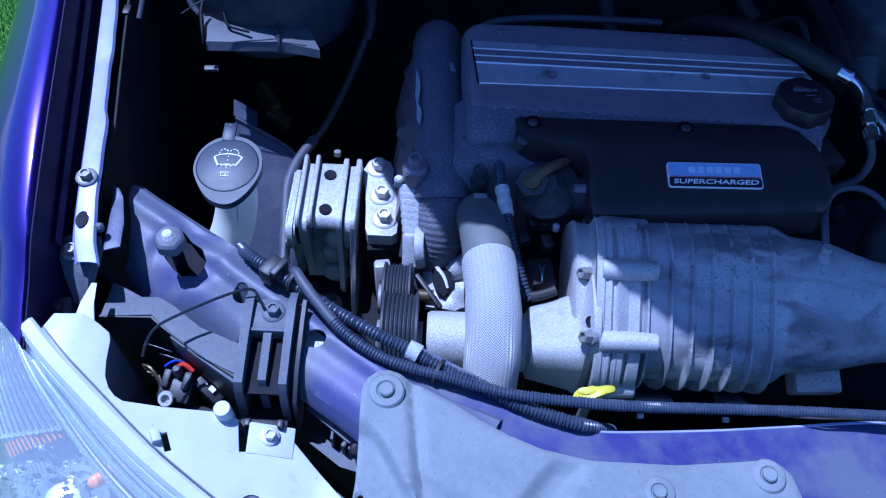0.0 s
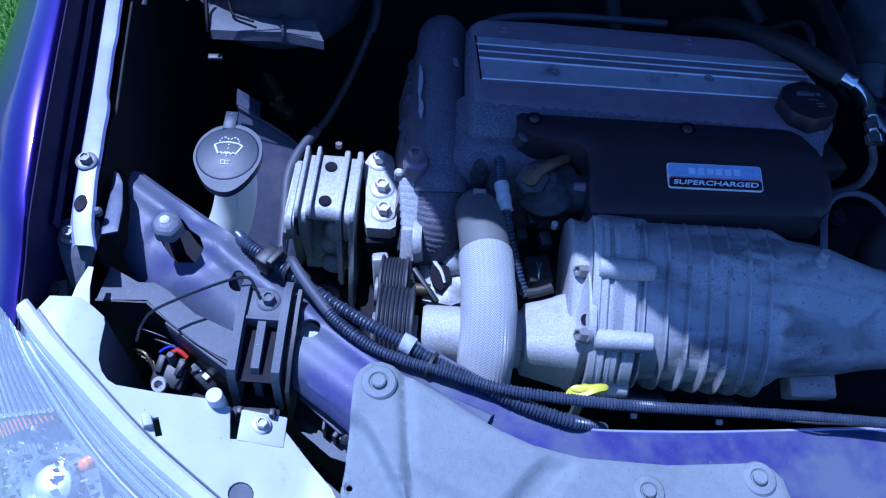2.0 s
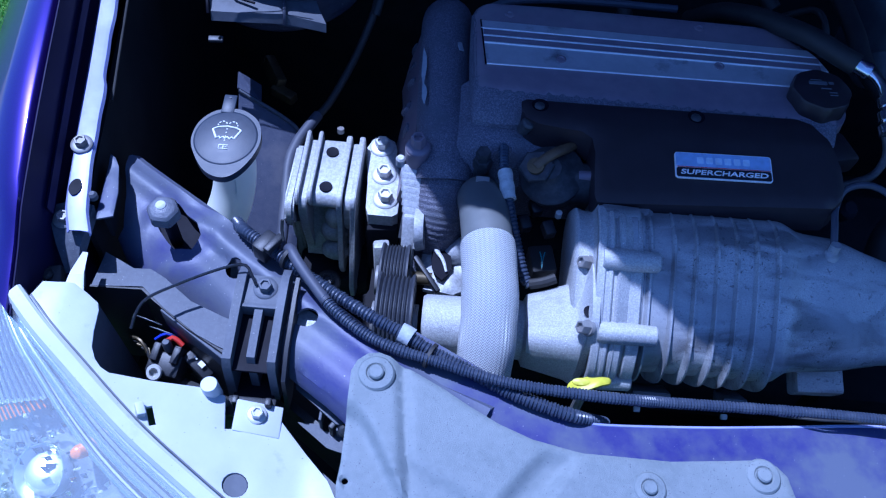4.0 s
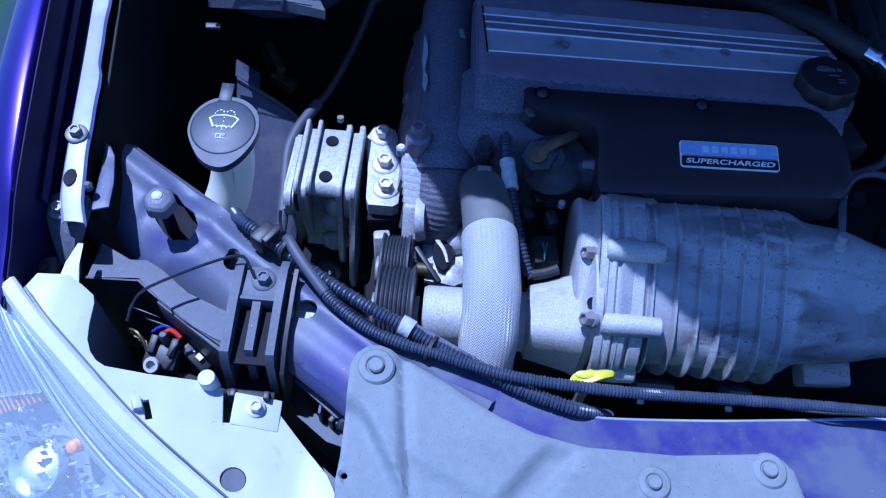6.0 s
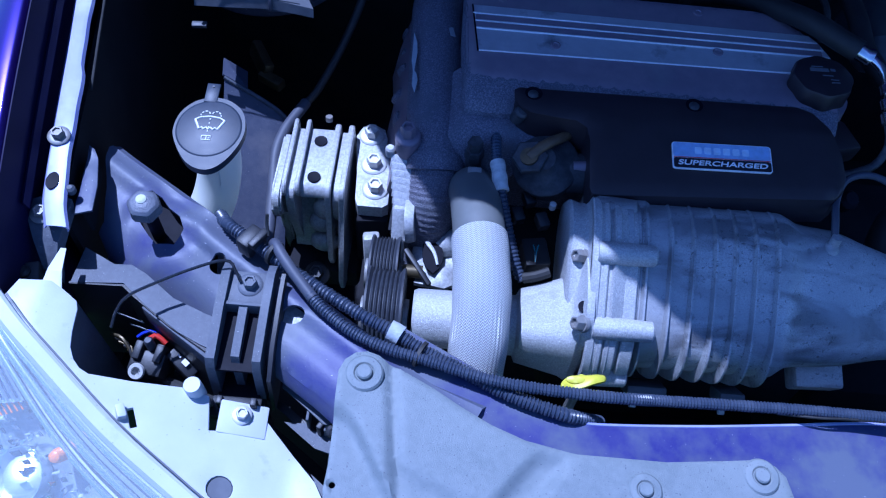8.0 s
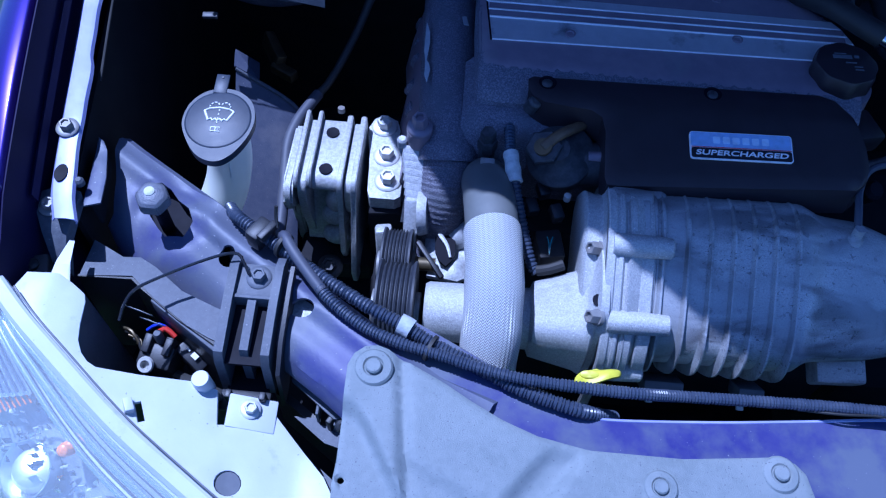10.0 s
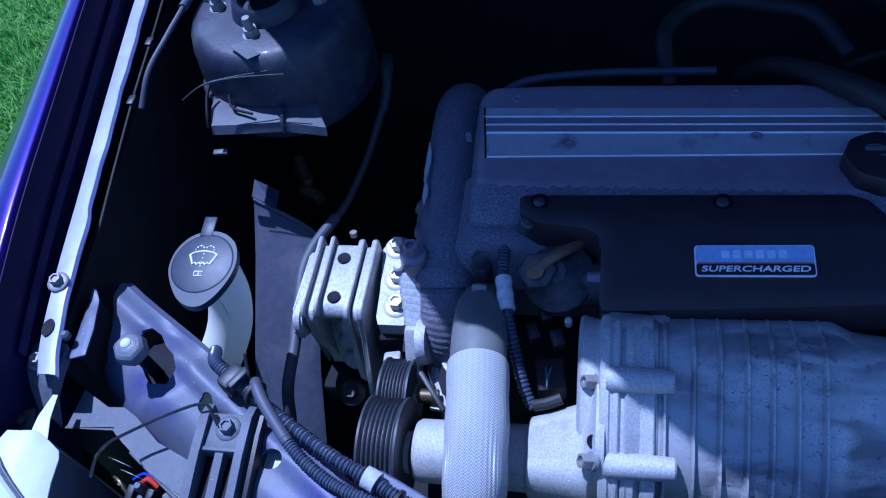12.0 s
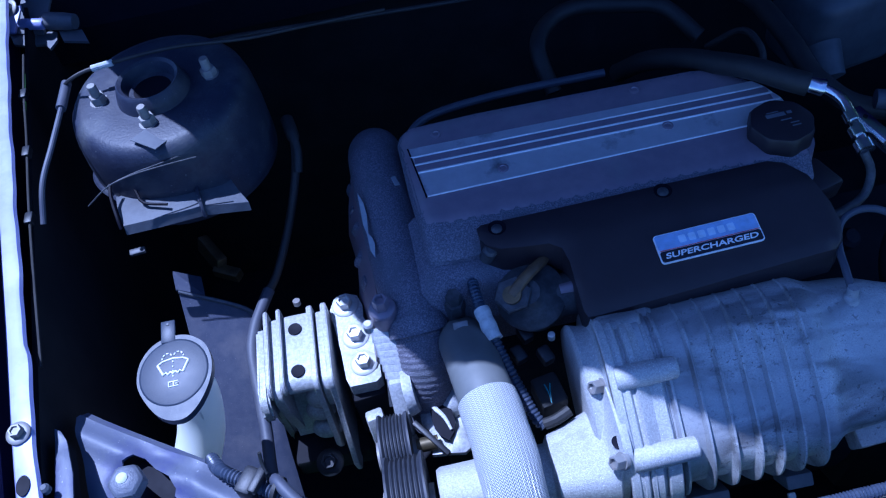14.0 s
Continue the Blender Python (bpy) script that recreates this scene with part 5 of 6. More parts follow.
part("core", blade(fresh(), [(0.540, 0.70), (0.540, 0.812), (0.475, 0.812), (0.480, 0.80), (0.50, 0.78), (0.505, 0.70)], -0.1300, -0.0735), "mount", mt)
# holes are black discs; the shade in them is only colour
for y in (0.525, 0.481):
    part("hole", lathe(fresh(), [(0.0062, -0.001), (0.0062, 0.0008), (0.0058, 0.0008), (0, -0.0004)], (-0.0995, y, 0.8232), (0, 0, 1), 20), "gap", mt, "black disc for the shade in a drilled hole")
part("back_web", blade(fresh(), [(0.492, 0.79), (0.478, 0.76), (0.472, 0.72), (0.49, 0.71), (0.505, 0.78)], -0.124, -0.070), "mount", mt)
bm = fresh()
for c, r, k in (((-0.0905, 0.473, 0.787), 0.0125, (0.9, 0.8, 1.2)), ((-0.0930, 0.472, 0.765), 0.0130, (1.1, 0.8, 1.0)), ((-0.0920, 0.466, 0.740), 0.0140, (1.1, 0.8, 0.8))):
    bmesh.ops.create_uvsphere(bm, u_segments=18, v_segments=10, radius=r, matrix=Matrix.Translation(c) @ Matrix.Diagonal((*k, 1)))
part("boss", bm, "mount", mt, "rounded casting boss")
# base and foot bolt coloured black for the shade they stand in
part("base", box(fresh(), (-0.095, 0.47, 0.70), (0.075, 0.05, 0.03), (0, 0, 0), 0.006), "bay", mt)
bolt(mt, (-0.0985, 0.4405, 0.7155), 0.0075, (0, -0.3, 1), "black", "bolt at the foot, coloured black for shade")
part("rear_stud", lathe(fresh(), [(0.0035, 0), (0.0035, 0.005), (0, 0.005)], (-0.095, 0.551, 0.824), (0, 0.2, 1), 10), "steel_dull", mt)
# arm with three bolts
ar = thing("mount_arm", "cast aluminium mount arm with three flange bolts", "engine mount", (-0.05, 0.51, 0.79))
AR = [(-0.068, 0.546), (-0.063, 0.558), (-0.052, 0.562), (-0.041, 0.557), (-0.037, 0.545), (-0.038, 0.532), (-0.033, 0.520), (-0.026, 0.508), (-0.026, 0.497), (-0.029, 0.480), (-0.029, 0.466), (-0.034, 0.462), (-0.057, 0.462), (-0.060, 0.47), (-0.062, 0.50), (-0.066, 0.53)]
part("arm_body", sheet(fresh(), AR, lambda x, y: 0.8115, 0.026, res=0.012, edge=0.0012), "mount", ar)
for x, y in ((-0.053, 0.547), (-0.047, 0.511), (-0.0425, 0.4815)):
    bolt(ar, (x, y, 0.8115), 0.0072, (0.03, -0.05, 1), "steel", "bright flange bolt", flange=1.72, h=0.0085)
# near black in place of the shadow below the arm
part("lower_block", box(fresh(), (-0.045, 0.478, 0.76), (0.032, 0.044, 0.07), (0, 0, 5), 0.004), "bay", ar)

# ---- grey vapour tube and black hose by the mount ----
vt = thing("vapour_tube", "grey plastic tube with black rubber hose", "hose", (-0.13, 0.5, 0.78))
part("grey_tube", tube(fresh(), [(-0.124, 0.583, 0.812), (-0.131, 0.566, 0.812), (-0.139, 0.545, 0.811), (-0.1435, 0.52, 0.808), (-0.142, 0.49, 0.80), (-0.139, 0.45, 0.79), (-0.138, 0.41, 0.78), (-0.139, 0.39, 0.75)], 0.0056, 14), "grey_rubber", vt)
part("black_hose", tube(fresh(), [(-0.124, 0.582, 0.812), (-0.112, 0.595, 0.822), (-0.092, 0.625, 0.85), (-0.075, 0.65, 0.885), (-0.068, 0.67, 0.908), (-0.070, 0.70, 0.915)], 0.0040, 12), "rubber", vt)
part("upper_tube", tube(fresh(), [(-0.070, 0.650, 0.893), (-0.0665, 0.664, 0.906), (-0.068, 0.678, 0.913), (-0.072, 0.70, 0.915)], lambda u, s: 0.0043 if u < 0.6 else 0.0062, 12), "rubber", vt)

# ---- engine: valve cover, crinkled chain housing, trim ----
en = thing("engine_cover", "dark grey valve cover with three bright ridges", "valve cover", (0.2, 0.55, 0.85))
COVER = [(0.026, 0.640), (0.029, 0.645), (0.034, 0.647), (0.10, 0.649), (0.30, 0.646), (0.318, 0.642), (0.345, 0.618), (0.362, 0.590), (0.366, 0.560), (0.362, 0.54), (0.355, 0.505), (0.30, 0.50), (0.10, 0.500), (0.05, 0.499), (0.032, 0.502), (0.030, 0.55), (0.027, 0.60)]
LID = [(0.028, 0.638), (0.031, 0.643), (0.036, 0.645), (0.10, 0.647), (0.30, 0.644), (0.317, 0.640), (0.343, 0.617), (0.360, 0.590), (0.364, 0.560), (0.360, 0.54), (0.356, 0.524), (0.30, 0.524), (0.10, 0.527), (0.055, 0.527), (0.036, 0.532), (0.033, 0.55), (0.030, 0.60)]


def cover_z(x, y):
    return 0.9235 - 0.010 * max(0.0, (0.535 - y) / 0.035) ** 1.5 - 0.030 * max(0.0, (0.044 - x) / 0.032) ** 1.7


bm = sheet(fresh(), COVER, cover_z, 0.05, res=0.008, edge=0.0025)
part("body", bm, "crinkle", en, smooth=50)
part("lid", sheet(fresh(), LID, lambda x, y: cover_z(x, y) + 0.0005, 0.006, res=0.008, edge=0.001), "cover", en, "smooth grey lid", smooth=50)
part("side_skirt", box(fresh(), (0.19, 0.56, 0.82), (0.33, 0.15, 0.12), (0, 0, 0), 0.01), "crinkle", en)
BAND = [(0.0355, 0.6185), (0.345, 0.6145), (0.352, 0.606), (0.3605, 0.588), (0.362, 0.5745), (0.345, 0.567), (0.32, 0.5635), (0.043, 0.5595)]
part("band", sheet(fresh(), BAND, lambda x, y: 0.9246, 0.002, res=0.03), "band", en, "brushed grey metal band")
for x0, x1, y0, y1, r in ((0.0355, 0.351, 0.6075, 0.605, 0.0008), (0.038, 0.3555, 0.5975, 0.596, 0.0008), (0.0395, 0.3595, 0.588, 0.587, 0.0008), (0.0432, 0.321, 0.5598, 0.5636, 0.0008)):
    part("ridge", tube(fresh(), [(x0, y0, 0.9248), ((x0 + x1) / 2, (y0 + y1) / 2, 0.9248), (x1, y1, 0.9248)], r, 8, step=0.1), "ridge", en, "bright raised ridge")
for y0, y1 in ((0.6025, 0.6005), (0.5928, 0.5915)):
    part("groove", box(fresh(), (0.196, (y0 + y1) / 2, 0.9247), (0.315, 0.0062, 0.0009), (0, 0, -0.35)), "cover", en, "dark groove between ridges")
# thin black strip in place of shade at the recessed end
part("band_step", box(fresh(), (0.0384, 0.589, 0.9246), (0.0014, 0.0600, 0.0012), (0, 0, 7.2)), "gap", en, "black strip for the shade at the band's end")
for x, y in ((0.258, 0.5825), (0.111, 0.5735), (0.062, 0.6305), (0.245, 0.634)):
    s = lathe(fresh(), [(0.0048, 0), (0.0048, 0.0008), (0.003, 0.0012), (0.0024, 0.0004), (0, 0.0004)], (x, y, 0.9246 if y < 0.62 else 0.9241), seg=14)
    part("screw", s, "cover", en, "small dark recessed screw")
# crinkle-finished shoulder on the left
ch = thing("chain_housing", "crinkle-finished dark chain housing and pipe", "engine cover", (0.0, 0.55, 0.85))
pipe = [(0.004, 0.694, 0.835), (0.002, 0.683, 0.862), (0.002, 0.655, 0.8725), (0.004, 0.61, 0.873), (0.008, 0.54, 0.872), (0.012, 0.490, 0.870), (0.013, 0.472, 0.864)]
part("rounded_shoulder", tube(fresh(), pipe, 0.0262, 28), "crinkle", ch, smooth=60)
part("end_ring", tube(fresh(), [(0.0128, 0.480, 0.868), (0.0130, 0.475, 0.8655), (0.0132, 0.470, 0.862)], 0.0274, 28), "crinkle", ch)
part("lower_pipe", tube(fresh(), [(0.0133, 0.472, 0.864), (0.0125, 0.449, 0.842), (0.0105, 0.44, 0.815), (0.008, 0.437, 0.77)], lambda u, s: 0.0235 - 0.004 * u + 0.00035 * math.sin(s * 2 * math.pi / 0.0042), 24, step=0.001), "crinkle", ch, "dark ribbed lower pipe")
bm = fresh()
rows = [[(0.018, y, 0.89), (0.030, y, 0.903), (0.045, y, 0.906), (0.075, y, 0.905), (0.10, y, 0.90)] for y in (0.56, 0.53, 0.50, 0.485)] + [[(0.024, 0.475, 0.88), (0.032, 0.474, 0.893), (0.045, 0.474, 0.897), (0.07, 0.476, 0.892), (0.09, 0.476, 0.885)], [(0.024, 0.470, 0.86), (0.034, 0.468, 0.865), (0.045, 0.468, 0.87), (0.06, 0.470, 0.865), (0.08, 0.47, 0.86)]]
loft(bm, rows, thick=0.002)
part("web", bm, "crinkle", ch, smooth=60)
bm = fresh()
loft(bm, [[(-0.018, y, 0.86), (-0.026 - d, y, 0.84), (-0.034 - d, y, 0.80), (-0.034, y, 0.74)] for y, d in ((0.69, 0.0), (0.64, 0.008), (0.60, 0.003), (0.56, 0.006), (0.52, 0.0), (0.48, 0.0))], thick=0.006)
part("side_flange", bm, "cover", ch)
rng = random.Random(8)
for y, w, tilt in ((0.662, 0.016, 12), (0.640, 0.022, -8), (0.612, 0.014, 25), (0.580, 0.024, -15), (0.548, 0.013, 5)):
    part("lug", box(fresh(), (-0.0265, y, 0.838), (0.011, w, 0.016), (tilt, 20, tilt * 2), 0.004), "crinkle", ch)
for (x, y, l) in ((-0.016, 0.58, 0.055), (-0.013, 0.545, 0.03)):
    bm = sheet(fresh(), [(x - 0.002, y + l / 2), (x + 0.002, y + l / 4), (x + 0.0035, y), (x + 0.002, y - l / 2), (x - 0.001, y - l / 5)], lambda a, b: 0.8955 + 0.2 * (a - x), 0.0008, res=0.02)
    part("scrape", bm, "sleeve", ch, "bare scraped metal patch")
part("scrape", box(fresh(), (0.0175, 0.612, 0.8955), (0.005, 0.012, 0.0008), (0, 25, 15)), "sleeve", ch)
bolt(ch, (-0.012, 0.479, 0.893), 0.0066, (0, -0.05, 1), "cover", "dark flange bolt", flange=1.7, h=0.012)
part("bolt_boss", lathe(fresh(), [(0.0115, -0.05), (0.0115, 0.0), (0, 0.0)], (-0.012, 0.479, 0.893), (0, -0.05, 1), 20), "cover", ch)
# bright ribbed bracket below that bolt
bk = thing("ribbed_bracket", "bright ribbed aluminium bracket beside the pulley", "bracket", (-0.015, 0.45, 0.84))
for i in range(11):
    c = (-0.0165 + 0.0006 * i, 0.468 - 0.0046 * i, 0.872 - 0.0044 * i)
    part("rib", box(fresh(), c, (0.019 - 0.0004 * i, 0.0026, 0.012), (-44, 0, -8), 0.0006), "mount", bk)
part("core", box(fresh(), (-0.0135, 0.447, 0.845), (0.015, 0.056, 0.008), (43.5, 0, -8)), "dull", bk)
part("collar", lathe(fresh(), [(0.0045, 0), (0.0045, 0.008), (0.003, 0.01), (0, 0.01)], (-0.027, 0.476, 0.872), (0, 0, 1), 14), "mount", bk)
bm = lathe(fresh(), [(0.008, -0.004), (0.02, -0.004), (0.02, -0.002), (0.018, 0.004), (0.008, 0.004)], (-0.004, 0.432, 0.835), (1, 0, 0.1), 28)
part("disc", bm, "mount", bk, "bright metal disc")
part("strut", box(fresh(), (-0.015, 0.425, 0.82), (0.012, 0.02, 0.06), (-35, 0, 0), 0.003), "mount", bk)

# ---- plate with badge ----
pl = thing("engine_plate", "satin black engine plate with two screws", "engine plate", (0.22, 0.47, 0.9))
PLATE = [(0.0755, 0.512), (0.080, 0.515), (0.12, 0.5155), (0.20, 0.517), (0.318, 0.519), (0.330, 0.514), (0.342, 0.497), (0.349, 0.470), (0.350, 0.452), (0.346, 0.438), (0.338, 0.431), (0.213, 0.4225), (0.150, 0.4185), (0.1415, 0.419), (0.1395, 0.425), (0.1398, 0.465), (0.137, 0.478), (0.128, 0.484), (0.115, 0.485), (0.090, 0.488), (0.080, 0.494), (0.076, 0.502)]


def plate_z(x, y):
    return 0.93 - 0.2 * max(0, 0.49 - y)


part("panel", sheet(fresh(), PLATE, plate_z, 0.004, res=0.012, edge=0.0018), "plate", pl, smooth=50)
rows = [[(x, y, plate_z(x, y) - 0.002), (x, y - 0.002, plate_z(x, y) - 0.03)] for x, y in PLATE[5:]]
part("turned_edge", loft(fresh(), rows, thick=0.002), "plate", pl)
for x, y in ((0.0915, 0.5075), (0.228, 0.5095)):
    part("screw_well", lathe(fresh(), [(0.0074, 0), (0.0074, 0.0003), (0.0064, 0.0004), (0.0058, 0.0002), (0, 0.0002)], (x, y, 0.9302), seg=24), "gap", pl)
    s = lathe(fresh(), [(0.0045, 0.0002), (0.0045, 0.0010), (0.003, 0.0020), (0, 0.0022)], (x - 0.0005, y - 0.0015, 0.9302), seg=18)
    part("screw", s, "dull", pl, "domed grey screw")
# badge
BT = [Vector((0.206, 0.469, 0.926)), Vector((0.2885, 0.472, 0.9266)), Vector((0.2875, 0.4475, 0.9217)), Vector((0.2065, 0.4455, 0.9213))]
bo = (BT[0] + BT[1] + BT[2] + BT[3]) / 4
bx = ((BT[1] + BT[2]) / 2 - (BT[0] + BT[3]) / 2)
by = ((BT[0] + BT[1]) / 2 - (BT[2] + BT[3]) / 2)
BW, BH = bx.length, by.length
bx.normalize()
bz = bx.cross(by).normalized()
by = bz.cross(bx)
BM = Matrix((bx, by, bz)).transposed().to_4x4()
BM.translation = bo + bz * 0.0008
bd = thing("engine_badge", "silver-edged blue and black badge on the plate", "badge", bo)


def badge_piece(name, w, h, cx, cy, z, thick, mat, r=0.002, label="", parent=None):
    bm = fresh()
    pts = []
    for sx, sy, a0 in ((1, 1, 0), (-1, 1, 90), (-1, -1, 180), (1, -1, 270)):
        for k in range(4):
            a = math.radians(a0 + 30 * k)
            pts.append((cx + sx * (w / 2 - r) + r * math.cos(a), cy + sy * (h / 2 - r) + r * math.sin(a)))
    sheet(bm, pts, lambda x, y: z, thick, res=0.1)
    bmesh.ops.transform(bm, matrix=BM, verts=bm.verts)
    return part(name, bm, mat, parent or bd, label)


badge_piece("rim", BW, BH, 0, 0, 0.0012, 0.0016, "badge_rim", 0.0026)
badge_piece("upper_field", BW - 0.0018, BH * 0.52, 0, BH * 0.215, 0.0015, 0.0006, "badge_blue", 0.0018, "pale metallic blue field")
badge_piece("lower_field", BW - 0.0018, BH * 0.37, 0, -BH * 0.275, 0.0015, 0.0006, "badge_dark", 0.0018, "black field")
badge_piece("stripe", BW - 0.0018, 0.0004, 0, -BH * 0.065, 0.0016, 0.0006, "red", 0.0003, "thin red stripe")
for k in range(6):
    badge_piece("letter_block", 0.0056, 0.0062, -0.0185 + 0.0078 * k - 0.001, BH * 0.2, 0.0018, 0.0006, "badge_mark", 0.0009, "pale raised mark")


def lettering(words, size, width, place, mat, parent):
    c = bpy.data.curves.new("lettering", "FONT")
    c.body, c.size, c.extrude, c.align_x, c.align_y = words, size, 0.0003, "CENTER", "CENTER"
    c.shear = 0.15
    c.offset = 0.0001
    t = new("lettering", c)
    bpy.context.view_layer.update()
    me = bpy.data.meshes.new_from_object(t.evaluated_get(bpy.context.evaluated_depsgraph_get()))
    bpy.data.objects.remove(t)
    xs = [v.co.x for v in me.vertices]
    k = width / (max(xs) - min(xs))
    for v in me.vertices:
        v.co = place @ Vector((v.co.x * k, v.co.y, v.co.z))
    me.materials.append(M[mat])
    ob = new("lettering", me)
    ob.parent = parent
    ob.matrix_parent_inverse = Matrix.Translation(-Vector(parent.location))
    return tagged(ob, "silver raised lettering")


lettering("SUPERCHARGED", 0.0062, BW * 0.90, BM @ Matrix.Translation((0, -BH * 0.275, 0.0017)), "badge_rim", bd)

# ---- oil filler cap ----
oc = thing("oil_cap", "black ribbed oil filler cap with printed marks", "oil cap", (0.341, 0.542, 0.92))
OX = Vector((0.3425, 0.5500, 0.9270))
ON = Vector((0.0, 0.05, 1)).normalized()
bm = fresh()
prof = []
x, y, z = basis(ON)
for r, h in ((0.0262, -0.006), (0.0262, 0.008), (0.0250, 0.0105), (0.019, 0.0115)):
    prof.append([OX + z * h + (x * math.cos(2 * math.pi * k / 48) + y * math.sin(2 * math.pi * k / 48)) * r * (1 + (0.035 * math.cos(2 * math.pi * k / 6) if h < 0.0105 else 0.02 * math.cos(2 * math.pi * k / 6))) for k in range(48)])
loft(bm, prof, closed=True)
bm.faces.new([v for v in list(bm.verts)[-48:]])
oil = part("knob", bm, "plate", oc)
part("neck", lathe(fresh(), [(0.032, -0.045), (0.03, -0.012), (0.02, -0.01), (0, -0.01)], OX, ON, 28), "cover", oc, "grey filler neck")
for dx, dy, w, h in ((-0.004, 0.010, 0.010, 0.0008), (-0.003, 0.006, 0.016, 0.004), (0.009, 0.0065, 0.004, 0.003), (0.003, -0.001, 0.009, 0.001), (0.008, -0.006, 0.007, 0.0008), (0.008, -0.0095, 0.007, 0.0008)):
    m = Matrix((Vector((1, 0.03, 0.0)), Vector((-0.03, 1, -0.05)), ON)).transposed().to_4x4()
    m.translation = OX + ON * 0.0117
    bm = fresh()
    bmesh.ops.create_cube(bm, size=1, matrix=m @ Matrix.Translation((dx, dy, 0)) @ Matrix.Diagonal((w, h, 0.0006, 1)))
    part("print_bar", bm, "sheet", oil)

# ---- supercharger ----
sc = thing("supercharger", "stained cast aluminium supercharger with ribbed case", "supercharger", (0.2, 0.36, 0.76))
AX = Vector((0, 0.387, 0.834))


def oval(x, ry, rz, dy=0.0, dz=0.0, n=56, power=2.4):
    out = []
    for k in range(n):
        a = 2 * math.pi * k / n
        c, s = math.cos(a), math.sin(a)
        out.append((x, AX.y + dy + ry * math.copysign(abs(c) ** (2 / power), c), AX.z + dz + rz * math.copysign(abs(s) ** (2 / power), s)))
    return out


TU, TV = Vector((0, 0.85, 0.53)), Vector((0, -0.53, 0.85))


def case_oval(x, grow, slide=0.0, lift=0.014, n=56, power=3.0):
    """A broad section of the case, leaning so that its flat side faces up and forward."""
    out = []
    for k in range(n):
        a = 2 * math.pi * k / n
        c, s = math.cos(a), math.sin(a)
        out.append(Vector((x, AX.y, AX.z)) + TU * (slide + (0.069 + grow) * math.copysign(abs(c) ** (2 / power), c)) + TV * (lift + (0.052 + grow) * math.copysign(abs(s) ** (2 / power), s)))
    return out


def case_loft(stations):
    bm = loft(fresh(), [case_oval(*q) for q in stations], closed=True)
    vs = list(bm.verts)
    bm.faces.new(vs[:56])
    bm.faces.new(vs[-56:])
    return bm


def oval_loft(stations):
    bm = loft(fresh(), [oval(*s) for s in stations], closed=True)
    vs = list(bm.verts)
    bm.faces.new(vs[:56])
    bm.faces.new(vs[-56:])
    return bm


body = [(0.168, -0.001), (0.175, 0.0), (0.297, 0.0), (0.301, -0.0008), (0.309, -0.0055, 0.001), (0.314, -0.008, 0.001), (0.322, -0.0095, 0.001), (0.345, -0.0115, 0.001), (0.358, -0.014, 0.0), (0.372, -0.018, -0.001), (0.395, -0.024, -0.002), (0.43, -0.028, -0.002), (0.50, -0.029, -0.002)]
part("case", case_loft(body), "case", sc, smooth=50)
for x in (0.1862, 0.2054, 0.223, 0.2406, 0.2566, 0.2726, 0.290):
    w = 0.0024
    part("rib", case_loft([(x - w * 1.5, -0.002, -0.001), (x - w * 0.4, 0.0046, -0.0040), (x + w * 0.2, 0.0046, -0.0040), (x + w * 0.9, -0.001, -0.001)]), "case", sc, smooth=40)
for x0, x1, r in ((0.169, 0.1755, 0.0725), (0.1755, 0.182, 0.0705)):
    part("step_ring", case_loft([(x0, r - 0.070), (x0 + 0.001, r - 0.069), (x1 - 0.001, r - 0.069), (x1, r - 0.0705)]), "case", sc, smooth=30)
part("tail_pad", box(fresh(), (0.355, 0.338, 0.797), (0.042, 0.034, 0.024), (20, 0, 3), 0.003), "case", sc)
# front flange with bolt lugs
part("flange", case_loft([(0.142, 0.006, -0.006), (0.145, 0.009, -0.006), (0.155, 0.009, -0.006), (0.1565, 0.006, -0.006), (0.1585, 0.006, -0.006), (0.160, 0.009, -0.006), (0.171, 0.004, -0.002)]), "cast", sc, smooth=40)
for ang, long in ((84, 0.050), (30, 0.052), (-10, 0.040), (120, 0.036)):
    a = math.radians(ang)
    d = Vector((0, -math.cos(a), math.sin(a)))
    c = Vector((0.142, AX.y, AX.z)) - TU * 0.006 + TV * 0.014 + d / math.hypot(d.dot(TU) / 0.079, d.dot(TV) / 0.062)
    bm = lathe(fresh(), [(0.0080, 0.004), (0.0092, 0.006), (0.0090, long * 0.55), (0.0082, long - 0.0015), (0.0068, long), (0, long)], c, (1, 0, 0), 18)
    part("bolt_lug", bm, "cast" if ang < 100 else "case", sc)


def case_patch(name, x0, x1, a0, a1, grow, slide=-0.006, deep=0.008, mat="cast"):
    """A raised plate on the case between two places along it and two angles round it."""
    bm = fresh()
    rows = []
    for x, g in ((x0, grow - deep), (x0, grow - 0.0010), (x0 + 0.0010, grow), (x1 - 0.0010, grow), (x1, grow - 0.0010), (x1, grow - deep)):
        row = []
        for k in range(15):
            a = math.radians(a0 + (a1 - a0) * k / 14)
            c, v = math.cos(a), math.sin(a)
            gg = g if 0 < k < 14 else grow - deep
            row.append(Vector((x, AX.y, AX.z)) + TU * (slide + (0.069 + gg) * math.copysign(abs(c) ** (2 / 3), c)) + TV * (0.014 + (0.052 + gg) * math.copysign(abs(v) ** (2 / 3), v)))
        rows.append(row)
    loft(bm, rows)
    part(name, bm, mat, sc, smooth=30)


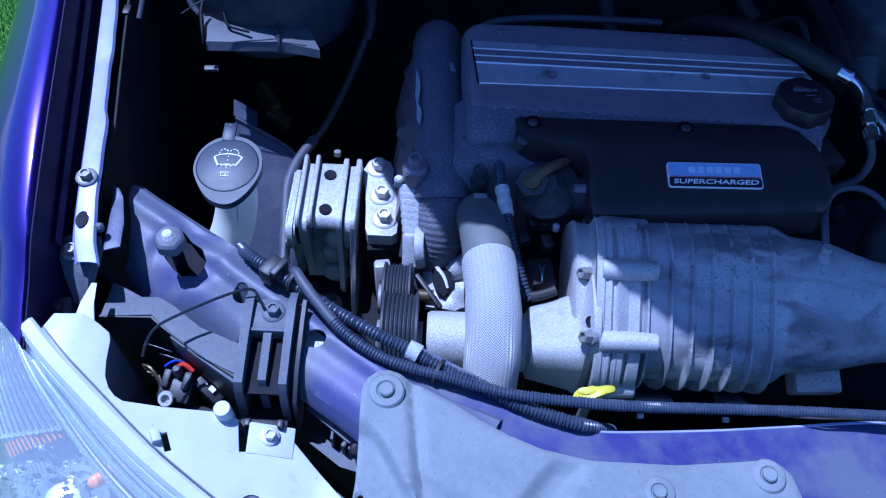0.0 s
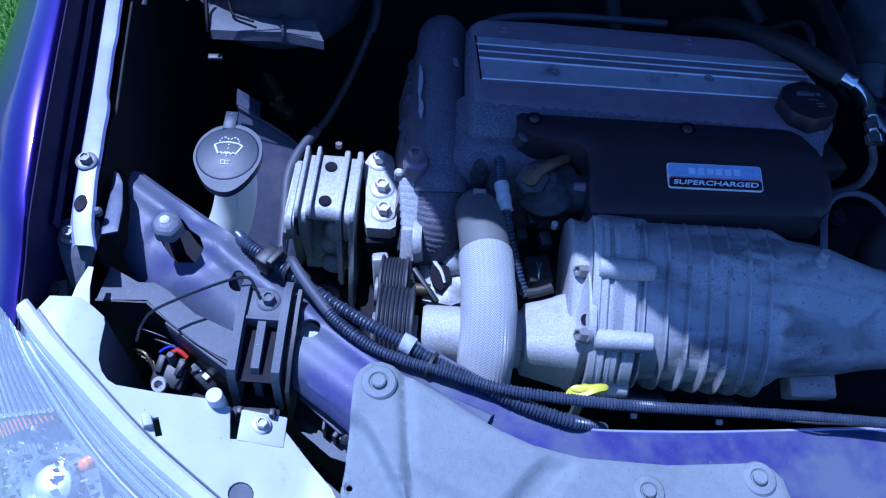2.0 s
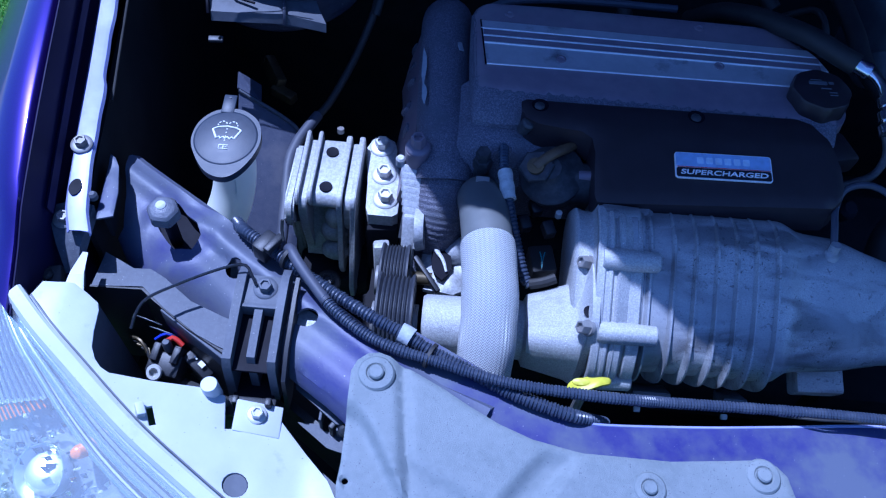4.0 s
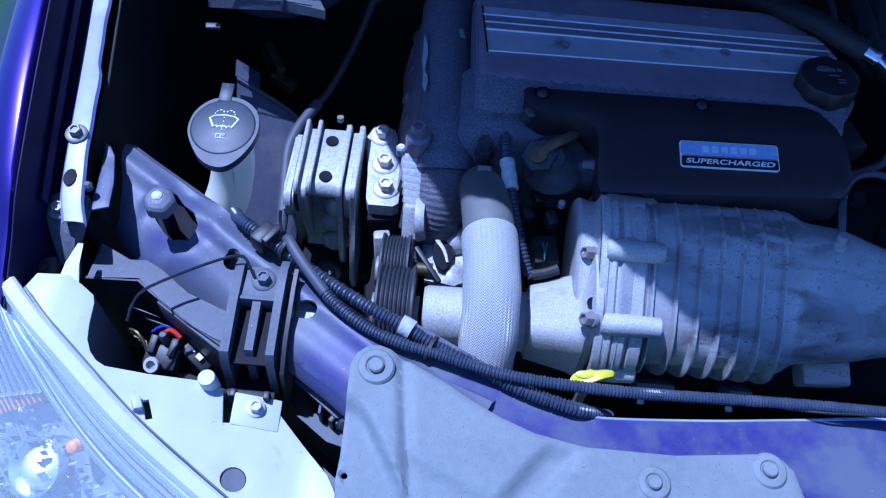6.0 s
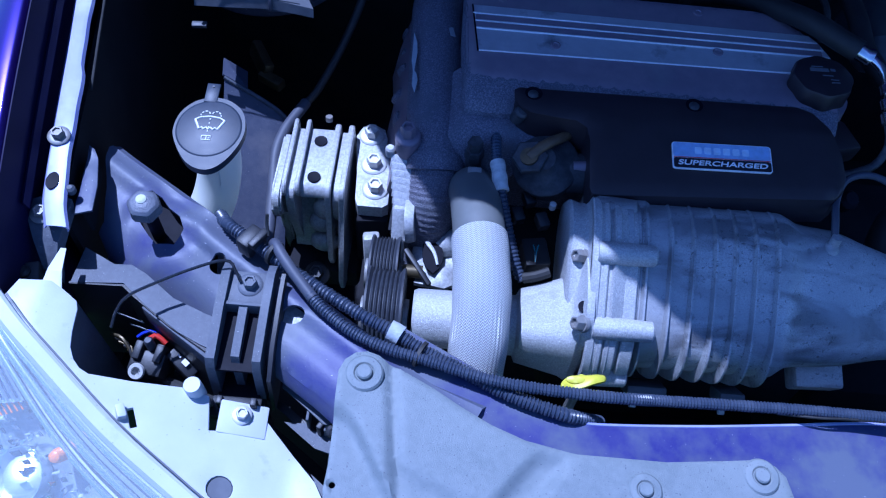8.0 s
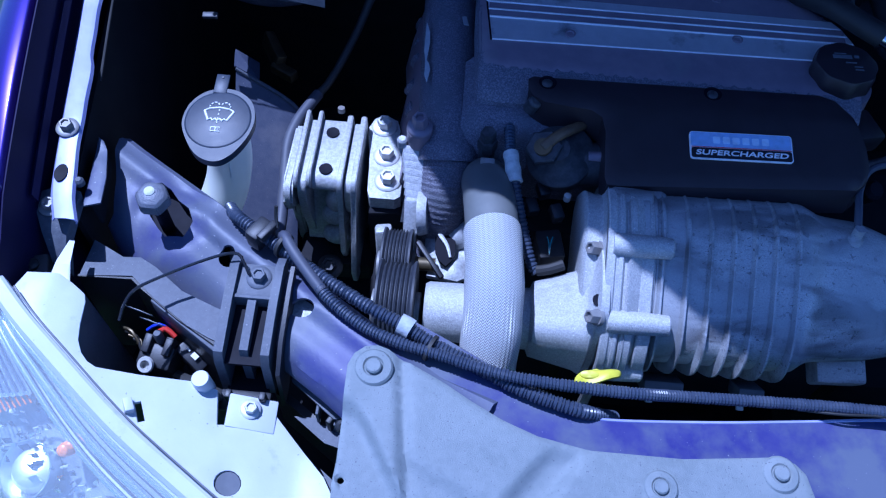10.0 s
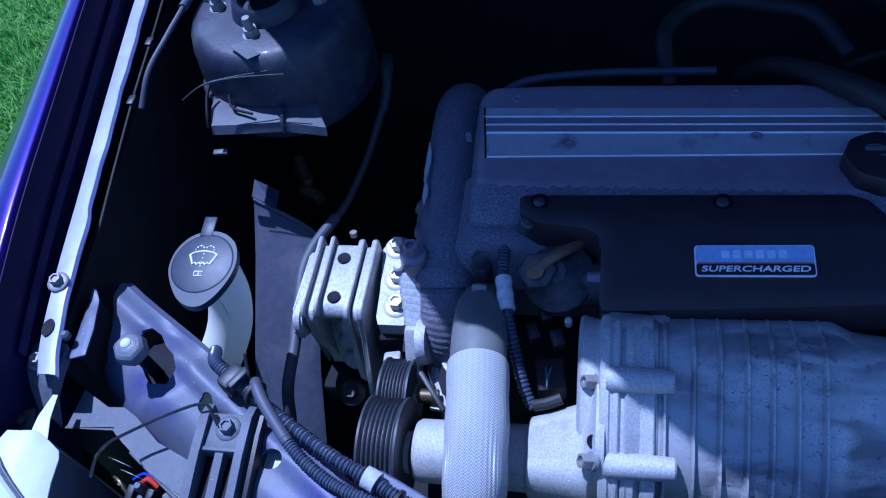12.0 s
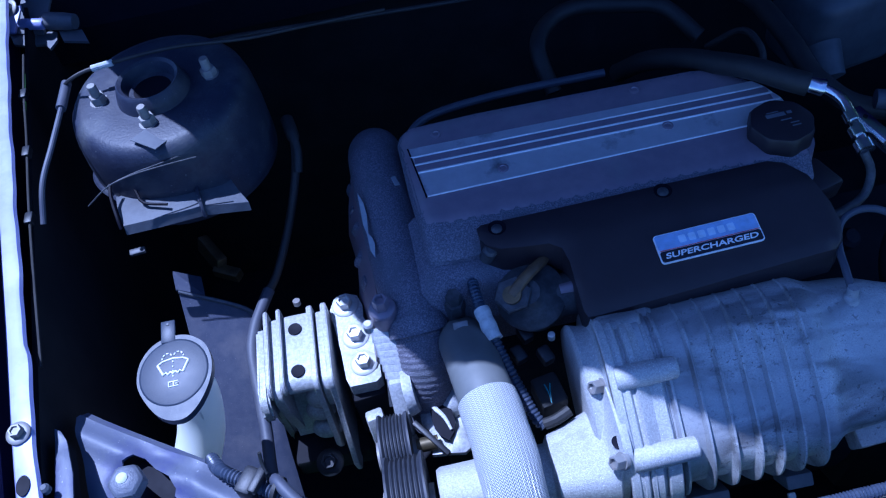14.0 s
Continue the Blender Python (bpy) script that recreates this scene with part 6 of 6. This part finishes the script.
for x0, x1, a0, a1, g in ((0.1420, 0.1490, 20, 172, 0.0104), (0.1508, 0.1552, 20, 172, 0.0098),
                          (0.1590, 0.1655, 80.5, 100.8, 0.0064), (0.1690, 0.1795, 80.5, 100.8, 0.0048),
                          (0.1568, 0.1665, 108, 150, 0.0082), (0.1700, 0.1805, 108, 150, 0.0066),
                          (0.1590, 0.1650, 40, 71, 0.0086), (0.1700, 0.1790, 36, 73, 0.0050)):
    case_patch("raised_plate", x0, x1, a0, a1, g)
# gear cover in front of the flange
part("gear_cover", case_loft([(0.1255, -0.016, 0.006), (0.1262, -0.011, 0.006), (0.1285, -0.008, 0.005), (0.1370, -0.0085, 0.003), (0.1405, -0.006, 0.001), (0.1432, 0.0098, -0.006)]), "cast", sc, smooth=45)
for q in ((0.1395, 0.3730, 0.8905), (0.1395, 0.3182, 0.8800)):
    c = Vector(q)
    # black disc stands for shade in the pocket
    part("bolt_pocket", lathe(fresh(), [(0.0050, 0), (0.0047, 0.0008), (0, 0.0004)], c + Vector((-0.001, 0.0115, 0.0055)), (-0.45, -0.3, 0.85), 18, (1.1, 0.9)), "gap", sc, "black disc for the shade in the bolt's pocket")
    bolt(sc, c, 0.0056, (-0.85, -0.25, 0.5), "steel_dull", "grey hexagon bolt", flange=1.25, h=0.0085)
# snout: flared cone, then a collar
SN = [(0.146, 0.070, 0.062, -0.012, 0, 56, 3.4), (0.140, 0.069, 0.062, -0.013, 0.0, 56, 3.4), (0.1375, 0.064, 0.054, -0.018, 0.0, 56, 3.4), (0.1345, 0.047, 0.044, -0.040, 0.001, 56, 3.2), (0.129, 0.037, 0.036, -0.049, 0.002, 56, 3.2), (0.092, 0.0275, 0.027, -0.052, 0.003, 56, 3.2), (0.0895, 0.0245, 0.024, -0.052, 0.003, 56, 2.2), (0.06, 0.0242, 0.0238, -0.052, 0.003, 56, 2.1), (0.0085, 0.0238, 0.0235, -0.052, 0.003, 56, 2.0), (0.0055, 0.022, 0.0215, -0.052, 0.003, 56, 2.0)]
part("snout", oval_loft(SN), "cast", sc, smooth=45)
# relief blocks between flange and ribs
part("top_knob", lathe(fresh(), [(0.008, 0), (0.009, 0.002), (0.009, 0.030), (0.006, 0.034), (0, 0.034)], (0.156, 0.418, 0.9), (1, 0, 0), 18), "case", sc)
# pulleys


def pulley(px, py, pz, r, w, name, label, n=7):
    th = thing(name, label, "pulley", (px, py, pz - r))
    prof = [(r * 0.35, 0), (r * 0.95, 0), (r * 1.03, 0.0005), (r * 1.03, 0.0022)]
    pitch = (w - 0.006) / n
    for k in range(n):
        h = 0.003 + pitch * k
        prof += [(r, h), (r * 0.94, h + pitch * 0.42), (r * 0.94, h + pitch * 0.55), (r, h + pitch * 0.97)]
    prof += [(r * 1.03, w - 0.0022), (r * 1.03, w - 0.0005), (r * 0.95, w), (r * 0.35, w)]
    part("grooved_rim", lathe(fresh(), prof, (px, py, pz), (1, 0, 0), 56), "pulley", th, smooth=25)
    part("hub", lathe(fresh(), [(r * 0.4, -0.004), (r * 0.4, w + 0.004)], (px, py, pz), (1, 0, 0), 24), "steel_dull", th)
    return th


pulley(-0.033, 0.333, 0.8365, 0.040, 0.031, "supercharger_pulley", "black grooved supercharger drive pulley")
pulley(-0.037, 0.392, 0.806, 0.034, 0.026, "idler_pulley", "black grooved idler pulley behind the drive pulley")

# ---- cast pieces in the gap between pulleys and hose ----
fr = thing("front_casting", "bright cast engine front below the hoses", "engine block", (0.02, 0.42, 0.75))
part("lobe", lathe(fresh(), [(0.012, 0), (0.012, 0.02), (0.008, 0.024), (0, 0.024)], (0.025, 0.425, 0.81), (0.7, 0, 0.5), 16), "mount", fr)
part("rod", lathe(fresh(), [(0.006, 0), (0.006, 0.018), (0, 0.018)], (-0.008, 0.392, 0.815), (1, 0, 0), 14), "brass", fr)
part("lobe", box(fresh(), (-0.040, 0.430, 0.782), (0.016, 0.014, 0.04), (-20, 0, 10), 0.003), "mount", fr)
part("web_plate", sheet(fresh(), [(-0.002, 0.437), (0.036, 0.437), (0.039, 0.385), (0.030, 0.380), (0.003, 0.384), (0.006, 0.402), (-0.001, 0.412)], lambda x, y: 0.812 + 0.004 * math.sin(x * 180) * math.sin(y * 140), 0.006, res=0.006, edge=0.001), "mount", fr, "bright cast web")
part("dark_plate", sheet(fresh(), [(0.008, 0.421), (0.013, 0.424), (0.025, 0.421), (0.027, 0.404), (0.024, 0.395), (0.019, 0.389), (0.013, 0.394), (0.009, 0.403), (0.008, 0.412)], lambda x, y: 0.820, 0.003, res=0.02), "gap", fr, "black plate over the casting")
part("hook_arm", tube(fresh(), [(0.0105, 0.423, 0.822), (0.0135, 0.4165, 0.823), (0.0175, 0.411, 0.823), (0.0205, 0.404, 0.823), (0.0225, 0.397, 0.822)], lambda u, s: 0.0024 - 0.0012 * u, 10, squash=0.6), "mount", fr, "bright curved arm")
part("dark_arm", box(fresh(), (0.005, 0.394, 0.820), (0.005, 0.040, 0.005), (10, 0, 38), 0.0015), "black", fr)

# engine block mass, its shadow put into a near-black colour
blk = thing("engine_block", "engine block under the covers, coloured near black for shade", "engine block", (0.2, 0.5, 0.4))
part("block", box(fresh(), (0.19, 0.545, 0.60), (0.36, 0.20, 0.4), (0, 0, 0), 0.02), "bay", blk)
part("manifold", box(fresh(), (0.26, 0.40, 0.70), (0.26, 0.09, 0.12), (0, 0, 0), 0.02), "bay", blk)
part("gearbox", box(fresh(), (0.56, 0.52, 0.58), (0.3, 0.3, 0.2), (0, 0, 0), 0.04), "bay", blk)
for x, w in ((0.212, 0.034), (0.286, 0.022)):
    part("stay", box(fresh(), (x, 0.318, 0.772), (w, 0.03, 0.012), (-50, 0, 0), 0.002), "sheet", blk)
    part("stay_tip", box(fresh(), (x - w * 0.3, 0.303, 0.770), (0.006, 0.005, 0.004), (25, 0, 0), 0.001), "tape", blk)

# ---- braided coolant hose ----
bh = thing("coolant_hose", "coolant hose in a bright woven sleeve with rubber elbow", "hose", (0.06, 0.36, 0.85))
HC = [(0.047, 0.462, 0.845), (0.0475, 0.448, 0.866), (0.0495, 0.425, 0.884), (0.0535, 0.385, 0.896), (0.058, 0.340, 0.895), (0.0590, 0.305, 0.880), (0.0575, 0.280, 0.848), (0.055, 0.270, 0.79), (0.053, 0.270, 0.73)]
full = spline(HC, 0.004)
cut = next(i for i, p in enumerate(full) if p.y < 0.379)
part("rubber_elbow", tube(fresh(), full[:cut + 3], 0.0212, 28, smooth=False), "elbow", bh, "smooth grey rubber elbow", smooth=60)
part("woven_sleeve", tube(fresh(), full[cut:], lambda u, s: 0.0226 + 0.0003 * math.sin(u * 40), 40, smooth=False), "braid", bh, "bright woven protective sleeve", smooth=60)
# clamp
cl = [full[1], full[3]]
part("clamp", tube(fresh(), [full[2], full[3], full[4]], 0.0228, 28, smooth=False), "steel_dull", bh, "dull spring clamp")
part("clamp_ear", box(fresh(), (0.047, 0.447, 0.894), (0.012, 0.006, 0.008), (20, 0, 0), 0.001), "steel_dull", bh)
vb = thing("vent_bolt", "dull hexagon bolt above the hose clamp", "bolt", (0.046, 0.468, 0.88))
bm = hex_head(fresh(), (0.046, 0.468, 0.888), (0, -0.1, 1), 0.0085, 0.012, False)
hex_head(bm, (0.046, 0.468, 0.900), (0, -0.1, 1), 0.0066, 0.010, False)
part("head", bm, "dull", vb)
part("stalk", lathe(fresh(), [(0.007, -0.04), (0.007, 0), (0, 0)], (0.046, 0.468, 0.888), (0, 0, 1), 12), "dull", vb)
part("outlet", lathe(fresh(), [(0.0, -0.03), (0.022, -0.03), (0.022, 0.0), (0.012, 0.006), (0, 0.006)], (0.045, 0.468, 0.862), (0.1, 0.5, 1), 20), "dull", vb)

# ---- sensor can and its yellowed hose ----
se = thing("bypass_valve", "grey round bypass valve with a yellowed hose", "valve", (0.1, 0.47, 0.86))
bm = lathe(fresh(), [(0, -0.02), (0.026, -0.02), (0.027, -0.006), (0.0285, -0.004), (0.0285, 0.0), (0.025, 0.003), (0.014, 0.008), (0.010, 0.014), (0, 0.015)], (0.107, 0.462, 0.893), (-0.25, -0.35, 1), 36)
part("can", bm, "dull", se)
bm = hex_head(fresh(), (0.093, 0.4585, 0.903), (-0.25, -0.3, 1), 0.0155, 0.007, False)
part("hex_cap", bm, "dull", se)
part("hose", tube(fresh(), [(0.091, 0.455, 0.909), (0.0985, 0.461, 0.913), (0.108, 0.469, 0.914), (0.121, 0.481, 0.909), (0.13, 0.495, 0.90), (0.138, 0.508, 0.89)], lambda u, s: 0.0048 - 0.001 * u, 12), "amber_rubber", se, "yellowed translucent hose")
part("port", lathe(fresh(), [(0.0075, 0), (0.0075, 0.004), (0, 0.004)], (0.0915, 0.4555, 0.908), (-0.25, -0.3, 1), 16), "brass", se)
part("nozzle", lathe(fresh(), [(0.005, 0), (0.005, 0.014), (0.0035, 0.016), (0, 0.016)], (0.130, 0.458, 0.898), (1, 0, 0.1), 12), "cover", se)
part("barrel", lathe(fresh(), [(0, 0), (0.018, 0), (0.018, 0.03), (0, 0.03)], (0.118, 0.462, 0.884), (1, 0.02, 0), 24), "dull", se)
part("small_cap", lathe(fresh(), [(0.006, 0), (0.006, 0.012), (0.004, 0.014), (0, 0.014)], (0.079, 0.494, 0.912), (0.3, -0.2, 1), 14), "dull", se)

# ---- sensor harness ----
sh = thing("sensor_harness", "black ribbed sensor cable with white tape", "wiring", (0.08, 0.42, 0.86))
SHP = [(0.062, 0.535, 0.88), (0.063, 0.512, 0.893), (0.0635, 0.488, 0.899), (0.0645, 0.462, 0.901), (0.068, 0.438, 0.897), (0.074, 0.413, 0.888), (0.082, 0.388, 0.874), (0.089, 0.371, 0.863), (0.094, 0.365, 0.86)]
part("sheath", tube(fresh(), SHP, ribbed(0.0044, 0.0034, 0.2), 10, step=0.0009), "conduit", sh, smooth=20)
part("tape_wrap", tube(fresh(), [(0.0655, 0.454, 0.9005), (0.068, 0.440, 0.8985), (0.0705, 0.428, 0.895)], lambda u, s: 0.0064 + 0.0003 * math.sin(s * 500), 12, step=0.002), "tape", sh, "frayed white tape wrap")
part("connector", box(fresh(), (0.104, 0.394, 0.852), (0.022, 0.028, 0.02), (0, 0, 10), 0.003), "rubber", sh)
part("boot", tube(fresh(), [(0.094, 0.366, 0.862), (0.103, 0.366, 0.866), (0.114, 0.370, 0.868)], 0.0045, 10), "rubber", sh)
for k in range(5):
    part("wire", tube(fresh(), [(0.1025, 0.378, 0.868), (0.1012 + 0.0007 * k, 0.387, 0.871), (0.0985 + 0.0022 * k, 0.395, 0.869)], 0.0005, 6), "cyan_wire" if k % 2 else "rubber", sh, "pale blue wire" if k % 2 else "thin black wire")
for (x, y, z) in ((0.088, 0.43, 0.86), (0.097, 0.445, 0.865), (0.108, 0.42, 0.868)):
    part("terminal", box(fresh(), (x, y, z), (0.010, 0.014, 0.012), (10, 0, 20), 0.002), "black", sh)
part("pin", lathe(fresh(), [(0.003, 0), (0.003, 0.006), (0, 0.007)], (0.116, 0.432, 0.872), (0, 0, 1), 10), "steel", sh)

# ---- ribbed conduits along the tie bar and rail ----
wl = thing("wiring_loom", "black ribbed wiring conduits lying along the rail", "wiring", (0.1, 0.28, 0.92))
C1 = [(-0.150, 0.375, 0.902), (-0.138, 0.357, 0.918), (-0.122, 0.345, 0.921), (-0.104, 0.334, 0.920), (-0.084, 0.321, 0.919), (-0.055, 0.304, 0.918), (-0.028, 0.289, 0.918), (-0.0032, 0.2791, 0.9140), (0.0179, 0.2685, 0.9110), (0.0454, 0.2578, 0.9080), (0.0756, 0.2454, 0.9045), (0.1006, 0.2384, 0.9015), (0.122, 0.2345, 0.898), (0.138, 0.237, 0.886), (0.15, 0.243, 0.87)]
part("thick_conduit", tube(fresh(), C1, ribbed(0.0047, 0.0027, 0.24), 14, step=0.001), "conduit", wl, smooth=20)
C2 = [(-0.104, 0.345, 0.905), (-0.098, 0.338, 0.926), (-0.089, 0.325, 0.928), (-0.076, 0.310, 0.925), (-0.058, 0.292, 0.921), (-0.0342, 0.2760, 0.9180), (-0.0084, 0.2657, 0.9165), (0.0199, 0.2601, 0.9145), (0.0506, 0.2531, 0.9130), (0.0810, 0.2479, 0.9125), (0.1290, 0.2468, 0.9080), (0.165, 0.249, 0.902), (0.20, 0.256, 0.888), (0.287, 0.2605, 0.882), (0.36, 0.2615, 0.879), (0.47, 0.262, 0.875), (0.65, 0.262, 0.87)]
C2B = spline(C2, 0.004)
k0 = next(i for i, p in enumerate(C2B) if p.x > -0.068)
part("smooth_sheath", tube(fresh(), C2B[:k0 + 2], 0.0043, 12, smooth=False), "grey_rubber", wl)
part("thin_conduit", tube(fresh(), C2B[k0:], ribbed(0.0040, 0.0025, 0.22), 12, step=0.0009), "conduit", wl, smooth=20)
part("clip", box(fresh(), (-0.1165, 0.341, 0.922), (0.013, 0.020, 0.018), (0, 0, -32), 0.003), "black", wl)
part("clip", box(fresh(), (-0.1095, 0.3385, 0.930), (0.006, 0.018, 0.006), (0, 0, -32), 0.0012), "black", wl)
part("tape_tie", tube(fresh(), [(-0.0077, 0.2806, 0.9148), (-0.0032, 0.2791, 0.9140), (0.0012, 0.2770, 0.9132)], 0.0078, 14), "sleeve", wl, "grey tape band")
part("cable_tie", tube(fresh(), [(0.0150, 0.2655, 0.9125), (0.0172, 0.2645, 0.9125)], 0.0102, 16, squash=0.7), "rubber", wl, "black cable tie")
part("cable_tie", tube(fresh(), [(-0.099, 0.333, 0.922), (-0.0965, 0.3315, 0.922)], 0.0095, 14), "rubber", wl)
part("tie_tail", tube(fresh(), [(-0.103, 0.342, 0.93), (-0.1045, 0.348, 0.936), (-0.104, 0.352, 0.943)], 0.0013, 6), "rubber", wl)
part("thin_wire", tube(fresh(), [(0.28, 0.258, 0.878), (0.31, 0.2555, 0.882), (0.34, 0.2575, 0.880), (0.42, 0.2590, 0.876)], 0.0010, 6), "rubber", wl)

# ---- dipstick ----
dp = thing("dipstick", "yellow plastic dipstick with a leaf-shaped handle", "dipstick", (0.138, 0.272, 0.86))
LEAF = [(-0.0165, -0.0042), (-0.0120, 0.0025), (-0.0040, 0.0056), (0.0040, 0.0050), (0.0110, 0.0062), (0.0165, 0.0066), (0.0172, 0.0025), (0.0100, -0.0016), (0.0020, -0.0050), (-0.0070, -0.0070), (-0.0140, -0.0074)]
LEAF = [(p.x + 0.137, p.y + 0.2690) for p in spline([(x, y, 0) for x, y in LEAF], 0.0016, True)]
part("handle", sheet(fresh(), LEAF, lambda x, y: 0.8835 - 0.25 * (y - 0.269) - 0.0022 * math.sin((x - 0.12) * 190), 0.0042, res=0.004, edge=0.0014), "yellow", dp, "yellow leaf-shaped pull handle", smooth=60)
part("thumb_disc", lathe(fresh(), [(0.0040, -0.0012), (0.0044, -0.0006), (0.0042, 0.0004), (0.0034, 0.0008), (0, 0.0007)], (0.1310, 0.2690, 0.8836), (-0.1, -0.25, 0.95), 24, (1.6, 0.7)), "yellow", dp, "raised yellow thumb pad")
part("shaft", lathe(fresh(), [(0.005, 0), (0.0045, 0.02), (0, 0.02)], (0.137, 0.272, 0.858), (0, 0, 1), 12), "yellow", dp)
part("guide_tube", lathe(fresh(), [(0.0042, -0.2), (0.0042, 0), (0, 0)], (0.137, 0.273, 0.86), (0, -0.05, 1), 10), "steel_dull", dp)

# ---- right side: pipe fitting, hoses, tank ----
af = thing("refrigerant_pipe", "bright bent metal pipe with crimped black hose", "pipe", (0.39, 0.54, 0.9))
part("crimp", lathe(fresh(), [(0, 0), (0.0078, 0), (0.0082, 0.002), (0.0074, 0.004), (0.0074, 0.012), (0.0082, 0.014), (0.0078, 0.017), (0, 0.017)], (0.3725, 0.580, 0.944), (0.85, -0.5, -0.1), 18), "chrome", af)
part("bend", tube(fresh(), [(0.385, 0.5725, 0.9425), (0.391, 0.566, 0.942), (0.3955, 0.555, 0.941), (0.396, 0.540, 0.938), (0.3945, 0.520, 0.935), (0.392, 0.508, 0.932)], 0.0046, 14), "chrome", af)
for k, (y, r) in enumerate(((0.538, 0.0062), (0.523, 0.0068), (0.509, 0.0072))):
    part("ring", lathe(fresh(), [(r * 0.6, -0.005), (r, -0.0045), (r, 0.0045), (r * 0.6, 0.005)], (0.3955 - 0.0012 * k, y, 0.937 - 0.002 * k), (0, 1, 0.12), 16), "chrome", af)
part("block", box(fresh(), (0.406, 0.522, 0.936), (0.010, 0.046, 0.012), (0, 0, 14), 0.001), "chrome", af, "flat bright clamp block")
part("block_hole", lathe(fresh(), [(0.002, 0), (0.0018, 0.0008), (0, 0.0004)], (0.403, 0.532, 0.942), (0, 0, 1), 12), "gap", af)
part("black_hose", tube(fresh(), [(0.376, 0.578, 0.9435), (0.362, 0.588, 0.945), (0.340, 0.612, 0.943), (0.320, 0.642, 0.93), (0.305, 0.67, 0.915), (0.285, 0.71, 0.885), (0.27, 0.75, 0.84)], 0.0100, 16), "rubber", af)
part("lower_tube", tube(fresh(), [(0.392, 0.505, 0.931), (0.396, 0.494, 0.918), (0.388, 0.482, 0.906), (0.372, 0.476, 0.900), (0.358, 0.475, 0.895)], 0.0036, 12), "dull", af, "stained dark metal tube")
part("fitting", lathe(fresh(), [(0.0, 0), (0.009, 0), (0.009, 0.012), (0.006, 0.016), (0, 0.016)], (0.368, 0.462, 0.875), (0.2, -0.4, 1), 14), "gap", af)
part("lug", box(fresh(), (0.362, 0.512, 0.897), (0.030, 0.034, 0.02), (0, 10, 20), 0.004), "plate", af)
lh = thing("loop_hose", "thin dark hose looping from the supercharger", "hose", (0.37, 0.44, 0.88))
part("loop", tube(fresh(), [(0.338, 0.398, 0.904), (0.339, 0.414, 0.910), (0.344, 0.436, 0.910), (0.355, 0.457, 0.909), (0.371, 0.466, 0.909), (0.388, 0.465, 0.908), (0.402, 0.453, 0.905), (0.412, 0.43, 0.898), (0.415, 0.40, 0.88)], 0.0030, 10), "grey_rubber", lh)
part("nipple", lathe(fresh(), [(0.007, 0), (0.006, 0.006), (0.0042, 0.008), (0.0042, 0.016), (0, 0.016)], (0.338, 0.396, 0.894), (0, 0.2, 1), 12), "case", lh)
tk = thing("coolant_tank", "translucent pale coolant tank at the rear", "tank", (0.55, 0.82, 0.75))
bm = box(fresh(), (0.575, 0.85, 0.77), (0.13, 0.10, 0.12), (0, 0, 10), 0.02, 3)
part("tank_body", bm, "tank", tk)
part("tank_neck", lathe(fresh(), [(0.026, 0), (0.026, 0.03), (0.03, 0.032), (0.03, 0.05), (0.02, 0.055), (0, 0.055)], (0.60, 0.84, 0.83), (0, 0, 1), 20), "tank", tk)
part("tank_foot", lathe(fresh(), [(0.02, 0), (0.016, 0.04), (0, 0.045)], (0.535, 0.80, 0.77), (0, -0.8, -0.5), 16), "tank", tk)
rh = thing("heater_hose", "black heater hoses across the rear of engine", "hose", (0.3, 0.75, 0.85))
part("hose", tube(fresh(), [(0.20, 0.75, 0.83), (0.193, 0.79, 0.86), (0.215, 0.83, 0.86), (0.25, 0.845, 0.86), (0.30, 0.834, 0.86), (0.34, 0.815, 0.86), (0.37, 0.78, 0.84)], 0.009, 16), "rubber", rh)
part("hose", tube(fresh(), [(0.40, 0.85, 0.86), (0.42, 0.78, 0.88), (0.425, 0.70, 0.885), (0.43, 0.64, 0.88), (0.47, 0.60, 0.87), (0.6, 0.58, 0.86)], 0.010, 14), "rubber", rh)
part("hose", tube(fresh(), [(0.36, 0.74, 0.86), (0.385, 0.72, 0.89), (0.392, 0.69, 0.89), (0.39, 0.67, 0.87)], 0.0035, 10), "rubber", rh)
part("hose", tube(fresh(), [(0.60, 0.56, 0.885), (0.50, 0.575, 0.895), (0.455, 0.59, 0.895)], 0.009, 14), "grey_rubber", rh)
part("hose", tube(fresh(), [(0.62, 0.50, 0.84), (0.50, 0.49, 0.86), (0.44, 0.47, 0.86), (0.42, 0.44, 0.84), (0.43, 0.40, 0.82)], 0.018, 16), "rubber", rh)
part("metal_line", tube(fresh(), [(0.03, 0.67, 0.88), (0.06, 0.69, 0.89), (0.13, 0.693, 0.897), (0.235, 0.69, 0.90)], 0.004, 10), "grey_rubber", rh)
